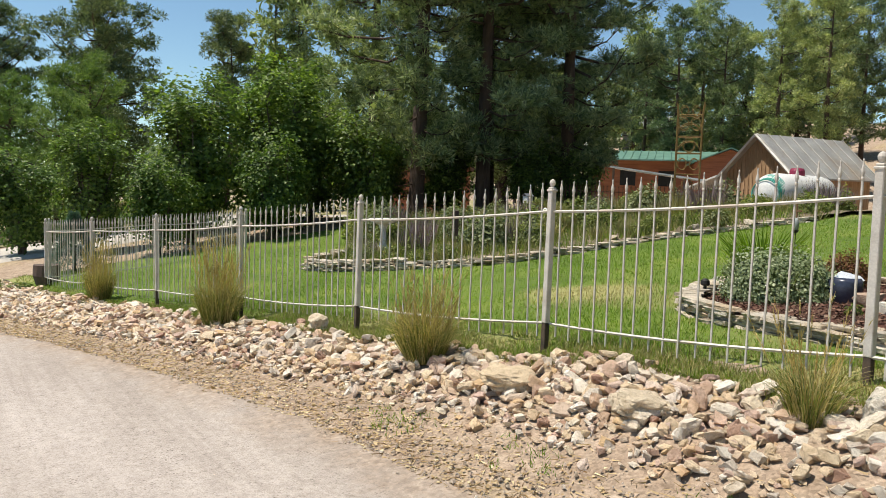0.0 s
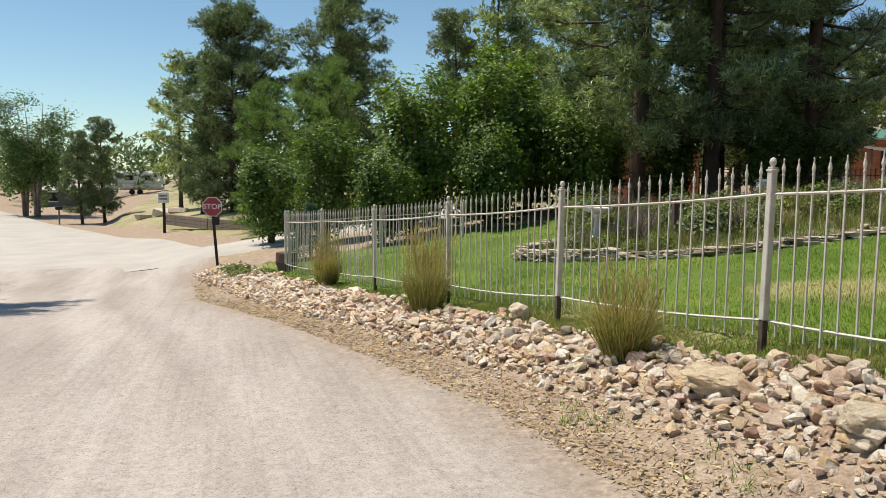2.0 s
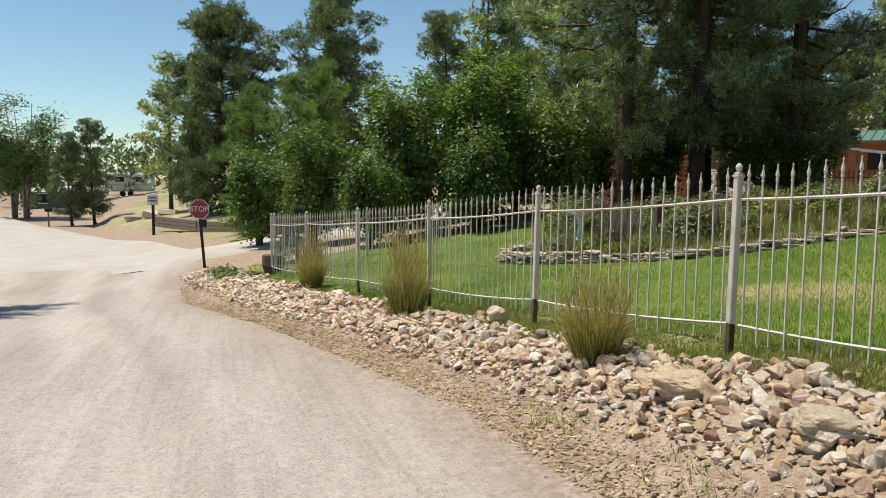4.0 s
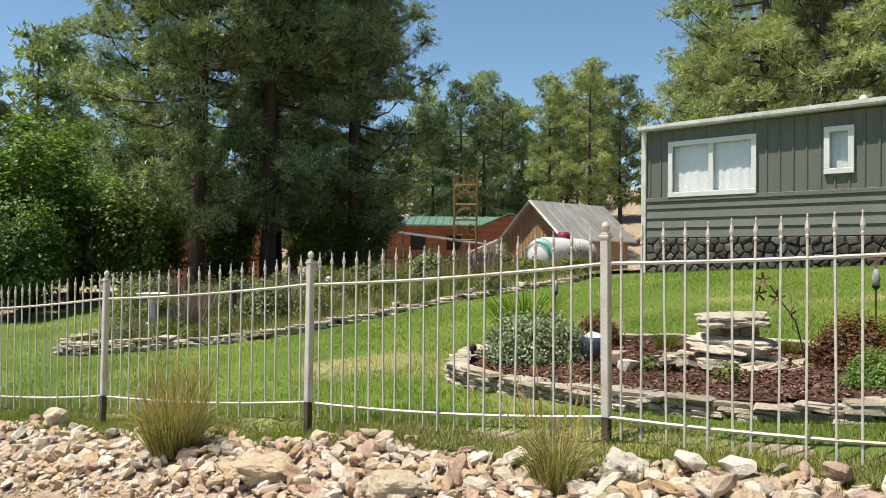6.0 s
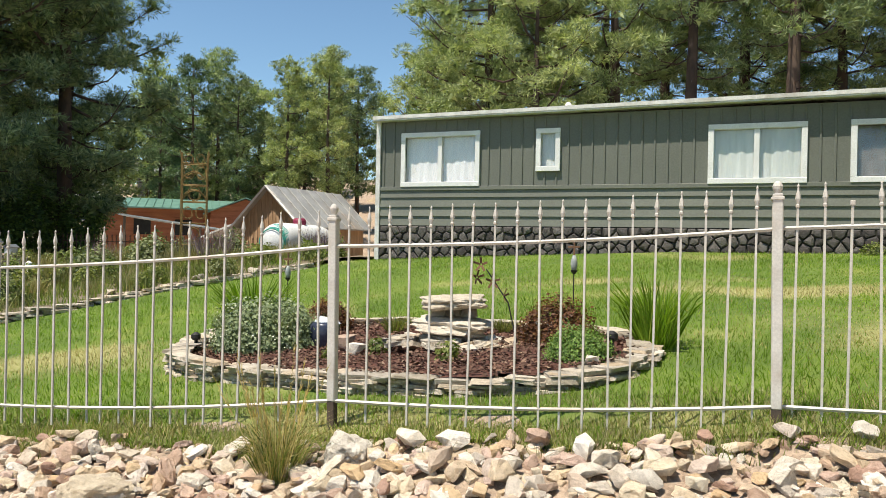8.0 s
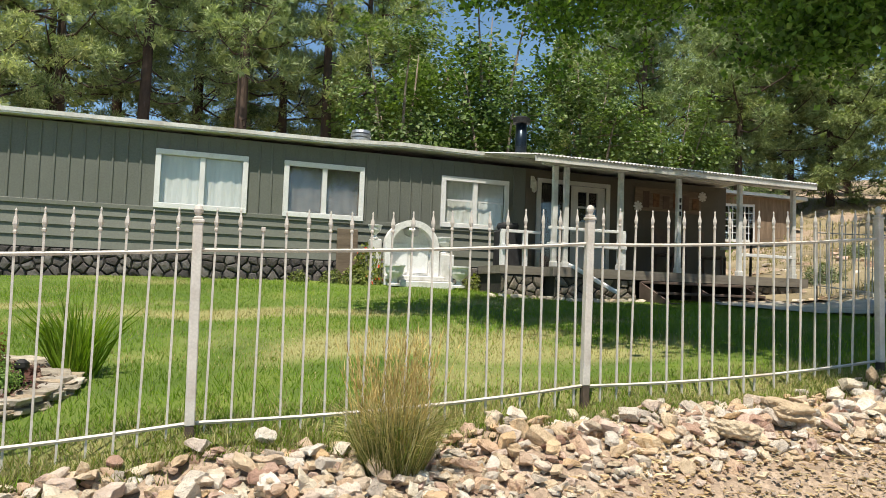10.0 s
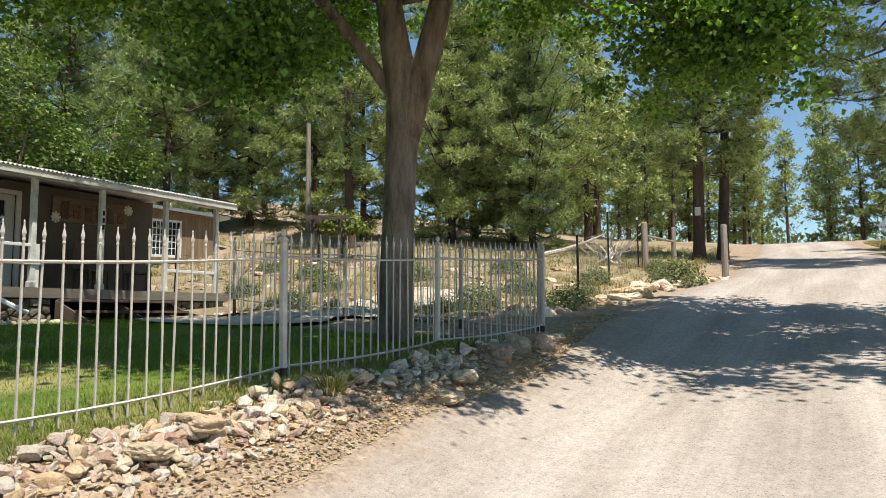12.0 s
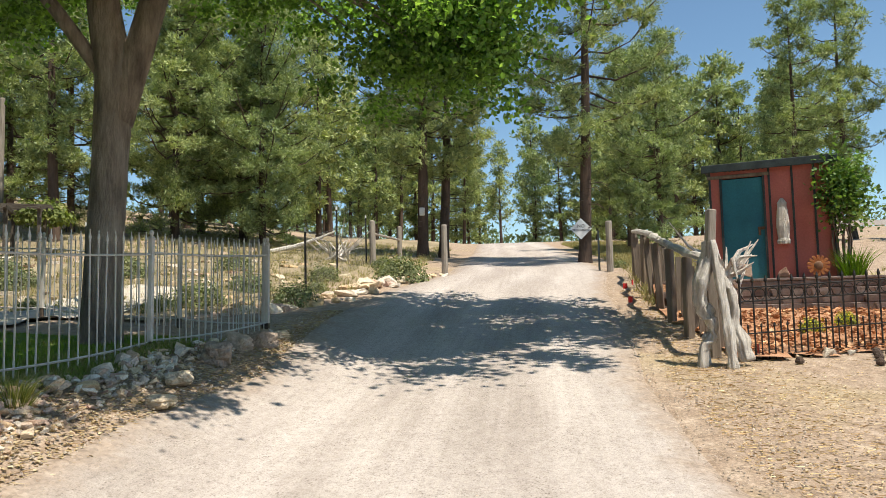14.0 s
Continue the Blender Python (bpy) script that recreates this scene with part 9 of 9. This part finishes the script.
def gable_roof(bm, w, l, eave, peak, over, thick=0.06):
    """Two sloping slabs with the ridge along y."""
    for s in (-1, 1):
        ex = s * (w / 2 + over)
        ez = eave - over * (peak - eave) / (w / 2)
        vs = [bm.verts.new(p) for p in ((0, -over, peak), (0, l + over, peak), (ex, l + over, ez), (ex, -over, ez), (0, -over, peak + thick), (0, l + over, peak + thick), (ex, l + over, ez + thick), (ex, -over, ez + thick))]
        for q in ((0, 1, 2, 3), (7, 6, 5, 4), (0, 3, 7, 4), (3, 2, 6, 7), (2, 1, 5, 6)):
            bm.faces.new([vs[i] for i in q])


def gable_wall(bm, w, y, t, z0, eave, peak):
    pts = [(-w / 2, z0), (w / 2, z0), (w / 2, eave), (0, peak), (-w / 2, eave)]
    a, b = [bm.verts.new((x, y, z)) for x, z in pts], [bm.verts.new((x, y + t, z)) for x, z in pts]
    bm.faces.new(a)
    bm.faces.new(b[::-1])
    for i in range(5):
        bm.faces.new([a[i], b[i], b[(i + 1) % 5], a[(i + 1) % 5]])


bx, by = -17.7, 27.1
bz = float(height(bx, by)) - 0.1
barn = thing("barn", "small wooden barn with a tin gable roof", "barn", (bx, by, bz), -8)
bw, bl, be, bp = 3.2, 4.6, 2.1, 3.55
bm = bmesh.new()
gable_wall(bm, bw, 0, 0.08, 0, be, bp)
part("front_wall", bm, M["barn_wood"], barn, "orange-brown board gable")
bm = bmesh.new()
gable_wall(bm, bw, bl - 0.08, 0.08, 0, be, bp)
part("back_wall", bm, M["barn_wood"], barn)
part("side_wall", boxes((-bw / 2, -bw / 2 + 0.08, 0.082, bl - 0.082, 0, be), (bw / 2 - 0.08, bw / 2, 0.082, bl - 0.082, 0, be)), M["barn_wood"], barn)
for x in np.arange(-bw / 2 + 0.1, bw / 2, 0.2):
    part("batten", boxes((x, x + 0.03, -0.02, -0.001, 0, be + (bp - be) * (1 - abs(x + 0.015) / (bw / 2)) - 0.05)), M["barn_wood"], barn)
bm = bmesh.new()
gable_roof(bm, bw, bl, be, bp, 0.3)
part("roof", bm, M["tin"], barn, "dull tin roof")
for i in range(9):
    y = -0.25 + i * (bl + 0.5) / 8
    dx, dz = bw / 2 + 0.28, (bp - be) / (bw / 2) * (bw / 2 + 0.28)
    part("roof_seam", tube([(0.02, y, bp + 0.075), (dx, y, bp + 0.075 - dz)], 0.02, 4), M["tin"], barn)
part("barge_board", tube([(0, -0.32, bp + 0.02), (-(bw / 2 + 0.3), -0.32, bp + 0.02 - (bp - be) / (bw / 2) * (bw / 2 + 0.3))], 0.06, 4), M["white_old"], barn)
part("barge_board", tube([(0, -0.32, bp + 0.02), ((bw / 2 + 0.3), -0.32, bp + 0.02 - (bp - be) / (bw / 2) * (bw / 2 + 0.3))], 0.06, 4), M["white_old"], barn)
bm = bmesh.new()
vs = [bm.verts.new(p) for p in ((-bw / 2 - 0.3, -0.3, be - 0.2), (-bw / 2 - 2.1, -0.3, be - 0.75), (-bw / 2 - 2.1, 3.5, be - 0.75), (-bw / 2 - 0.3, 3.5, be - 0.2), (-bw / 2 - 0.3, -0.3, be - 0.12), (-bw / 2 - 2.1, -0.3, be - 0.67), (-bw / 2 - 2.1, 3.5, be - 0.67), (-bw / 2 - 0.3, 3.5, be - 0.12))]
for q in ((0, 1, 2, 3), (7, 6, 5, 4), (0, 4, 5, 1), (1, 5, 6, 2)):
    bm.faces.new([vs[i] for i in q])
part("lean_to_roof", bm, M["white_old"], barn)
for x in (-bw / 2 - 0.4, -bw / 2 - 1.9):
    part("lean_to_post", boxes((x - 0.06, x + 0.06, -0.25, -0.13, 0, be - 0.3 - (0.45 if x < -3 else 0))), M["white_old"], barn)

tk = thing("propane_tank", "white propane tank with a green hose coiled on it", "tank", (-10.5, 17.7, float(height(-10.5, 17.7)) - 0.08), 94)
prof = [(0.02, -1.5), (0.22, -1.47), (0.38, -1.38), (0.46, -1.22), (0.49, -1.0), (0.49, 1.0), (0.46, 1.22), (0.38, 1.38), (0.22, 1.47), (0.02, 1.5)]
v, f = lathe(prof, 24)
part("tank", ([(z, y, x + 0.72) for x, y, z in v], f), M["tank"], tk, smooth=True)
for x in (-0.8, 0.8):
    part("saddle", boxes((x - 0.08, x + 0.08, -0.35, 0.35, 0, 0.3), bevel=0.02), M["block"], tk)
part("dome", lathe([(0.18, 1.18), (0.18, 1.3), (0.15, 1.36), (0.02, 1.38)], 14), M["maroon"], tk, "maroon valve dome")
for k in range(7):
    part("hose_loop", tube([(-1.25 - 0.035 * k + 0.02 * math.sin(t * 2), (0.42 - 0.012 * k) * math.cos(t), 0.72 + (0.44 - 0.02 * k) * math.sin(t)) for t in np.linspace(0, 2 * math.pi, 25)], 0.014, 5), M["hose"], tk)
for i, (x, y) in enumerate([(-9.3, 16.6), (-8.9, 16.9)]):
    pt = thing("potted_plant", "green plant in a pale pot beside the tank", "plant", (x, y, float(height(x, y))), i * 40, "potted plants")
    part("pot", lathe([(0.12, 0), (0.16, 0.26), (0.18, 0.28), (0.15, 0.28)], 12), M["white_old"], pt)
    part("leafage", bush_mesh(110 + i, 0.2, 0.5, 260, 0.07), M["leaf_garden"], pt).matrix_basis = pose(0, 0, 0.25)
for i, (x, y) in enumerate([(-11.4, 15.6), (-7.6, 13.6), (-9.0, 13.4)]):
    plant("iris_clump", "green sword-leaved clump near the tank", "iris clumps", (x, y, float(height(x, y))), i * 70, 0.7, ("foliage", LILY, M["grass"]))

gx_, gy_ = -28.3, 35.6
gz_ = float(height(gx_, gy_)) + 0.85
gh = thing("log_house", "low red-brown log house with a green metal roof", "house", (gx_, gy_, gz_), 39)
part("wall", boxes((-5, 4.6, 0, 0.2, -1.6, 2.6), (-5, -4.8, 0.2, 6, -1.6, 2.6), (4.4, 4.6, 0.2, 6, -1.6, 2.6)), M["log_red"], gh)
bm = bmesh.new()
for s, y0, z0, y1, z1 in ((0, -0.8, 2.5, 3, 3.2), (1, 6.8, 2.5, 3, 3.2)):
    vs = [bm.verts.new(p) for p in ((-5.6, y0, z0), (5.2, y0, z0), (5.2, y1, z1), (-5.6, y1, z1), (-5.6, y0, z0 + 0.08), (5.2, y0, z0 + 0.08), (5.2, y1, z1 + 0.08), (-5.6, y1, z1 + 0.08))]
    for q in ((0, 1, 2, 3), (4, 5, 6, 7), (0, 1, 5, 4), (0, 3, 7, 4), (1, 2, 6, 5)):
        bm.faces.new([vs[i] for i in q])
bmesh.ops.recalc_face_normals(bm, faces=bm.faces)
part("roof", bm, M["green_roof"], gh, "green standing-seam roof")
for x in np.arange(-5.5, 5.3, 0.45):
    part("roof_seam", tube([(x, -0.8, 2.61), (x, 3, 3.31)], 0.025, 4), M["green_roof"], gh)
cross = bmesh.new()
gable_wall(cross, 3.8, -1.6, 0.15, -1.6, 2.4, 3.15)
ob = part("gable_wall", cross, M["log_red"], gh)
ob.matrix_basis = pose(2.6, 0, 0)
bm = bmesh.new()
gable_roof(bm, 3.8, 4.2, 2.4, 3.2, 0.4)
ob = part("gable_roof", bm, M["green_roof"], gh)
ob.matrix_basis = pose(2.6, -1.6, 0)
for x in (-3.4, -1.2, 2.2):
    # flat box in the room-shade colour, no room behind it
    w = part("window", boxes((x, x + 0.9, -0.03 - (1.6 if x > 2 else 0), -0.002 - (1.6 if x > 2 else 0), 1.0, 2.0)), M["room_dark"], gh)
    part("window_frame", boxes((x - 0.08, x + 0.98, -0.05 - (1.6 if x > 2 else 0), -0.031 - (1.6 if x > 2 else 0), 1.95, 2.05), (x - 0.08, x + 0.98, -0.05 - (1.6 if x > 2 else 0), -0.031 - (1.6 if x > 2 else 0), 0.95, 1.05)), M["log_red"], w)
car = thing("carport", "low carport with a pale corrugated sheet roof", "carport", (-23.5, 30.0, float(height(-23.5, 30.0))), 36)
bm = bmesh.new()
box(bm, -3.6, 3.6, -1.5, 1.5, -0.04, 0.04, 0, Matrix.Translation((0, 0, 2.05)) @ Matrix.Rotation(0.13, 4, "Y"))
part("roof", bm, M["blue_tarp"], car)
for x in (-3.3, 0, 3.3):
    part("post", boxes((x - 0.05, x + 0.05, -1.4, -1.3, 0, 2.0 - 0.13 * x)), M["post_wood"], car)
part("clutter", boxes((-2.8, -0.6, -0.8, 0.8, 0, 0.9), (0.2, 2.2, -0.6, 0.9, 0, 0.7), bevel=0.1), M["step_wood"], car)
rs = thing("red_cottage", "glimpse of a small red cottage behind the trees", "house", on(-31, 20), 60)
part("wall", boxes((-2, 2, 0, 3, -0.5, 2.4)), M["log_red"], rs)
bm = bmesh.new()
gable_roof(bm, 4, 3, 2.4, 3.5, 0.3)
part("roof", bm, M["step_wood"], rs)


def far_house(x, y, turn, w, d, h, peak, wall, roof, label, wins):
    t = thing("far_house", label, "house", (x, y, float(land(np.float64(x), np.float64(y))) - 0.3), turn)
    part("wall", boxes((-w / 2, w / 2, 0, d, -1, h)), wall, t)
    bm = bmesh.new()
    vs = [bm.verts.new(p) for p in ((-w / 2 - 0.4, -0.5, h - 0.1), (w / 2 + 0.4, -0.5, h - 0.1), (w / 2 + 0.4, d / 2, peak), (-w / 2 - 0.4, d / 2, peak), (w / 2 + 0.4, d + 0.5, h - 0.1), (-w / 2 - 0.4, d + 0.5, h - 0.1))]
    for q in ((0, 1, 2, 3), (3, 2, 4, 5), (0, 3, 5), (1, 4, 2), (0, 5, 4, 1)):
        bm.faces.new([vs[i] for i in q])
    part("roof", bm, roof, t)
    for x0, z0 in wins:
        wdw = part("window", boxes((x0, x0 + 0.9, -0.03, -0.002, z0, z0 + 1.1)), M["room_dark"], t)
        part("window_frame", boxes((x0 - 0.08, x0 + 0.98, -0.05, -0.031, z0 + 1.05, z0 + 1.18), (x0 - 0.08, x0 + 0.98, -0.05, -0.031, z0 - 0.1, z0 + 0.05)), M["white"], wdw)


far_house(-46, 55, 40, 7, 6, 4.4, 5.6, M["siding_low"], M["tin"], "pale house on the wooded hill", [(-2.6, 0.8), (-0.4, 0.8), (1.8, 0.8), (-2.6, 2.8), (-0.4, 2.8), (1.8, 2.8)])
far_house(-56, 52, 44, 5, 5, 3.0, 4.6, M["white_old"], M["white"], "white-roofed house among the pines", [(-1.6, 1.2), (0.6, 1.2)])
far_house(-96, -16.5, 95, 8, 6, 2.4, 3.6, M["siding_low"], M["tin"], "low grey house beyond the street", [(-2.6, 1.0), (0.2, 1.0), (2.4, 1.0)])

# ---------------------------------------------------------------- the street corner
ss = thing("stop_sign", "faded red octagonal stop sign on a black post", "sign", on(-20.7, 0.15), 76)
part("post", boxes((-0.035, 0.035, -0.02, 0.02, -0.2, 1.35), bevel=0.004), M["black_iron"], ss).matrix_basis = pose(0, 0, 0, 0, -4, 0)
R8 = 0.255 / math.cos(math.pi / 8)
for rr, y0, y1, mat, nm in ((R8, 0.0, 0.006, M["sign_white"], "rim"), (R8 * 0.93, -0.004, -0.001, M["sign_red"], "face")):
    pts = [(rr * math.cos(math.pi / 8 + k * math.pi / 4), rr * math.sin(math.pi / 8 + k * math.pi / 4)) for k in range(8)]
    bm = bmesh.new()
    aa, bb = [bm.verts.new((x, y0 - 0.03, z + 1.58)) for x, z in pts], [bm.verts.new((x, y1 - 0.03, z + 1.58)) for x, z in pts]
    bm.faces.new(aa)
    bm.faces.new(bb[::-1])
    for k in range(8):
        bm.faces.new([aa[k], bb[k], bb[(k + 1) % 8], aa[(k + 1) % 8]])
    ob = part(nm, bm, mat, ss)
    ob.matrix_basis = pose(-0.1, 0, 0)
lettering("STOP", 0.2, M["sign_white"], ss, pose(-0.1, -0.037, 1.58, 90, 0, 0))
part("small_box", boxes((-0.09, 0.07, -0.05, 0.04, 1.1, 1.3), bevel=0.01), M["black_iron"], ss)
sp = thing("street_sign_post", "small white sign on a dark post", "sign", on(-38, -2.4), 82)
part("post", boxes((-0.06, 0.06, -0.06, 0.06, -0.2, 1.6), bevel=0.01), M["black_iron"], sp)
part("plate", boxes((-0.25, 0.25, -0.09, -0.065, 1.45, 1.95), bevel=0.01), M["white_old"], sp)
part("bar", boxes((-0.18, 0.18, -0.095, -0.0905, 1.6, 1.68), (-0.18, 0.18, -0.095, -0.0905, 1.75, 1.83)), M["siding"], sp)
tw = thing("timber_wall", "low dark timber retaining wall beyond the street", "wall", kind="structure")
for i in range(3):
    for (x0, y0), (x1, y1) in (((-39.5, -2.4), (-35.5, -0.3)), ((-35.45, -0.28), (-31.6, 2.1))):
        l = math.dist((x0, y0), (x1, y1))
        part("timber", boxes((0, l - 0.02, -0.09, 0.09, 0.0, 0.17), bevel=0.015), M["post_wood"], tw).matrix_basis = pose(x0, y0, float(height(-35, 0)) + 0.02 + 0.175 * i, 0, 0, math.degrees(math.atan2(y1 - y0, x1 - x0)))
for i, (x, y, s) in enumerate([(-52, -3.6, 1.2), (-53, -2.6, 0.9), (-51.5, -4.6, 0.7)]):
    b = thing("boulder", "pale boulder on the dry slope", "rock", on(x, y), i * 60, "slope boulders")
    part("boulder", rock_mesh(480 + i, 0.6, "boulder", M["flagstone"], 22), None, b).matrix_basis = Matrix.LocRotScale((0, 0, s * 0.2), None, (s * 1.8, s, s))
rv = thing("camper_trailer", "white travel trailer parked under the trees", "trailer", on(-100, -10.0, 0.0), 10)
part("body", boxes((-1.2, 1.2, -3.2, 3.2, 0.6, 2.9), bevel=0.2), M["tank"], rv)
part("stripe", boxes((1.2, 1.215, -2.6, 2.4, 1.35, 1.5)), M["blue_tarp"], rv)
part("window", boxes((1.2, 1.22, -1.4, -0.4, 1.8, 2.4)), M["room_dark"], rv)
part("window", boxes((1.2, 1.22, 0.9, 1.7, 1.8, 2.4)), M["room_dark"], rv)
for y in (-0.6, 0.3):
    v, f = lathe([(0.2, -0.1), (0.34, -0.09), (0.34, 0.09), (0.2, 0.1)], 14)
    part("wheel", ([(p[2] + 1.1, p[0] + y, p[1] + 0.34) for p in v], f), M["black_iron"], rv)
sprc = thing("blue_spruce", "small dark blue-green spruce at the fence corner", "tree", on(-18.6, 2.4), 0)
part("trunk", lathe([(0.05, -0.1), (0.04, 0.4), (0.01, 1.3)], 6), M["bark"], sprc)
sr = np.random.default_rng(120)
k = sr.uniform(0, 1, 4200)
a = sr.uniform(0, 6.28, 4200)
rad = 0.55 * (1 - k) * np.sqrt(sr.uniform(0.3, 1, 4200)) + 0.03
b0 = np.stack([np.cos(a) * rad, np.sin(a) * rad, 0.1 + 1.25 * k], -1)
M["needle_blue"] = foliage("blue_spruce_needles", (0.03, 0.07, 0.065), (0.1, 0.18, 0.16), 0.15, 0.5, 2.0)
part("crown", spikes(b0, unit(np.stack([np.cos(a), np.sin(a), 0.3 + 0 * a], -1) + 0.5 * sr.normal(size=(4200, 3))), 0.11, 0.02, sr), M["needle_blue"], sprc)
pl = thing("planter", "dark barrel planter at the fence corner", "planter", on(-17.2, 1.7))
part("barrel", lathe([(0.2, 0), (0.26, 0.2), (0.25, 0.42), (0.22, 0.42)], 14), M["step_wood"], pl)
for i, (x, y, s) in enumerate([(-17.3, 0.75, 0.75), (-18.1, 0.7, 0.8), (-18.9, 0.55, 0.7), (-17.0, 1.2, 0.6)]):
    plant("juniper", "low spreading green juniper at the corner", "junipers", on(x, y), i * 80, (s * 1.4, s * 1.2, s * 0.5), ("leafage", GREEN[0], M["leaf_garden"]), ("stemwork", GREEN[1], M["bark_dark"]), cat="bush")
mb_ = thing("mailbox", "dark mailbox on a short post", "mailbox", on(-60, -11.2), 20)
part("post", boxes((-0.05, 0.05, -0.05, 0.05, -0.1, 1.1)), M["post_wood"], mb_)
part("box", boxes((-0.12, 0.12, -0.25, 0.25, 1.1, 1.4), bevel=0.06), M["black_iron"], mb_)
for k, x, y, s, turn in [(0, -72, -15.2, 1.35, 30), (1, -74, -16.6, 1.4, 130), (1, -66, -22.5, 1.0, 200), (1, -20.8, -8.4, 0.95, 60)]:
    tree_thing("street_tree", "leafy green tree beside the street", "street trees", *ASPEN[k], M["bark_grey"], M["leaf_aspen"], put(x, y), turn, s)
